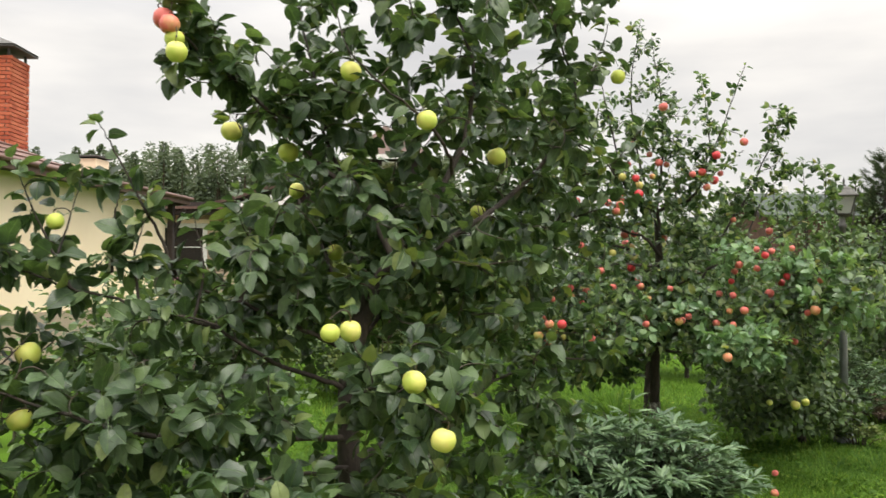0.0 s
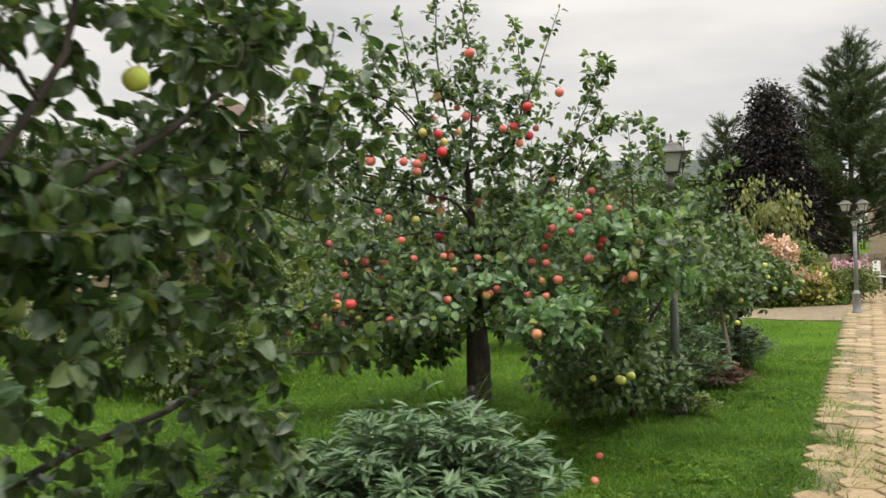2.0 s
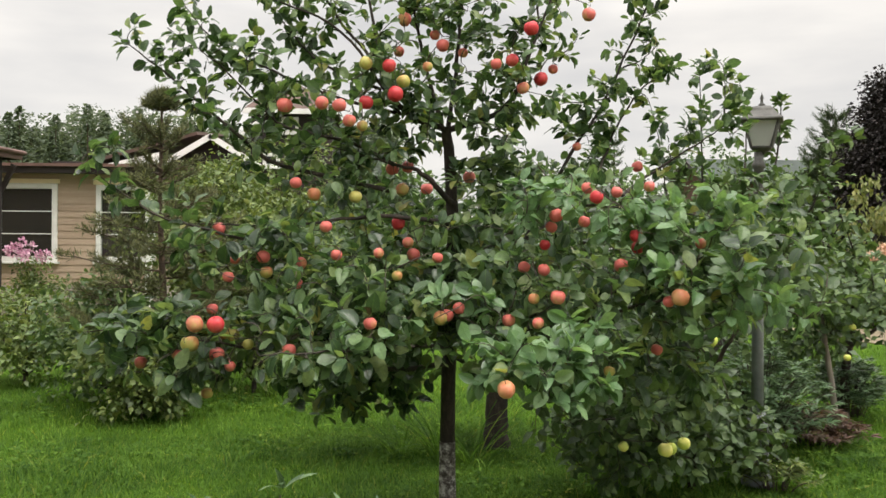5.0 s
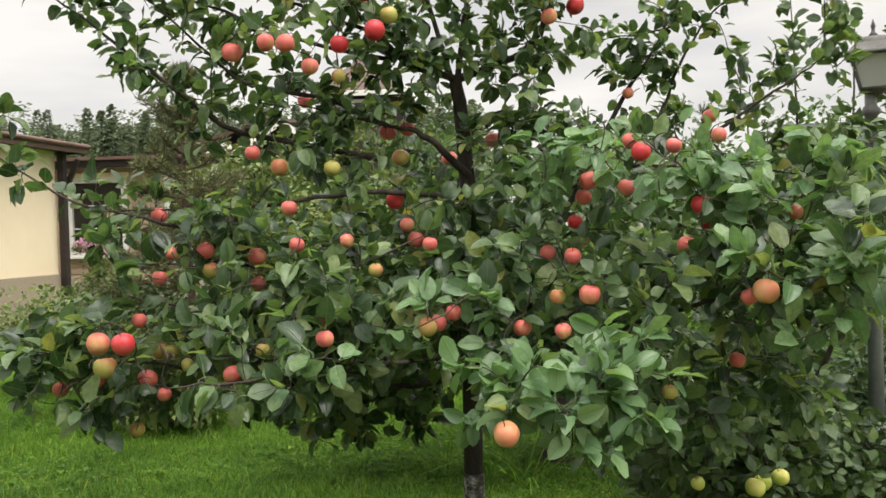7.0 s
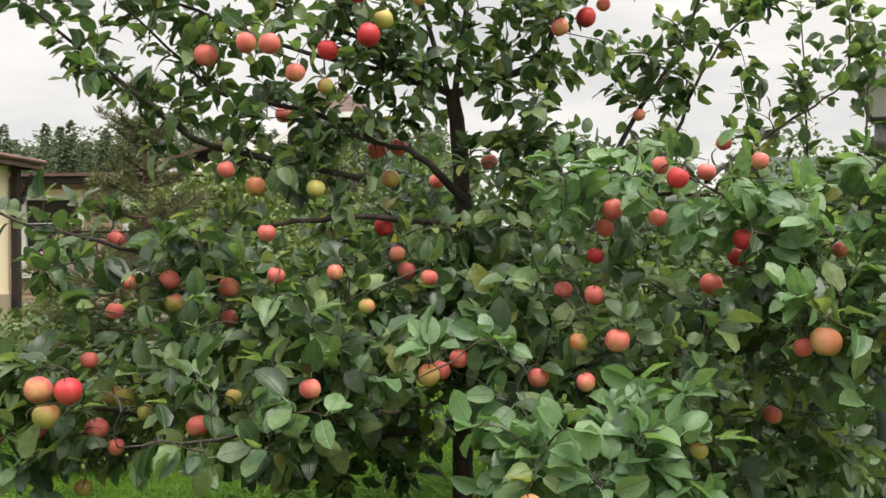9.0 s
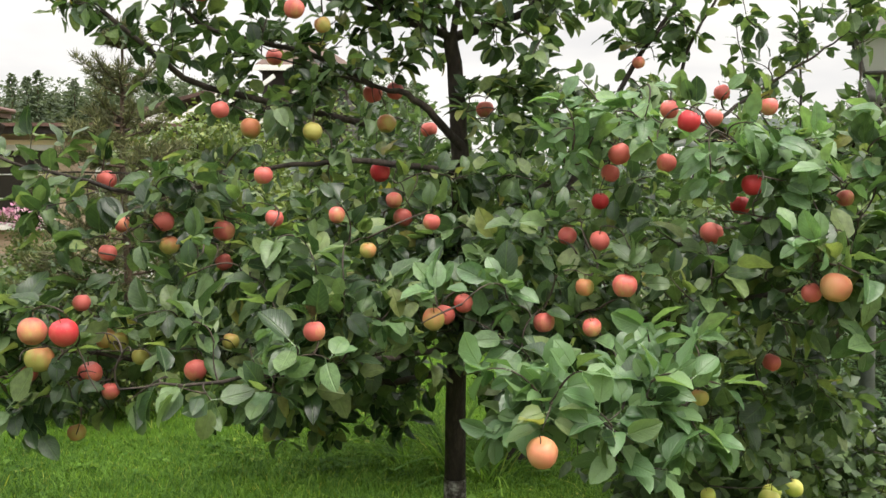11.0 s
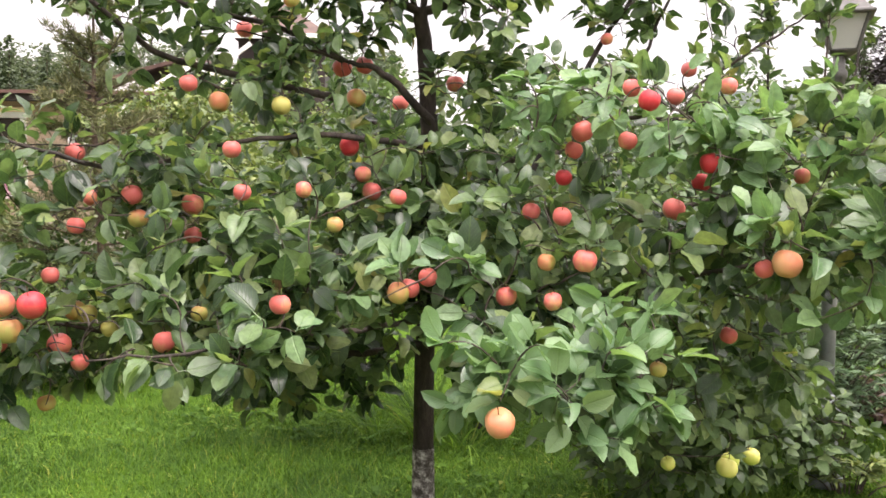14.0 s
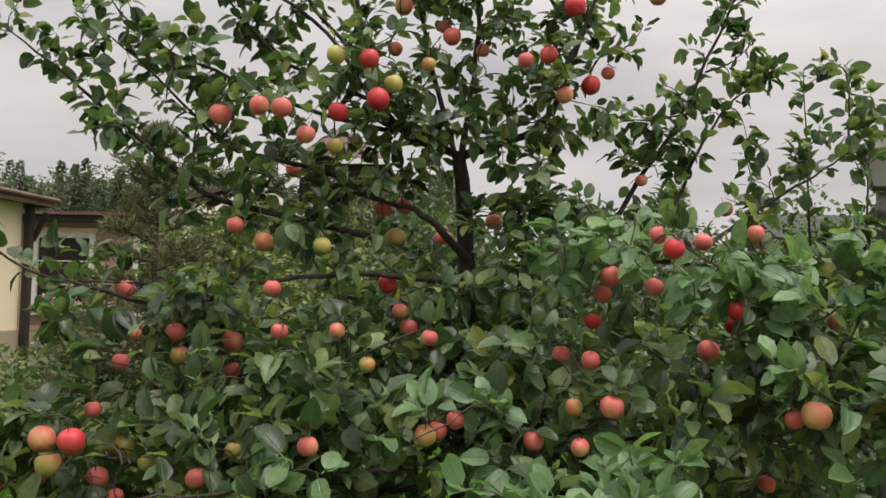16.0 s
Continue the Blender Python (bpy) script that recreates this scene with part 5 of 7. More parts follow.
tree_red = grow("apple_tree", (2.03, 7.82, 0), "red-fruited apple tree with an open spreading crown and whitewashed foot", "apple tree",
    [(2.03, 7.82, -0.05), (2.02, 7.8, 0.7), (2.04, 7.7, 1.5), (2.02, 7.65, 2.0), (1.995, 7.63, 2.26)],
    [([(2.03, 7.77, 0.98), (1.6, 7.4, 1.0), (1.1, 7.0, 1.15), (0.55, 6.85, 1.25)], 0.0152, 0, 0.95),
     ([(2.03, 7.76, 1.08), (1.8, 7.0, 1.16), (1.5, 6.5, 1.2), (1.2, 6.35, 1.2)], 0.0129, 0, 0.95),
     ([(2.05, 7.76, 1.02), (2.15, 7.0, 1.05), (2.22, 6.5, 1.15), (2.3, 6.2, 1.12)], 0.0129, 0, 0.6),
     ([(2.06, 7.75, 1.15), (2.5, 7.1, 1.25), (2.85, 6.6, 1.4), (3.1, 6.4, 1.45)], 0.0140, 0, 0.6),
     ([(2.06, 7.74, 1.25), (2.7, 7.5, 1.45), (3.3, 7.3, 1.65), (3.7, 7.2, 1.75)], 0.0152, 0, 0.6),
     ([(2.05, 7.76, 1.1), (2.5, 8.1, 1.3), (2.9, 8.5, 1.5)], 0.0140, 0, 0.6),
     ([(2.02, 7.75, 1.2), (1.5, 8.1, 1.4), (0.9, 8.4, 1.6)], 0.0140, 0, 0.6),
     ([(2.03, 7.67, 1.75), (1.65, 7.35, 1.77), (1.2, 7.2, 1.72), (0.75, 7.15, 1.72)], 0.0140, 0, 0.6),
     ([(2.04, 7.63, 1.84), (1.86, 7.5, 2.0), (1.72, 7.48, 2.04), (1.4, 7.4, 2.12)], 0.0180, 0, 0.7),
     ([(1.72, 7.45, 1.9), (1.14, 7.4, 2.03), (0.98, 7.3, 2.14), (0.78, 7.25, 2.31), (0.61, 7.2, 2.45), (0.42, 7.15, 2.6)], 0.0135, 0, 0.75), ([(1.72, 7.48, 2.04), (1.49, 7.45, 2.15), (1.23, 7.4, 2.2), (1.12, 7.4, 2.25), (1.0, 7.38, 2.37), (0.83, 7.35, 2.53), (0.6, 7.35, 2.69)], 0.0115, 0, 0.75), ([(1.73, 7.5, 2.31), (1.47, 7.45, 2.36), (1.2, 7.42, 2.46), (0.93, 7.4, 2.57), (0.77, 7.36, 2.69), (0.67, 7.36, 2.82)], 0.0100, 0, 0.75),
     ([(1.65, 7.5, 2.43), (1.38, 7.42, 2.52), (1.24, 7.4, 2.64), (1.12, 7.4, 2.78), (1.04, 7.4, 2.93)], 0.0090, 0, 0.9), ([(1.2, 7.2, 1.68), (1.03, 7.1, 1.65), (0.81, 7.05, 1.71), (0.64, 7.0, 1.76), (0.51, 6.95, 1.85), (0.35, 6.9, 1.97)], 0.0090, 0, 0.5),
     ([(1.75, 7.5, 2.3), (1.45, 7.4, 2.7), (1.05, 7.2, 2.85), (0.9, 7.2, 3.12)], 0.0097, 0, 0.65),
     ([(2.0, 7.63, 2.24), (1.73, 7.5, 2.36), (1.6, 7.48, 2.8), (1.47, 7.6, 3.5)], 0.0180, 0, 0.65),
     ([(1.75, 7.5, 2.4), (1.35, 7.45, 2.9), (1.2, 7.5, 3.35)], 0.0105, 0, 0.65),
     ([(2.0, 7.63, 2.24), (2.31, 7.6, 2.37), (2.45, 7.52, 2.7), (2.8, 7.65, 3.55)], 0.0180, 0, 0.65),
     ([(2.0, 7.64, 2.22), (2.06, 7.66, 2.7), (2.05, 7.65, 3.2), (1.95, 7.6, 3.75)], 0.0142, 0, 0.65),
     ([(1.98, 7.64, 2.24), (1.84, 7.7, 2.8), (1.8, 7.72, 3.4), (1.86, 7.6, 3.95)], 0.0120, 0, 0.65),
     ([(2.35, 7.6, 2.4), (2.5, 7.72, 2.9), (2.45, 7.8, 3.5)], 0.0097, 0, 0.65),
     ([(2.4, 7.7, 1.6), (2.7, 7.8, 2.14), (2.88, 7.8, 2.42), (3.12, 7.8, 2.95), (3.22, 7.8, 3.12)], 0.0128, 0),
     ([(2.82, 7.65, 1.99), (2.88, 7.75, 2.12), (2.96, 7.75, 2.31), (3.08, 7.75, 2.5), (3.19, 7.75, 2.57), (3.26, 7.75, 2.63)], 0.009, 0, 1),
     ([(2.91, 7.75, 2.45), (2.81, 7.75, 2.43), (2.74, 7.75, 2.42)], 0.005, 0, 1),
     ([(2.98, 7.75, 2.62), (3.08, 7.75, 2.66), (3.17, 7.75, 2.74)], 0.005, 0, 1),
     ([(2.83, 7.75, 2.32), (2.71, 7.75, 2.24), (2.63, 7.75, 2.29)], 0.005, 0, 1),
     ([(2.94, 7.6, 1.9), (3.1, 7.8, 2.0), (3.34, 7.8, 2.16), (3.53, 7.8, 2.28), (3.65, 7.8, 2.4)], 0.01, 0, 1),
     ([(3.57, 7.8, 2.31), (3.58, 7.8, 2.48), (3.57, 7.8, 2.64)], 0.006, 0, 1),
     ([(2.2, 7.65, 1.6), (2.5, 7.2, 1.8), (2.77, 6.85, 1.8), (3.2, 6.8, 1.75)], 0.0117, 0, 0.6)],
    [((1.95, 7.5, 1.5), (0.6, 0.4, 0.32), 110, 0), ((2.05, 7.95, 1.6), (0.95, 0.45, 0.45), 120, 0), ((1.5, 7.95, 0.92), (0.5, 0.35, 0.28), 120, 0),
     ((1.15, 7.0, 1.56), (0.45, 0.3, 0.16), 60, 0), ((1.5, 6.75, 1.42), (0.35, 0.22, 0.16), 45, 0), ((0.98, 6.85, 1.2), (0.4, 0.3, 0.17), 60, 0), ((0.6, 6.95, 1.2), (0.3, 0.35, 0.22), 30, 0), ((0.9, 6.85, 1.06), (0.2, 0.2, 0.09), 15, 0),
     ((1.35, 6.7, 1.18), (0.3, 0.25, 0.14), 30, 0), ((1.55, 6.48, 1.27), (0.22, 0.1, 0.16), 5, 1), ((1.4, 7.4, 1.22), (0.55, 0.3, 0.24), 90, 0), ((2.3, 7.4, 1.2), (0.5, 0.3, 0.25), 70, 0), ((1.95, 6.6, 1.34), (0.2, 0.13, 0.11), 12, 1), ((2.15, 6.3, 1.17), (0.22, 0.14, 0.13), 15, 1),
     ((2.42, 6.35, 1.12), (0.17, 0.15, 0.16), 14, 1), ((2.45, 6.6, 1.2), (0.15, 0.12, 0.14), 8, 1), ((2.46, 6.42, 1.16), (0.17, 0.12, 0.19), 20, 1), ((2.25, 6.75, 1.45), (0.3, 0.2, 0.2), 40, 0), ((2.5, 6.75, 1.83), (0.35, 0.22, 0.14), 32, 1),
     ((2.85, 6.7, 1.75), (0.4, 0.3, 0.2), 40, 1), ((2.75, 6.75, 1.5), (0.45, 0.35, 0.25), 60, 0), ((3.15, 6.5, 1.6), (0.4, 0.3, 0.26), 24, 0), ((3.1, 6.45, 1.5), (0.4, 0.25, 0.26), 26, 1), ((3.3, 7.0, 1.5), (0.45, 0.45, 0.32), 44, 0),
     ((2.9, 7.2, 1.05), (0.45, 0.4, 0.3), 60, 0), ((2.0, 7.55, 2.45), (0.6, 0.35, 0.3), 32, 0), ((1.6, 7.4, 2.4), (0.45, 0.3, 0.3), 22, 0), ((1.6, 7.5, 2.2), (0.5, 0.25, 0.2), 32, 0),
     ((2.35, 7.6, 2.3), (0.4, 0.3, 0.22), 16, 0), ((2.28, 7.55, 2.05), (0.28, 0.25, 0.2), 26, 0), ((1.9, 7.6, 3.0), (0.55, 0.35, 0.4), 16, 0), ((1.0, 7.2, 2.3), (0.45, 0.3, 0.25), 10, 0), ((2.45, 7.6, 1.95), (0.4, 0.35, 0.2), 24, 0),
     ((1.4, 7.35, 2.05), (0.45, 0.3, 0.2), 32, 0), ((2.0, 7.5, 2.65), (0.5, 0.3, 0.35), 24, 0), ((2.35, 7.6, 2.75), (0.35, 0.3, 0.35), 22, 0), ((2.0, 7.55, 3.2), (0.4, 0.3, 0.4), 14, 0), ((2.0, 7.55, 2.9), (0.6, 0.35, 0.4), 14, 0), ((1.5, 7.45, 2.65), (0.4, 0.3, 0.35), 8, 0), ((1.1, 7.35, 2.45), (0.35, 0.25, 0.25), 6, 0)],
    [LEAF_RED, LEAF_LIT], 0.063, tops(RED_TREE_ALL), 0.043, "apple trees", single=((2.2, 6.1, 1.2), 300), white_to=0.5, spurs=18, shrink=0.12, view_from=(1.9, 4.4, 1.6), tunnel=1.4, outward=0.4, per_m=44)

tree_green = grow("apple_tree", (-0.28, 3.08, 0), "green-fruited apple tree with dense dark leaves down to the grass", "apple tree",
    [(-0.28, 3.08, -0.05), (-0.26, 3.05, 0.6), (-0.27, 3.0, 1.3), (-0.19, 2.97, 1.59), (-0.11, 2.95, 1.71)],
    [([(-0.11, 2.95, 1.69), (-0.23, 2.97, 1.91), (-0.35, 3.0, 2.01), (-0.47, 3.0, 2.13), (-0.61, 2.9, 2.27), (-0.76, 2.75, 2.39), (-0.85, 2.7, 2.49)], 0.0124, 0, 1.25),
     ([(-0.28, 2.98, 1.95), (-0.38, 3.15, 2.16), (-0.42, 3.2, 2.35), (-0.5, 3.25, 2.69), (-0.53, 3.25, 2.95)], 0.0087, 0, 0.8),
     ([(-0.1, 2.96, 1.7), (0.08, 3.15, 2.04), (0.15, 3.2, 2.27), (0.15, 3.2, 2.47), (0.09, 3.25, 2.67), (0.06, 3.25, 2.95)], 0.0136, 0, 0.9),
     ([(0.08, 3.1, 2.02), (0.06, 2.95, 2.08), (-0.04, 2.85, 2.19), (-0.18, 2.8, 2.29), (-0.28, 2.8, 2.42), (-0.36, 2.85, 2.7)], 0.0074, 0, 0.8),
     ([(-0.13, 2.97, 1.65), (0.31, 3.4, 1.96), (0.54, 3.6, 2.22), (0.61, 3.6, 2.43), (0.52, 3.6, 2.7), (0.47, 3.6, 3.0)], 0.0124, 0, 0.9),
     ([(-0.27, 3.05, 1.0), (0.0, 3.7, 1.06), (0.3, 4.2, 1.15), (0.37, 4.33, 1.41), (0.53, 4.3, 1.8), (0.62, 4.3, 1.91), (0.77, 4.3, 2.2), (0.84, 4.3, 2.5)], 0.0149, 0, 0.8),
     ([(0.62, 4.3, 1.91), (0.8, 4.2, 1.98), (0.95, 4.1, 2.05)], 0.005, 0, 1.0), ([(0.74, 4.3, 2.15), (0.88, 4.2, 2.2), (0.96, 4.1, 2.3)], 0.005, 0, 0.9), ([(0.55, 4.3, 1.82), (0.72, 4.15, 1.75), (0.86, 4.05, 1.72)], 0.005, 0, 0.9),
     ([(0.3, 4.2, 1.15), (0.6, 4.25, 1.25), (0.8, 4.3, 1.25), (0.95, 4.3, 1.3)], 0.0074, 0, 0.8),
     ([(-0.27, 3.0, 1.4), (-0.39, 2.95, 1.46), (-0.61, 2.8, 1.57), (-0.75, 2.7, 1.63), (-0.94, 2.6, 1.73)], 0.0099, 0, 0.75),
     ([(-0.27, 3.0, 1.26), (-0.38, 2.9, 1.32), (-0.51, 2.75, 1.39), (-0.63, 2.65, 1.49), (-0.72, 2.6, 1.53), (-0.87, 2.5, 1.52)], 0.0099, 0, 0.7),
     ([(-0.63, 2.65, 1.49), (-0.85, 2.6, 1.56), (-1.04, 2.55, 1.61), (-1.16, 2.5, 1.66), (-1.4, 2.5, 1.7)], 0.0062, 0, 0.8),
     ([(-0.78, 2.7, 1.65), (-0.82, 2.68, 1.76), (-0.89, 2.66, 1.9), (-0.97, 2.65, 2.05), (-1.01, 2.65, 2.12)], 0.0064, 0, 0.3),
     ([(-1.04, 2.55, 1.61), (-1.16, 2.6, 1.81), (-1.24, 2.6, 1.99)], 0.0056, 0, 0.55), ([(-0.94, 2.6, 1.66), (-0.97, 2.7, 1.84), (-0.97, 2.75, 1.93)], 0.0048, 0, 0.6),
     ([(-1.3, 2.5, 1.7), (-1.45, 2.6, 1.9), (-1.5, 2.6, 2.1)], 0.0056, 0, 0.45),
     ([(-0.7, 2.62, 1.53), (-0.68, 2.64, 1.68), (-0.72, 2.66, 1.84)], 0.005, 0, 0.5), ([(-0.86, 2.6, 1.57), (-0.88, 2.62, 1.72), (-0.84, 2.64, 1.86)], 0.005, 0, 0.7),
     ([(-1.1, 2.55, 1.64), (-1.08, 2.6, 1.78), (-1.05, 2.64, 1.95)], 0.005, 0, 0.6), ([(-1.2, 2.5, 1.67), (-1.32, 2.55, 1.8), (-1.36, 2.6, 1.9)], 0.005, 0, 0.45), ([(-0.6, 2.8, 1.57), (-0.58, 2.85, 1.75), (-0.62, 2.9, 1.9)], 0.005, 0, 0.8),
     ([(-0.27, 3.0, 1.21), (-0.21, 2.7, 1.29), (-0.09, 2.5, 1.34), (0.05, 2.3, 1.28)], 0.0099, 0, 0.6), ([(-0.27, 3.0, 1.0), (-0.38, 2.7, 1.05), (-0.43, 2.4, 1.1), (-0.46, 2.25, 1.1)], 0.0087, 0, 0.6),
     ([(-0.28, 3.0, 1.1), (-0.54, 2.75, 1.14), (-0.82, 2.5, 1.2), (-1.07, 2.4, 1.3), (-1.4, 2.4, 1.4)], 0.0124, 0, 0.7), ([(-0.28, 3.05, 0.9), (-0.65, 2.75, 0.9), (-1.0, 2.45, 0.95)], 0.0112, 0, 0.7),
     ([(-0.27, 3.08, 1.3), (-0.4, 3.5, 1.7), (-0.6, 4.0, 2.0), (-0.75, 4.3, 2.3)], 0.0112, 0, 0.8), ([(-0.26, 3.08, 1.4), (-0.05, 3.6, 1.7), (0.2, 3.9, 1.95), (0.3, 4.0, 2.3)], 0.0099, 0, 0.8)],
    [((-0.25, 3.2, 2.2), (0.6, 0.4, 0.3), 60, 0), ((-0.7, 2.8, 2.36), (0.16, 0.14, 0.13), 20, 0), ((-0.52, 2.95, 2.24), (0.16, 0.14, 0.15), 18, 0), ((-0.14, 3.1, 1.78), (0.5, 0.45, 0.3), 120, 0), ((0.02, 2.5, 1.28), (0.22, 0.18, 0.2), 34, 0), ((-0.95, 2.6, 1.27), (0.6, 0.4, 0.2), 110, 0), ((-0.17, 2.72, 1.28), (0.16, 0.12, 0.22), 14, 0),
     ((-0.42, 2.32, 1.02), (0.22, 0.15, 0.1), 24, 0), ((-0.6, 2.85, 1.66), (0.25, 0.3, 0.2), 34, 0), ((0.37, 3.6, 2.1), (0.3, 0.35, 0.4), 46, 0), ((0.5, 4.3, 1.35), (0.32, 0.25, 0.36), 20, 0), ((0.55, 4.25, 2.0), (0.25, 0.2, 0.25), 14, 0),
     ((-0.3, 3.8, 1.85), (0.6, 0.4, 0.5), 120, 0), ((0.4, 4.1, 1.75), (0.28, 0.25, 0.4), 10, 0), ((0.42, 4.1, 2.45), (0.35, 0.3, 0.3), 36, 0), ((-0.08, 3.2, 2.55), (0.6, 0.4, 0.3), 42, 0), ((-0.9, 2.5, 0.95), (0.6, 0.35, 0.25), 80, 0),
     ((-1.5, 2.6, 1.4), (0.35, 0.35, 0.3), 40, 0), ((-0.75, 3.6, 1.5), (0.35, 0.35, 0.42), 55, 0), ((-1.15, 2.6, 1.74), (0.32, 0.2, 0.13), 14, 0), ((0.06, 3.3, 1.45), (0.34, 0.35, 0.3), 38, 0), ((-0.1, 2.9, 0.95), (0.2, 0.25, 0.16), 18, 0), ((0.2, 3.6, 1.65), (0.4, 0.4, 0.45), 62, 0), ((0.3, 3.9, 0.85), (0.45, 0.4, 0.25), 40, 0), ((-0.2, 3.4, 0.85), (0.4, 0.35, 0.25), 30, 0), ((0.45, 3.9, 1.2), (0.35, 0.3, 0.3), 30, 0), ((0.55, 3.65, 2.75), (0.3, 0.3, 0.3), 22, 0)],
    [LEAF_GREEN], 0.052, tops(NEAR_GREEN_A, NEAR_BLUSH_A), 0.042, "apple trees", spurs=10, per_m=50, droop=0.28, shapes=ROUND_LEAVES, single=((0.0, 2.2, 1.3), 300), view_from=(0.05, 0.1, 1.65), tunnel=1.2, outward=0.5)

tree_back = grow("apple_tree", (2.57, 10.05, 0), "thick-trunked apple tree in deep shade behind the red one", "apple tree",
    [(2.57, 10.05, -0.05), (2.57, 10.05, 0.6), (2.5, 10.1, 1.2), (2.45, 10.1, 1.75)],
    [([(2.5, 10.05, 0.8), (1.9, 9.8, 1.1), (1.1, 9.6, 1.2)], 0.04, None), ([(2.5, 10.05, 0.9), (3.2, 9.8, 1.1), (3.9, 9.6, 1.2)], 0.04, None), ([(2.5, 10.0, 1.0), (2.3, 9.4, 1.3), (2.1, 8.9, 1.3)], 0.03, None),
     ([(2.48, 10.1, 1.4), (1.8, 10.4, 2.0), (1.3, 10.5, 2.5)], 0.03, 0), ([(2.48, 10.1, 1.4), (3.2, 10.3, 2.0), (3.6, 10.4, 2.5)], 0.03, 0)],
    [((2.4, 9.9, 1.25), (1.7, 0.9, 0.5), 260, 0), ((2.4, 10.2, 1.9), (1.3, 0.9, 0.6), 120, 0), ((1.35, 9.5, 0.8), (0.5, 0.4, 0.35), 50, 0)],
    [LEAF_GREEN], 0.075, (), 0.09, "apple trees", shapes=FOLD_LEAVES, per_m=34)

tree_low = grow("apple_tree", (3.75, 8.75, 0), "low bushy apple tree crowding the lamp post, with green fruit", "apple tree",
    [(3.75, 8.75, -0.05), (3.74, 8.72, 0.4), (3.78, 8.7, 0.9), (3.85, 8.75, 1.5)],
    [([(3.74, 8.72, 0.4), (3.4, 8.2, 0.6), (3.1, 7.75, 0.68), (2.7, 7.35, 0.75)], 0.02, 0), ([(3.75, 8.72, 0.5), (3.5, 8.0, 1.0), (3.5, 7.6, 1.2)], 0.02, 0), ([(3.76, 8.7, 0.6), (3.9, 8.4, 1.1), (4.3, 8.4, 1.6)], 0.02, 0),
     ([(3.78, 8.7, 0.9), (4.2, 9.0, 1.5), (4.5, 9.2, 2.2), (4.6, 9.3, 2.75)], 0.018, 0), ([(3.82, 8.7, 1.2), (4.0, 8.6, 1.9), (4.05, 8.6, 2.65)], 0.014, 0), ([(3.78, 8.75, 0.8), (4.4, 9.3, 1.2), (5.1, 9.5, 1.5)], 0.02, 0), ([(3.8, 8.7, 1.1), (3.75, 8.6, 1.9), (3.72, 8.6, 2.85)], 0.013, 0), ([(3.78, 8.7, 1.0), (3.55, 8.55, 1.7), (3.4, 8.55, 2.5)], 0.012, 0), ([(3.85, 8.7, 1.2), (4.35, 8.45, 1.8), (4.55, 8.4, 2.3)], 0.012, 0)],
    [((3.25, 8.15, 0.75), (0.5, 0.55, 0.45), 170, 0), ((3.6, 8.35, 1.5), (0.65, 0.5, 0.35), 130, 0), ((4.05, 8.42, 1.7), (0.5, 0.28, 0.42), 150, 0), ((4.9, 9.7, 1.35), (0.6, 0.5, 0.35), 40, 0), ((3.35, 8.25, 0.58), (0.45, 0.4, 0.2), 55, 0), ((3.95, 8.5, 0.4), (0.35, 0.25, 0.3), 45, 0), ((3.45, 8.55, 0.38), (0.45, 0.4, 0.26), 85, 0), ((3.8, 9.1, 0.8), (0.5, 0.4, 0.6), 90, 0), ((3.1, 8.35, 0.4), (0.5, 0.35, 0.28), 80, 0), ((3.9, 8.7, 0.35), (0.4, 0.3, 0.25), 50, 0), ((2.8, 7.9, 0.75), (0.4, 0.35, 0.3), 60, 0)],
    [LEAF_FAR], 0.062, tops(LOW_GREEN_A), 0.04, "apple trees", spurs=5, shapes=SMALL_LEAVES, per_m=34)

FAR_GREEN = [(5.3, 10.2, 1.1, 0.06), (5.7, 10.3, 0.95, 0.06), (6.1, 10.4, 1.2, 0.06), (5.6, 10.2, 0.7, 0.06), (6.3, 10.6, 1.05, 0.06), (5.9, 10.1, 1.35, 0.06), (6.5, 10.7, 1.1, 0.06), (6.75, 10.8, 0.98, 0.06), (6.85, 10.9, 1.1, 0.06)]
tree_far = grow("apple_tree", (6.1, 11.2, 0), "leaning apple tree with green fruit propped by a stake", "apple tree",
    [(6.1, 11.2, -0.05), (6.1, 11.15, 0.5), (6.15, 11.1, 1.0), (6.2, 11.1, 1.6)],
    [([(6.1, 11.15, 0.5), (5.7, 10.7, 0.9), (5.4, 10.4, 1.2)], 0.022, 0), ([(6.12, 11.1, 0.7), (6.4, 10.7, 1.05), (6.85, 10.8, 1.1)], 0.022, 0), ([(6.15, 11.1, 1.0), (6.0, 10.8, 1.5), (5.8, 10.7, 1.95)], 0.018, 0), ([(6.15, 11.1, 1.0), (6.2, 11.3, 1.4), (6.3, 11.5, 1.7)], 0.018, 0)],
    [((5.6, 10.7, 1.15), (0.65, 0.6, 0.5), 170, 0), ((6.4, 10.95, 1.2), (0.5, 0.5, 0.3), 85, 0), ((5.9, 11.1, 1.5), (0.6, 0.6, 0.3), 80, 0), ((5.5, 11.0, 0.6), (0.5, 0.4, 0.35), 60, 0)],
    [LEAF_FAR], 0.075, tops(FAR_GREEN), 0.045, "apple trees", shapes=FOLD_LEAVES, per_m=30)

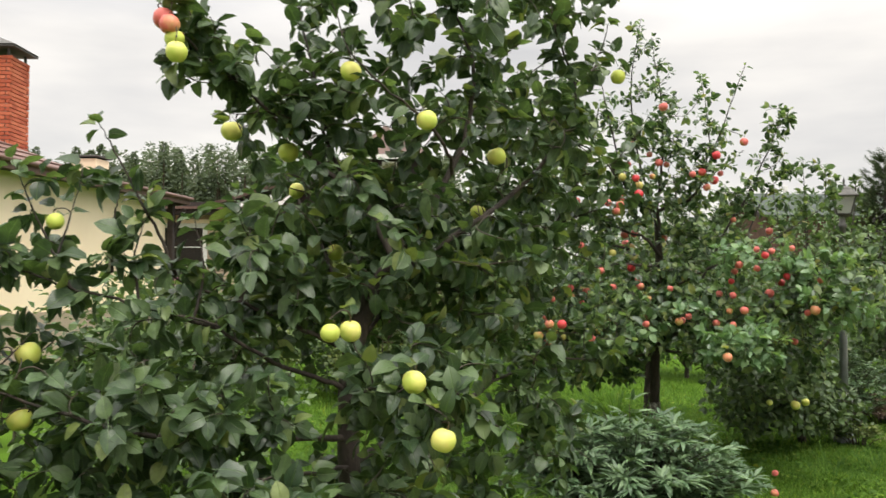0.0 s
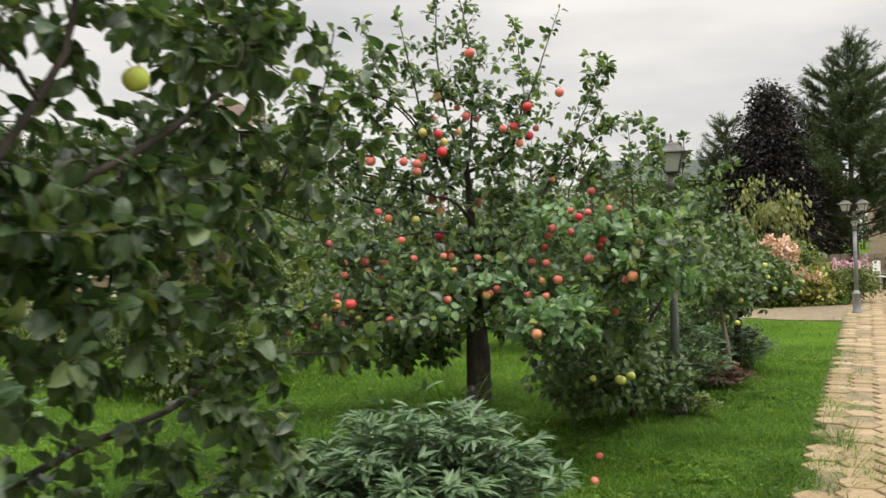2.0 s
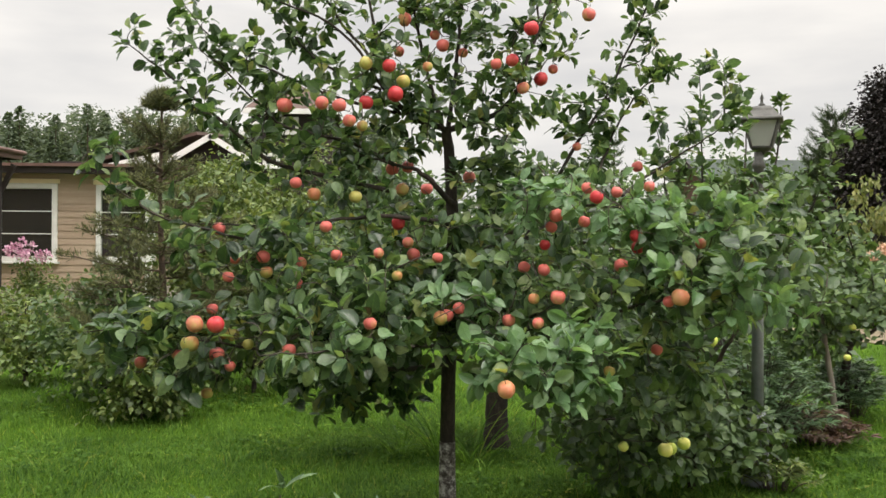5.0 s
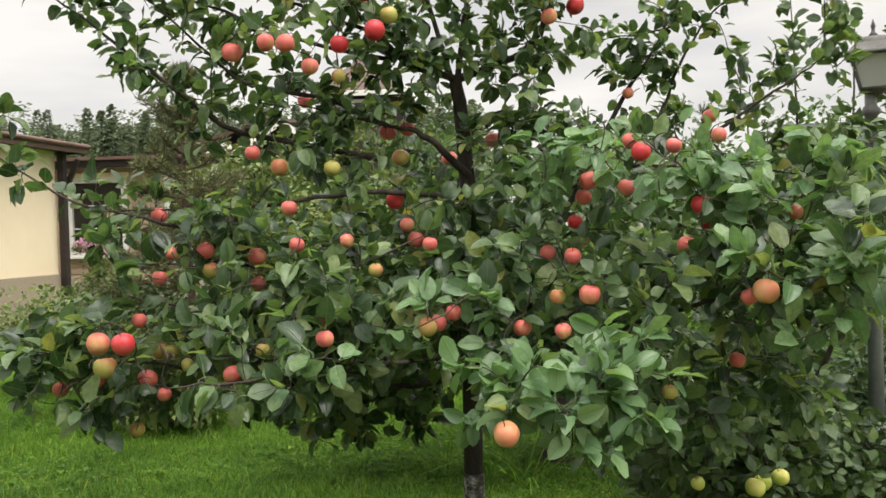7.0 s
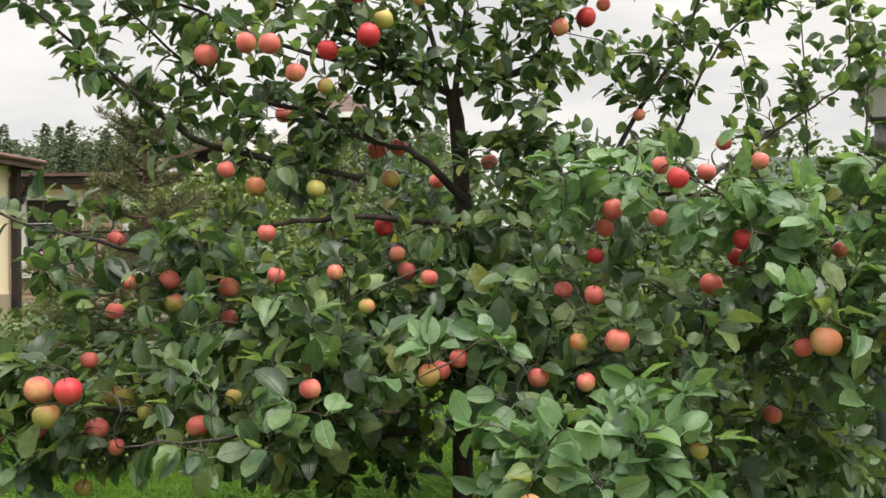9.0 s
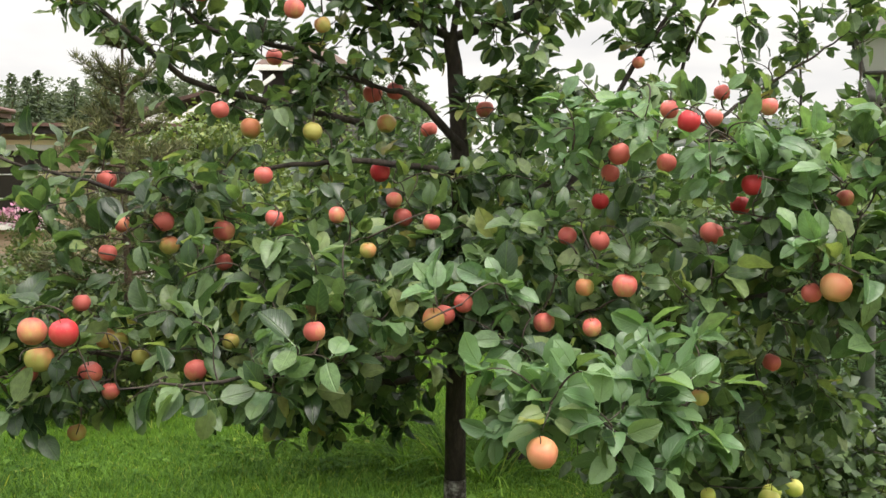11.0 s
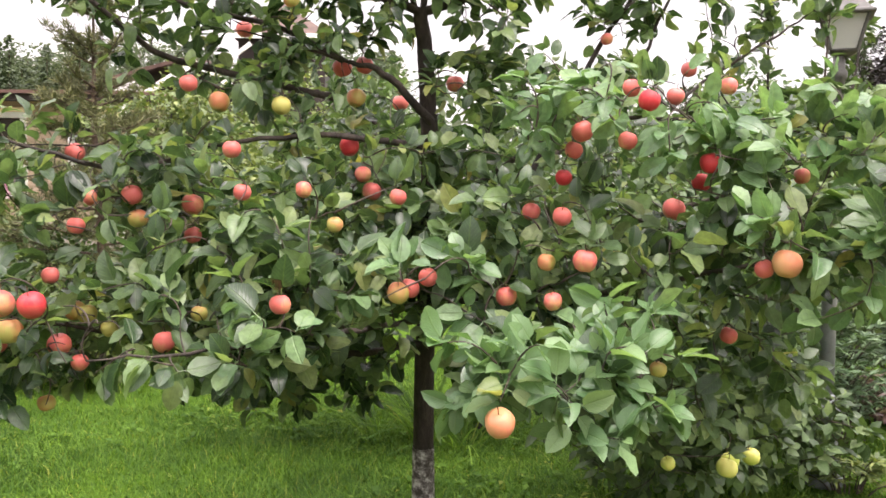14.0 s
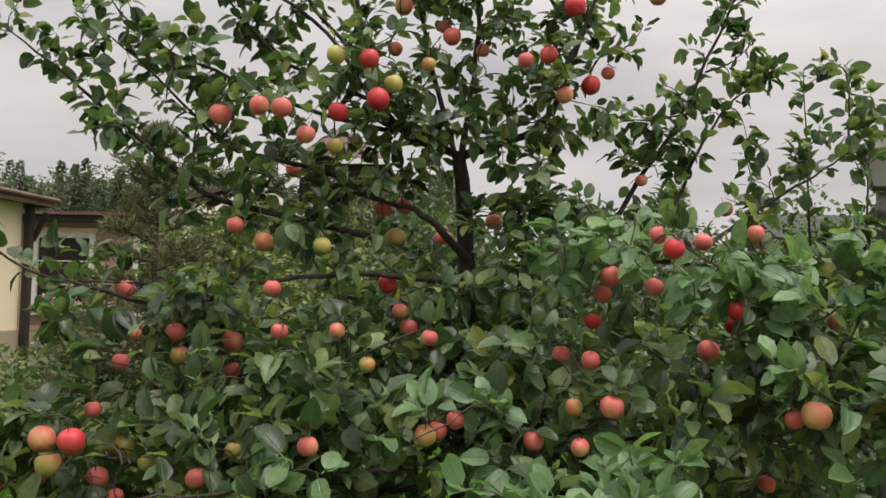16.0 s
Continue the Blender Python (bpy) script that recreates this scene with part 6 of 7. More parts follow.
stake = thing("stake", (5.8, 10.75, 0), "weathered grey wooden stake propping the leaning apple tree", "stake")
v_, f_ = tubes([(np.array([(-0.02, -0.05, -0.05), (-0.09, -0.08, 0.4), (-0.17, -0.1, 0.8), (-0.22, -0.12, 1.05)]), np.array([0.028, 0.026, 0.026, 0.024]))], 9)
part("pole", mesh_np("pole", v_, f_), STAKE_WOOD, stake)
prop = thing("stake", (3.72, 10.4, 0), "pale bare wooden stake leaning into the shaded apple tree", "stake")
v_, f_ = tubes([(np.array([(0, 0, -0.05), (-0.17, 0.02, 0.6), (-0.36, 0.05, 1.28), (-0.5, 0.07, 1.75)]), np.array([0.024, 0.023, 0.022, 0.02]))], 9)
part("pole", mesh_np("pole", v_, f_), PALE_WOOD, prop)

ON_RED = "on the red-fruited tree"
for rows_, key_ in RED_TREE_SETS:
    apples(rows_, key_, ON_RED, "apples on the red-fruited tree")
apples(NEAR_GREEN_A, "green", "on the dark-leaved tree", "apples on the green-fruited tree")
apples(NEAR_BLUSH_A, "blush", "on the dark-leaved tree", "apples on the green-fruited tree")
apples(LOW_GREEN_A, "green", "low beside the lamp post", "apples on the low tree")
apples(FAR_GREEN, "green", "on the propped tree", "apples on the propped tree")
apples([(2.87, 7.22, 0.045, 0.06), (2.6, 6.55, 0.045, 0.06), (1.55, 8.0, 0.045, 0.06), (2.35, 7.3, 0.045, 0.055), (2.25, 7.45, 0.045, 0.055), (1.0, 6.3, 0.045, 0.06)], "blush", "lying fallen in the grass", "fallen apples", True)

# ---- shrubs and far trees ----
def garden_pine(base, label):
    """A small clipped pine: bare upper stem, tufted cup on top, airy branches lower down."""
    root = thing("pine_tree", base, label, "pine tree")
    v, f = tubes([(np.array([(0, 0, -0.03), (0.03, 0.0, 1.0), (-0.02, 0.02, 2.0), (0, 0, 2.98)]), np.array([0.045, 0.036, 0.024, 0.01]))], 9)
    part("trunk", mesh_np("trunk", v, f), PINE_BARK, root)
    arms, P, D = [], [], []
    # the domed head, two tiers of level arms below it, then long airy branches
    plan = [(2.95, 0.03 + 0.008 * i, 0.17 - 0.006 * i) for i in range(18)] + [(2.7, 0.36, 0.16)] + [(2.68 - 0.02 * i, 0.2 + 0.025 * (i % 4), 0.17) for i in range(8)] + [(2.4 - 0.025 * i, 0.3 + 0.03 * (i % 3), 0.14) for i in range(8)]
    plan += [(2.2 - 0.075 * i, 0.45 + 0.025 * i, 0.2) for i in range(20)]
    for k, (h, reach, rise) in enumerate(plan):
        a = 3.2 if k == 18 else k * 2.4 + rng.uniform(-0.3, 0.3)
        reach *= rng.uniform(0.9, 1.3) if k > 34 else 1.0
        u = np.linspace(0, 1, 7)[:, None]
        out = np.array([math.cos(a), math.sin(a), 0.0])
        path = np.array([0, 0, h]) + out * u * reach + np.array([0, 0, 1.0]) * rise * (0.35 * u + 0.65 * u ** 2) * (1 if k < 35 else reach)
        arms.append((path, np.linspace(0.012, 0.004, 7)))
        ends = [(path, 6 if k < 35 else 5)]
        if k >= 35:
            for q in rng.uniform(0.25, 0.95, 10):
                c = path[int(q * 6)]
                side = unit(out * 0.6 + np.cross(out, (0, 0, 1)) * rng.choice([-1, 1]) * 0.8 + np.array([0, 0, rng.uniform(-0.1, 0.6)]))
                sub_path = c + u * side * reach * rng.uniform(0.2, 0.45)
                arms.append((sub_path, np.linspace(0.006, 0.003, 7)))
                ends.append((sub_path, 4))
        for line, n in ends:
            for q in np.linspace(0.55 if k < 18 else 0.3, 1.0, n):
                c = np.array([np.interp(q, u[:, 0], line[:, j]) for j in range(3)])
                m = 17 if k > 34 else 30 if k > 17 else 40
                P.append(np.repeat(c[None], m, 0) + rng.normal(0, 0.012, (m, 3)))
                D.append(unit(unit(line[-1] - line[0]) * 0.5 + np.array([0, 0, 0.5]) + rng.normal(0, 0.6, (m, 3))))
    v, f = tubes(arms, 5)
    tagged(part("branches", mesh_np("branches", v, f), PINE_BARK, root), kind="stuff")
    P, D = np.concatenate(P), np.concatenate(D)
    thin = [(NEEDLE_LEAVES[0][0] * np.array([1.15, 1, 1]), NEEDLE_LEAVES[0][1], NEEDLE_LEAVES[0][2])]
    tagged(part("needles", foliage("needles", thin, P, D, unit(rng.normal(size=P.shape)), 0.08 * rng.uniform(0.7, 1.3, len(P)), False), NEEDLE_OLIVE, root), kind="stuff")
    return root


def peony(base, label, radius, height, stems, mat=LEAF_PEONY, leaf=0.1, name="peony_bush", category="bush"):
    """A mound of arching stems with narrow leaflets in fans."""
    root = thing(name, base, label, category)
    lines, P, D, N = [], [], [], []
    for k in range(stems):
        a, out = rng.uniform(0, 2 * np.pi), radius * math.sqrt(rng.random()) * 0.95
        h = height * (1 - 0.55 * (out / radius) ** 2) * rng.uniform(0.75, 1.08)
        tip = np.array([out * math.cos(a), out * math.sin(a), h])
        p0 = np.array([tip[0] * 0.35, tip[1] * 0.35, 0.0])
        mid = np.array([tip[0] * 0.5, tip[1] * 0.5, h * 0.8])
        u = np.linspace(0, 1, 7)[:, None]
        path = (1 - u) ** 2 * p0 + 2 * u * (1 - u) * mid + u ** 2 * tip
        lines.append((path, np.linspace(0.005, 0.0025, 7)))
        for s in np.append(rng.uniform(0.25, 1.0, 6), 1.0):
            c = np.array([np.interp(s, u[:, 0], path[:, j]) for j in range(3)])
            b = rng.uniform(0, 2 * np.pi)
            axis = unit(np.array([math.cos(b), math.sin(b), 0.25]) + np.array([math.cos(a), math.sin(a), 0]) * 0.7)
            sidew = unit(np.cross(axis, (0, 0, 1)))
            m = 6
            fan = np.linspace(-1.0, 1.0, m)[:, None] + rng.normal(0, 0.15, (m, 1))
            d = unit(axis * np.cos(fan) + sidew * np.sin(fan) + np.array([0, 0, 1.0]) * rng.uniform(0.0, 0.5))
            P.append(c + axis * leaf * 0.4 + d * leaf * 0.12)
            D.append(d)
            N.append(unit(np.array([0, 0, 1.0]) + rng.normal(0, 0.3, (m, 3))))
    v, f = tubes(lines, 5)
    tagged(part("stems", mesh_np("stems", v, f), TWIG, root), kind="stuff")
    P, D, N = np.concatenate(P), np.concatenate(D), np.concatenate(N)
    tagged(part("leaves", foliage("leaves", PEONY_LEAVES, P, D, N, leaf * rng.uniform(0.75, 1.25, len(P))), mat, root), kind="stuff")
    return root


peony((1.34, 5.72, 0), "peony bush with fans of narrow grey-green leaves on the lawn", 0.8, 0.76, 175, leaf=0.1)
peony((4.55, 9.6, 0), "clump of narrow-leaved peony behind the lamp post", 0.6, 0.85, 110, leaf=0.08)
peony((4.3, 8.7, 0), "weeds crowding the foot of the lamp post", 0.3, 0.2, 18, LEAF_SHRUB, 0.06, "weeds", "weeds")
peony((5.2, 10.0, 0), "rust-red low plants behind the lamp post", 0.45, 0.3, 45, LEAF_RUST, 0.07, "border_plants", "plants")
peony((6.2, 11.3, 0), "narrow-leaved clump under the propped tree", 0.5, 0.55, 70, leaf=0.08)


def heads(root, places, mat, size, per, name):
    """Flower heads, each a small mound of petals."""
    for q in places:
        d = unit(rng.normal(size=(per, 3)) + np.array([0, 0, 0.4]))
        P = d * size * np.array([0.6, 0.6, 0.9]) * rng.uniform(0.5, 1.0, (per, 1))
        ob = part(name, foliage(name, SPRAY_LEAVES, P, unit(d + rng.normal(0, 0.5, d.shape)), d, np.full(per, size * 0.55)), mat, root)
        ob.location = q


hyd = broadleaf("hydrangea", (12.0, 21.0, 0), "hydrangea shrub with cream and pink flower cones", "shrub", 1.6, (1.05, 0.8), LEAF_SHRUB, 60, 60, 0.119, 0.03, 0.1)
heads(hyd, [(rng.normal(0.1, 0.26), -0.7 + rng.normal(0, 0.14), rng.normal(1.38, 0.14)) for _ in range(15)], PETAL_CREAM, 0.19, 70, "flower_head")
heads(hyd, [(0.55 + rng.normal(0, 0.2), -0.9, rng.normal(0.76, 0.06)) for _ in range(6)], PETAL_CREAM, 0.15, 60, "flower_head")
broadleaf("shrub", (13.1, 20.6, 0), "yellowing low shrub beside the hydrangea", "shrub", 0.9, (0.75, 0.6), LEAF_YELLOW, 45, 60, 0.1, 0.03, 0.05)
broadleaf("shrub", (13.5, 23.0, 0), "rounded green shrub behind the hydrangea", "shrub", 1.75, (1.1, 1.1), LEAF_SHRUB, 60, 70, 0.11, 0.03, 0.05)
broadleaf("young_tree", (12.8, 21.9, 0), "young tree with hanging yellow-green leaves", "tree", 3.35, (1.0, 0.8), LEAF_HANG, 34, 26, 0.135, 0.03, 0.45, fall=2.5)
broadleaf("maple_tree", (15.0, 25.5, 0), "dark purple-leaved maple before the pines", "maple tree", 6.4, (2.1, 2.0), LEAF_PURPLE, 420, 110, 0.09, 0.12, 0.08, taper=0.72)
conifer("pine_tree", (14.5, 27.4, 0), "dense dark green pine behind the maple", 5.5, 2.0, rows=18, dense=1.7, tuft=0.24)
conifer("pine_tree", (18.0, 26.0, 0), "tall pine with upswept grey-green shoots", 7.8, 3.1, rows=19, bare=0.2, dense=1.6, tuft=0.3)
conifer("pine_tree", (10.8, 38.0, 0), "small far pine over the apple trees", 6.0, 1.3, rows=12)
conifer("pine_tree", (13.4, 38.5, 0), "small far pine over the apple trees", 5.4, 1.3, rows=12)
garden_pine((-0.54, 11.7, 0), "small clipped pine with a flat tufted top and airy branches")
phl = broadleaf("phlox", (-6.05, 22.4, 0), "pink flowering phlox under the annex window", "flower bed", 1.35, (0.7, 0.4), LEAF_SHRUB, 40, 50, 0.07, 0.01, 0.1)
heads(phl, [(rng.uniform(-0.5, 0.5), -0.25 + rng.normal(0, 0.12), rng.normal(1.42, 0.09)) for _ in range(13)], PETAL_PINK, 0.12, 50, "flower_head")
broadleaf("tree", (-0.9, 25.0, 0), "leafy garden tree before the dark house", "tree", 4.3, (1.6, 1.2), LEAF_SHRUB, 110, 70, 0.11, 0.06, 0.1)
broadleaf("tree", (1.6, 24.5, 0), "leafy garden tree beyond the orchard", "tree", 3.9, (1.5, 1.2), LEAF_FAR, 110, 70, 0.11, 0.06, 0.1)
broadleaf("tree", (-2.6, 24.6, 0), "leafy garden tree before the dark house", "tree", 3.6, (1.1, 1.0), LEAF_SHRUB, 80, 70, 0.11, 0.06, 0.1)
broadleaf("bush", (-1.1, 12.2, 0), "low rounded apple bush on the lawn", "bush", 1.3, (0.85, 0.6), LEAF_FAR, 60, 70, 0.065, 0.03, 0.05)
broadleaf("bush", (-0.6, 11.3, 0), "low spreading bush at the foot of the clipped pine", "bush", 1.0, (0.65, 0.25), LEAF_SHRUB, 60, 60, 0.06, 0.02, 0.03)
broadleaf("bush", (0.2, 12.8, 0), "low leafy bush on the lawn", "bush", 2.1, (0.95, 0.7), LEAF_SHRUB, 60, 70, 0.065, 0.03, 0.05)
broadleaf("bush", (-0.4, 13.6, 0), "tall airy olive bush between lawn and annex", "bush", 2.75, (0.95, 0.6), LEAF_SHRUB, 150, 60, 0.06, 0.03, 0.2)
broadleaf("bush", (-2.6, 13.6, 0), "low leafy bush by the cream house", "bush", 1.1, (0.8, 0.6), LEAF_SHRUB, 50, 70, 0.065, 0.03, 0.05)
broadleaf("bush", (1.2, 15.5, 0), "leafy bush behind the orchard", "bush", 2.3, (1.2, 0.9), LEAF_FAR, 80, 70, 0.08, 0.04, 0.05)
broadleaf("bush", (4.3, 14.5, 0), "leafy bush behind the orchard", "bush", 2.7, (1.3, 0.9), LEAF_FAR, 90, 70, 0.08, 0.04, 0.05)
broadleaf("bush", (7.0, 16.0, 0), "leafy bush behind the orchard", "bush", 3.3, (1.5, 0.9), LEAF_FAR, 80, 70, 0.08, 0.04, 0.05)
broadleaf("bush", (-2.0, 6.5, 0), "leafy currant bush beside the green-fruited tree", "bush", 1.7, (0.9, 0.8), LEAF_FAR, 80, 70, 0.07, 0.03, 0.05)


# bushes added to fill the dark under the pine crowns
broadleaf("hedge", (15.6, 28.6, 0), "hedge filling the dark under the pines, shade painted into its leaves", "hedge", 3.2, (1.6, 0.8), LEAF_SHADED, 90, 70, 0.119, 0.05, 0.03)
broadleaf("hedge", (18.6, 28.9, 0), "hedge filling the dark under the pines, shade painted into its leaves", "hedge", 3.0, (1.5, 0.8), LEAF_SHADED, 90, 70, 0.119, 0.05, 0.03)
phl2 = broadleaf("phlox", (14.1, 20.6, 0), "pink flowering phlox beyond the path's turn", "flower bed", 1.0, (0.7, 0.4), LEAF_SHRUB, 40, 50, 0.08, 0.01, 0.1)
heads(phl2, [(rng.uniform(-0.55, 0.6), -0.25 + rng.normal(0, 0.1), rng.normal(0.98, 0.08)) for _ in range(18)], PETAL_PINK, 0.09, 22, "flower_head")

terrace = thing("garden_wall", (17.6, 26.2, 0), "low grey block wall of the terrace", "wall")
part("core", box_bm(-2.6, 2.6, 0.02, 0.2, 0.0, 1.12), MORTAR, terrace)
block_me = bpy.data.meshes.new("block")
bb_ = box_bm(-0.19, 0.19, -0.05, 0.05, -0.088, 0.088, 0.01)
bb_.to_mesh(block_me)
bb_.free()
block_me.materials.append(STONE)
for row in range(6):
    for k in range(13):
        ob = new("block", block_me)
        ob.parent = terrace
        ob.matrix_basis = pose(-2.4 + k * 0.4 + (0.2 if row % 2 else 0.0), rng.normal(0, 0.006), 0.1 + row * 0.186)

chair = thing("garden_chair", (17.9, 24.5, 0), "white metal garden chair on the far lawn", "chair", rz=25)
part("seat", box_bm(-0.22, 0.22, -0.22, 0.22, 0.43, 0.46, 0.01), WHITE, chair)
part("backrest", box_bm(-0.22, 0.22, 0.2, 0.23, 0.6, 0.92, 0.01), WHITE, chair)
for sx in (-0.2, 0.2):
    for sy, top in ((-0.2, 0.44), (0.21, 0.92)):
        v_, f_ = tubes([(np.array([(sx, sy, 0.0), (sx, sy, top)]), np.array([0.016, 0.016]))], 8)
        part("leg", mesh_np("leg", v_, f_), WHITE, chair)

for x_, y_ in ((18.8, 25.0), (19.7, 25.4)):
    planter = thing("planter", (x_, y_, 0), "green planter box with a leafy plant before the wall", "planter", "planters")
    part("box", prism([(-0.4, -0.22), (0.4, -0.22), (0.4, 0.22), (-0.4, 0.22)], 0.0, 0.42), ROOF_GREY, planter)
    part("rim", box_bm(-0.44, 0.44, -0.26, 0.26, 0.42, 0.47, 0.01), ROOF_GREY, planter)
    P_ = in_lobe(260, (0, 0, 0.75), (0.4, 0.25, 0.32))
    tagged(part("plant", foliage("plant", FOLD_LEAVES, P_, unit(rng.normal(size=P_.shape)), unit(np.array([0, 0, 1.0]) + rng.normal(0, 0.5, P_.shape)), np.full(260, 0.1)), LEAF_SHRUB, planter), kind="stuff")

pot = thing("flower_pot", (13.75, 18.35, 0), "terracotta flower pot on the paving", "pot")
part("bowl", lathe([(0.16, 0), (0.2, 0.12), (0.24, 0.3), (0.27, 0.31), (0.27, 0.36), (0.22, 0.36), (0.2, 0.3)], 18), ROOF_RED, pot)

def wood(name, x0, x1, y, height, count, label):
    """A far edge of woodland: many trunks and clumped crowns in one mesh each."""
    P, D, S, trunks = [], [], [], []
    for k in range(count):
        x, yy, h = rng.uniform(x0, x1), y + rng.uniform(0, 14), height * rng.uniform(0.85, 1.1)
        spruce = rng.random() < 0.6
        trunks.append((np.array([(x, yy, 0), (x, yy, h * 0.5), (x, yy, h * 0.9)]), np.array([0.16, 0.12, 0.04])))
        n = 800 if height > 13.1 else (300 if y > 0 else 160)
        low = 0.42 if n > 700 else 0.12
        z = h * (low + (1 - low) * rng.random(n))
        rr = (h * 0.21) * (np.clip((1 - z / h) * 1.5, 0, 1) ** 0.9 if spruce else np.sqrt(np.clip(1 - ((z / h - 0.55) / 0.5) ** 2, 0.02, 1)) * 1.1)
        a = rng.uniform(0, 2 * np.pi, n)
        lump = 0.75 + 0.25 * np.sin(a * 3 + z * 1.7 + k)
        q = np.sqrt(rng.random(n)) * rr * lump
        P.append(np.stack([x + q * np.cos(a), yy + q * np.sin(a), z], 1))
        D.append(unit(np.stack([np.cos(a), np.sin(a), rng.normal(0.1 if not spruce else -0.3, 0.5, n)], 1)))
        S.append(rng.uniform(0.2, 0.45, n) * (1.1 if n > 700 else 1.5))
    root = thing(name, (0, 0, 0), label, "wood", kind="stuff")
    P, D, S = np.concatenate(P), np.concatenate(D), np.concatenate(S)
    tagged(part("crowns", foliage("crowns", SPRAY_LEAVES, P, D, unit(np.array([0, 0, 1.0]) + rng.normal(0, 0.6, P.shape)), S), LEAF_WOOD_HAZE, root), kind="stuff")
    v, f = tubes(trunks, 5)
    tagged(part("trunks", mesh_np("trunks", v, f), PINE_BARK, root), kind="stuff")


wood("far_wood", -50, 3, 80, 13.2, 215, "edge of mixed woodland beyond the houses, haze painted in")
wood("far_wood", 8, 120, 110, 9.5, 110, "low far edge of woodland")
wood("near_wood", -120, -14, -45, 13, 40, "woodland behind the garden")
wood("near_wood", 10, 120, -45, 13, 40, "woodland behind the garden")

# ---- paving stones ----
def paver_bm(drop=0.0):
    a, b, c = 0.151, 0.0755, 0.131
    ring = [(a, 0), (b, c), (-b, c), (-a, 0), (-b, -c), (b, -c)]
    bm = bmesh.new()
    lo = [bm.verts.new((x, y, -0.03)) for x, y in ring]
    mi = [bm.verts.new((x, y, 0.006)) for x, y in ring]
    hi = [bm.verts.new((x * 0.94, y * 0.94, 0.014)) for x, y in ring]
    bm.faces.new(hi)
    for p, q in ((lo, mi), (mi, hi)):
        for i in range(6):
            bm.faces.new((p[i], p[(i + 1) % 6], q[(i + 1) % 6], q[i]))
    return bm


tmp_ = paver_bm()
paver_me = bpy.data.meshes.new("paver")
tmp_.to_mesh(paver_me)
tmp_.free()
paver_me.materials.append(PAVER)
pv = np.array([v.co[:] for v in paver_me.vertices])
pf4 = np.array([p.vertices[:] for p in paver_me.polygons if len(p.vertices) == 4])
turn_ = math.atan2(PATH_N[1], PATH_N[0])
made_, far_v, far_f, off_ = 0, [], [], 0
for j in range(-50, 93):
    for i in range(12):
        v_c = 0.16 + i * 0.243
        u_c = j * 0.281 + (0.1405 if i % 2 else 0.0)
        if v_c > PATH_W - 0.1:
            continue
        edge = noise.noise((u_c * 2.3, v_c * 5.0, 3.0))
        if v_c < 0.45 + 0.3 * edge and rng.random() < 0.26:
            continue
        x, y, _ = path_at(u_c, v_c)
        worn = max(0, 1 - v_c / 0.7)
        sink = -0.012 * worn + rng.normal(0, 0.0016 + 0.004 * worn)
        rot = turn_ + rng.normal(0, 0.012 + 0.05 * worn)
        if 0.3 < u_c < 6.5 and v_c < 2.6 and made_ < 300:
            ob = new("paver", paver_me)
            ob.parent = path_bed
            ob.matrix_basis = Matrix.Translation((x, y, 0.012 + sink)) @ Matrix.Rotation(rot, 4, "Z")
            made_ += 1
        else:
            c, s = math.cos(rot), math.sin(rot)
            w = pv @ np.array([[c, s, 0], [-s, c, 0], [0, 0, 1]]) + np.array([x, y, 0.012 + sink])
            far_v.append(w)
            far_f.append(pf4 + off_)
            off_ += len(pv)
far_v, far_f = np.concatenate(far_v), np.concatenate(far_f)
caps = (np.arange(0, off_, 18)[:, None] + 12)
caps = np.concatenate([caps + np.array([[0, 1, 2, 3]]), caps + np.array([[0, 3, 4, 5]])])
tagged(part("pavers", mesh_np("pavers", far_v, np.concatenate([far_f, caps]), smooth=False), PAVER, path_bed), kind="stuff")

# ---- grass ----
def blades(name, n, xr, yr, length, width, label, bare=None):
    x, y = rng.uniform(*xr, n), rng.uniform(*yr, n)
    keep = ~on_path(x, y)
    d = np.stack([x - PATH_A[0], y - PATH_A[1]], -1)
    across, along = d @ PATH_N, d @ PATH_T
    clump = np.sin(along * 9.0 + 2 * np.sin(along * 2.3)) * np.sin(across * 11.0 + along) + 0.5 * np.sin(along * 3.1)
    fringe = (across > 0) & (across < 0.6) & (rng.random(n) < 0.5 * np.clip(1 - across / 0.75, 0, 1)) & (clump > across * 1.5 - 0.8)
    keep |= fringe
    keep &= ~((x < -4.3) & (y < 18.2))
    x, y = x[keep], y[keep]
    n = len(x)
    z = -0.015 + 0.012 * np.sin(x * 1.7) * np.sin(y * 1.3)
    pat = 0.75 + 0.35 * np.sin(x * 2.1 + 1.3 * np.sin(y * 1.7)) * np.sin(y * 2.6 + x)
    ln = length * rng.uniform(0.45, 1.25, n) * pat * np.where(rng.random(n) < 0.03, 2.0, 1.0)
    a = rng.uniform(0, 2 * np.pi, n)
    lean = rng.uniform(0.3, 1.9, n) * ln
    dx, dy = np.cos(a) * lean, np.sin(a) * lean
    px, py = -np.sin(a) * width / 2, np.cos(a) * width / 2
    V = np.empty((n, 5, 3))
    for k, (h, o, w) in enumerate(((0, 0, -1), (0, 0, 1), (0.62, 0.35, 0.85), (0.62, 0.35, -0.85), (0.93, 1.0, 0))):
        V[:, k, 0] = x + dx * o + px * w
        V[:, k, 1] = y + dy * o + py * w
        V[:, k, 2] = z + ln * h
    F = np.array([[0, 1, 2], [0, 2, 3], [3, 2, 4]])[None] + (np.arange(n) * 5)[:, None, None]
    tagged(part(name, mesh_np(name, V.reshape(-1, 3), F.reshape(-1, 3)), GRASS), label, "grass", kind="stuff")


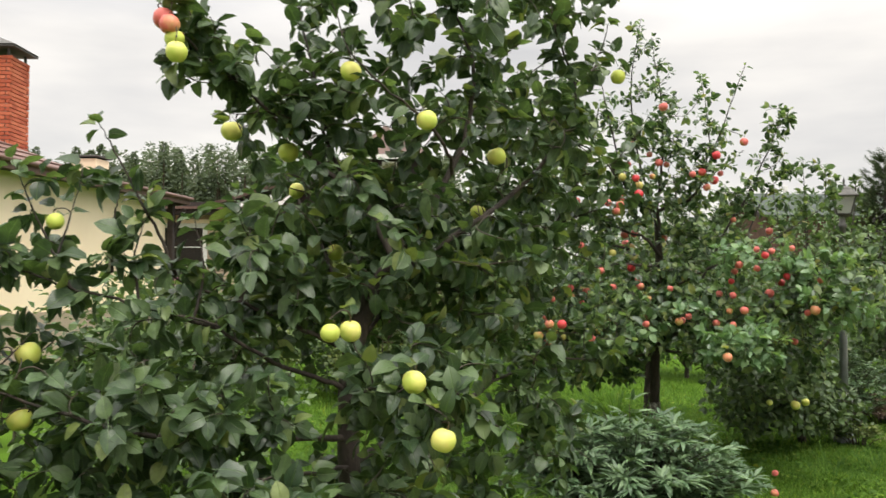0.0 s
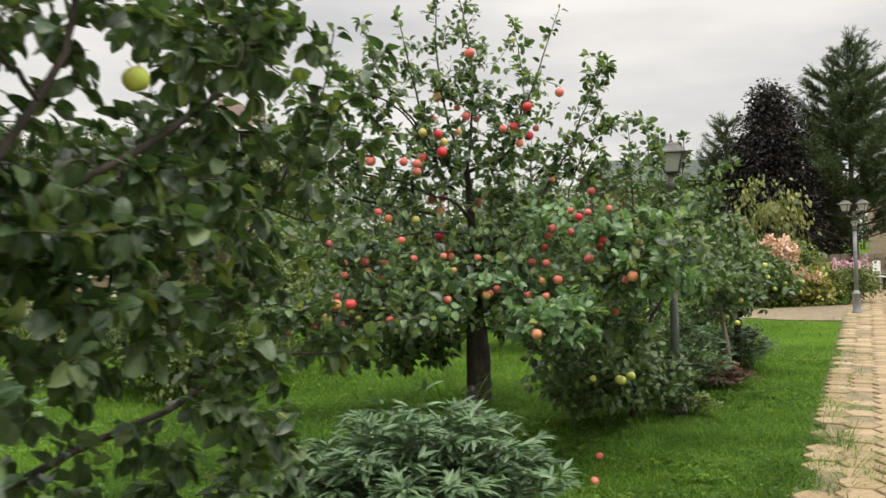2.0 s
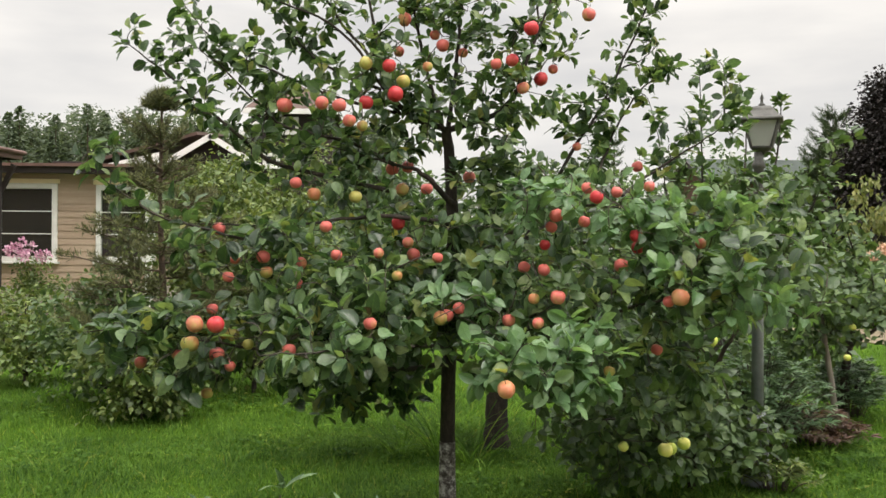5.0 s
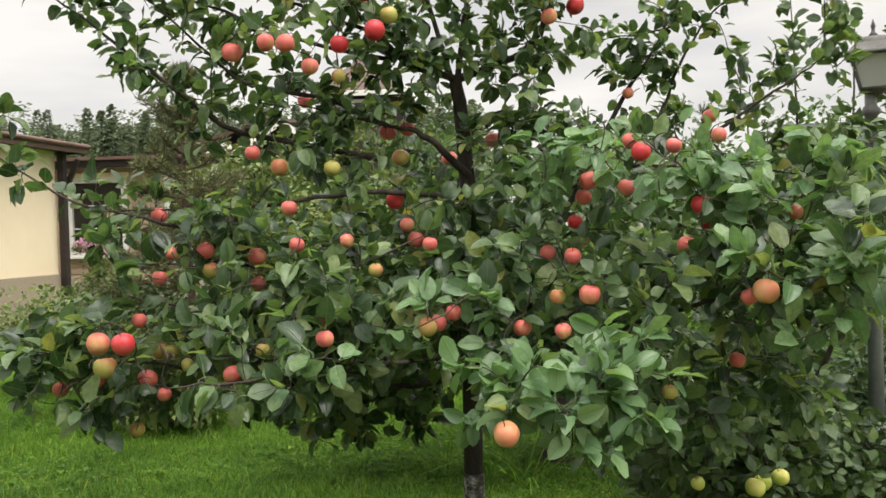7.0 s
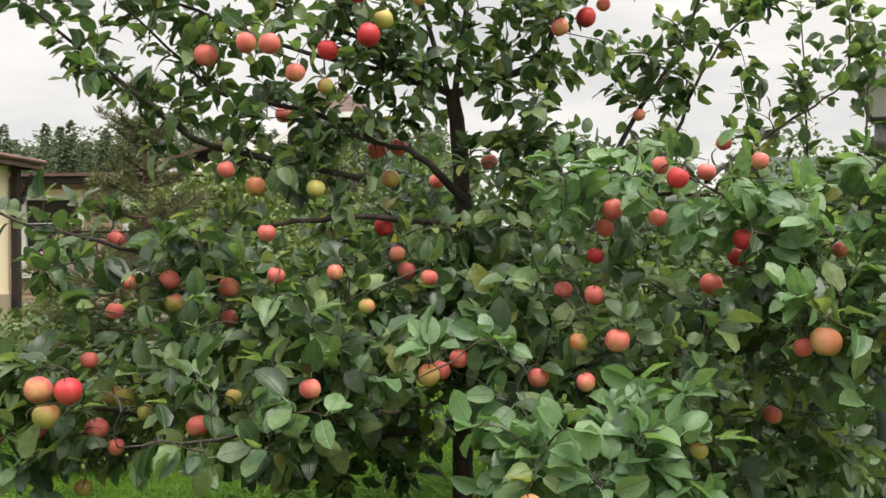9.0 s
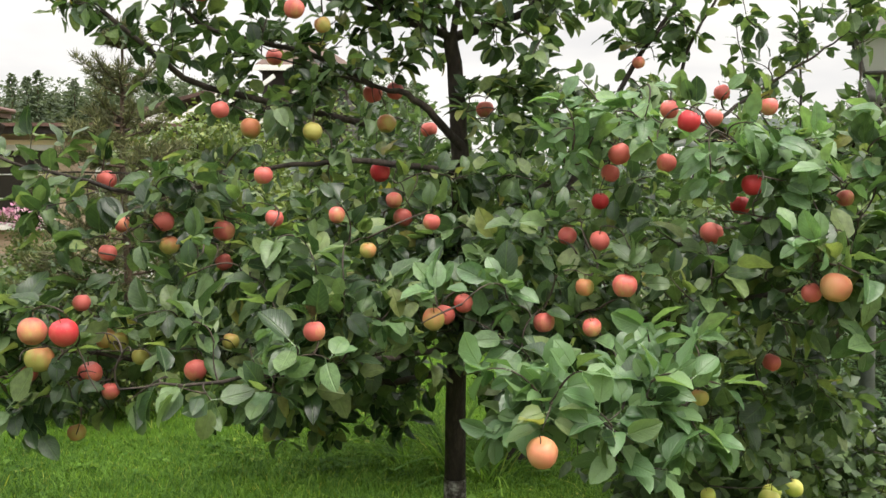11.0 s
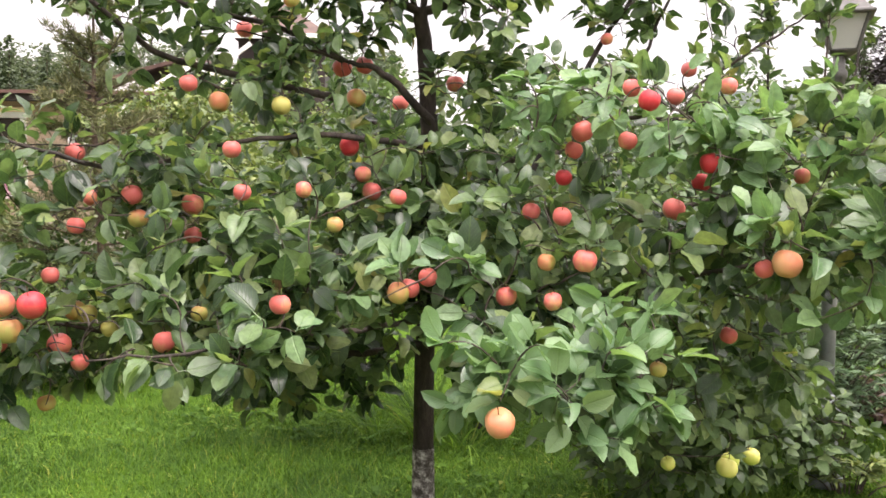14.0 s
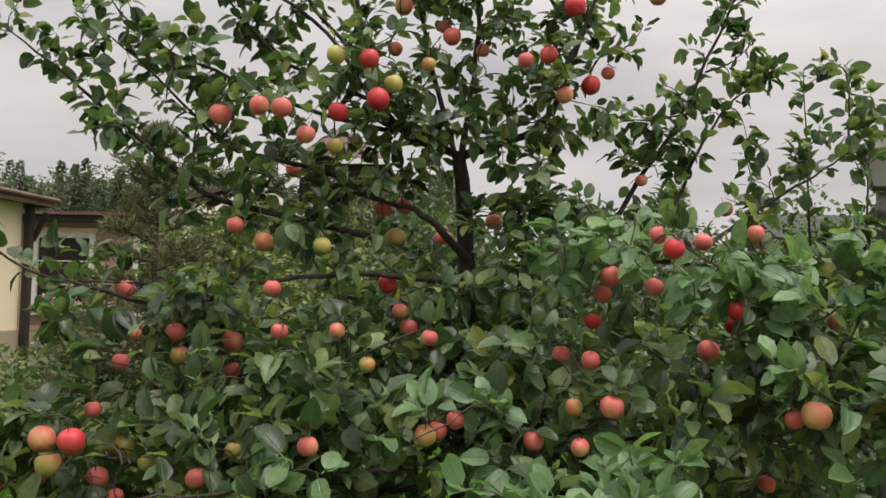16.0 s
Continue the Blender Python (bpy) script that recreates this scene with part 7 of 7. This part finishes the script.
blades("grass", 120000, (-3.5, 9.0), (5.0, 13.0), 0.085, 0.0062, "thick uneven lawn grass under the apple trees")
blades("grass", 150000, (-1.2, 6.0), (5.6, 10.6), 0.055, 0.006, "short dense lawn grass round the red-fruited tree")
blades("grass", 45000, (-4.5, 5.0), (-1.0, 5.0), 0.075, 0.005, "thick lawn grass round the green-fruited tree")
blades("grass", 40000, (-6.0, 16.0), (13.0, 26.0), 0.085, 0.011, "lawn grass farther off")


def joint_moss(n, label):
    """Short grass and moss that has crept over the worn edge of the path."""
    u, v = rng.uniform(-1.0, 16.0, n), 0.85 * rng.random(n) ** 1.4
    clump = np.sin(u * 22.4 + 1.3 * np.sin(v * 9)) * np.sin(v * 25.8 + u) + 0.6 * np.sin(u * 5.1)
    ok = clump > v * 1.5 - 0.5
    u, v = u[ok], v[ok]
    n = len(u)
    p = PATH_A + u[:, None] * PATH_T + v[:, None] * PATH_N
    a = rng.uniform(0, 2 * np.pi, n)
    P = np.stack([p[:, 0], p[:, 1], np.full(n, 0.004)], 1)
    D = unit(np.stack([np.cos(a) * 0.8, np.sin(a) * 0.8, rng.uniform(0.1, 0.7, n)], 1))
    tagged(part("moss", foliage("moss", [leaf_shape(0.1, 0.2, 0.5, 0, 0, 2)], P, D, unit(np.array([0, 0, 1.0]) + rng.normal(0, 0.3, P.shape)), rng.uniform(0.018, 0.05, n) * (1.25 - v)), LEAF_SHRUB), label, "moss", kind="stuff")


joint_moss(17000, "olive moss and short grass in the joints of the worn path edge")


def lawn_weeds(n, xr, yr):
    """Small broad leaves of clover and plantain lying in the lawn."""
    x, y = rng.uniform(*xr, n), rng.uniform(*yr, n)
    ok = ~on_path(x, y) & (np.sin(x * 1.9 + 1.1 * y) + np.sin(2.7 * y - 0.8 * x) + rng.normal(0, 0.6, n) > 0.5)
    x, y = x[ok], y[ok]
    k = 6
    a = rng.uniform(0, 2 * np.pi, (len(x), k)).ravel()
    P = np.stack([np.repeat(x, k) + 0.012 * np.cos(a), np.repeat(y, k) + 0.012 * np.sin(a), rng.uniform(0.01, 0.045, len(a))], 1)
    D = unit(np.stack([np.cos(a), np.sin(a), rng.normal(0.35, 0.2, len(a))], 1))
    S = np.repeat(rng.uniform(0.025, 0.06, len(x)), k) * rng.uniform(0.7, 1.2, len(a))
    tagged(part("lawn_weeds", foliage("lawn_weeds", FOLD_LEAVES, P, D, unit(np.array([0, 0, 1.0]) + rng.normal(0, 0.25, P.shape)), S), GRASS), "clover and plantain leaves in the lawn", "weeds", kind="stuff")


lawn_weeds(7000, (-3.5, 8.0), (5.0, 12.5))


def tuft(base, label, n, length, mat):
    a = rng.uniform(0, 2 * np.pi, n)
    r = 0.12 * np.sqrt(rng.random(n))
    P = np.stack([r * np.cos(a), r * np.sin(a), np.zeros(n)], 1)
    D = unit(np.stack([np.cos(a) * 0.5, np.sin(a) * 0.5, np.full(n, 0.8)], 1) + rng.normal(0, 0.2, (n, 3)))
    N = unit(np.stack([-np.cos(a) * 0.5, -np.sin(a) * 0.5, np.full(n, 0.6)], 1))
    ob = part("long_grass", foliage("long_grass", [leaf_shape(0.011, 0.3, 0.55, 0, 0, 6)], P, D, N, length * rng.uniform(0.6, 1.2, n)), mat)
    ob.location = base
    tagged(ob, label, "grass", "long grass tufts", "stuff")


for x, y, ln in ((0.95, 5.3, 0.42), (2.1, 6.05, 0.28), (3.3, 7.2, 0.25), (3.9, 7.6, 0.25), (4.5, 8.3, 0.22), (2.1, 9.75, 0.55), (2.35, 9.6, 0.5), (1.8, 9.9, 0.45), (1.15, 7.6, 0.2), (0.7, 7.2, 0.2), (4.55, 6.6, 0.2), (4.75, 7.0, 0.24), (4.9, 7.3, 0.2), (5.25, 8.0, 0.2), (4.2, 6.2, 0.2)):
    tuft((x, y, -0.01), "tuft of long pale grass blades", 45, ln, GRASS)
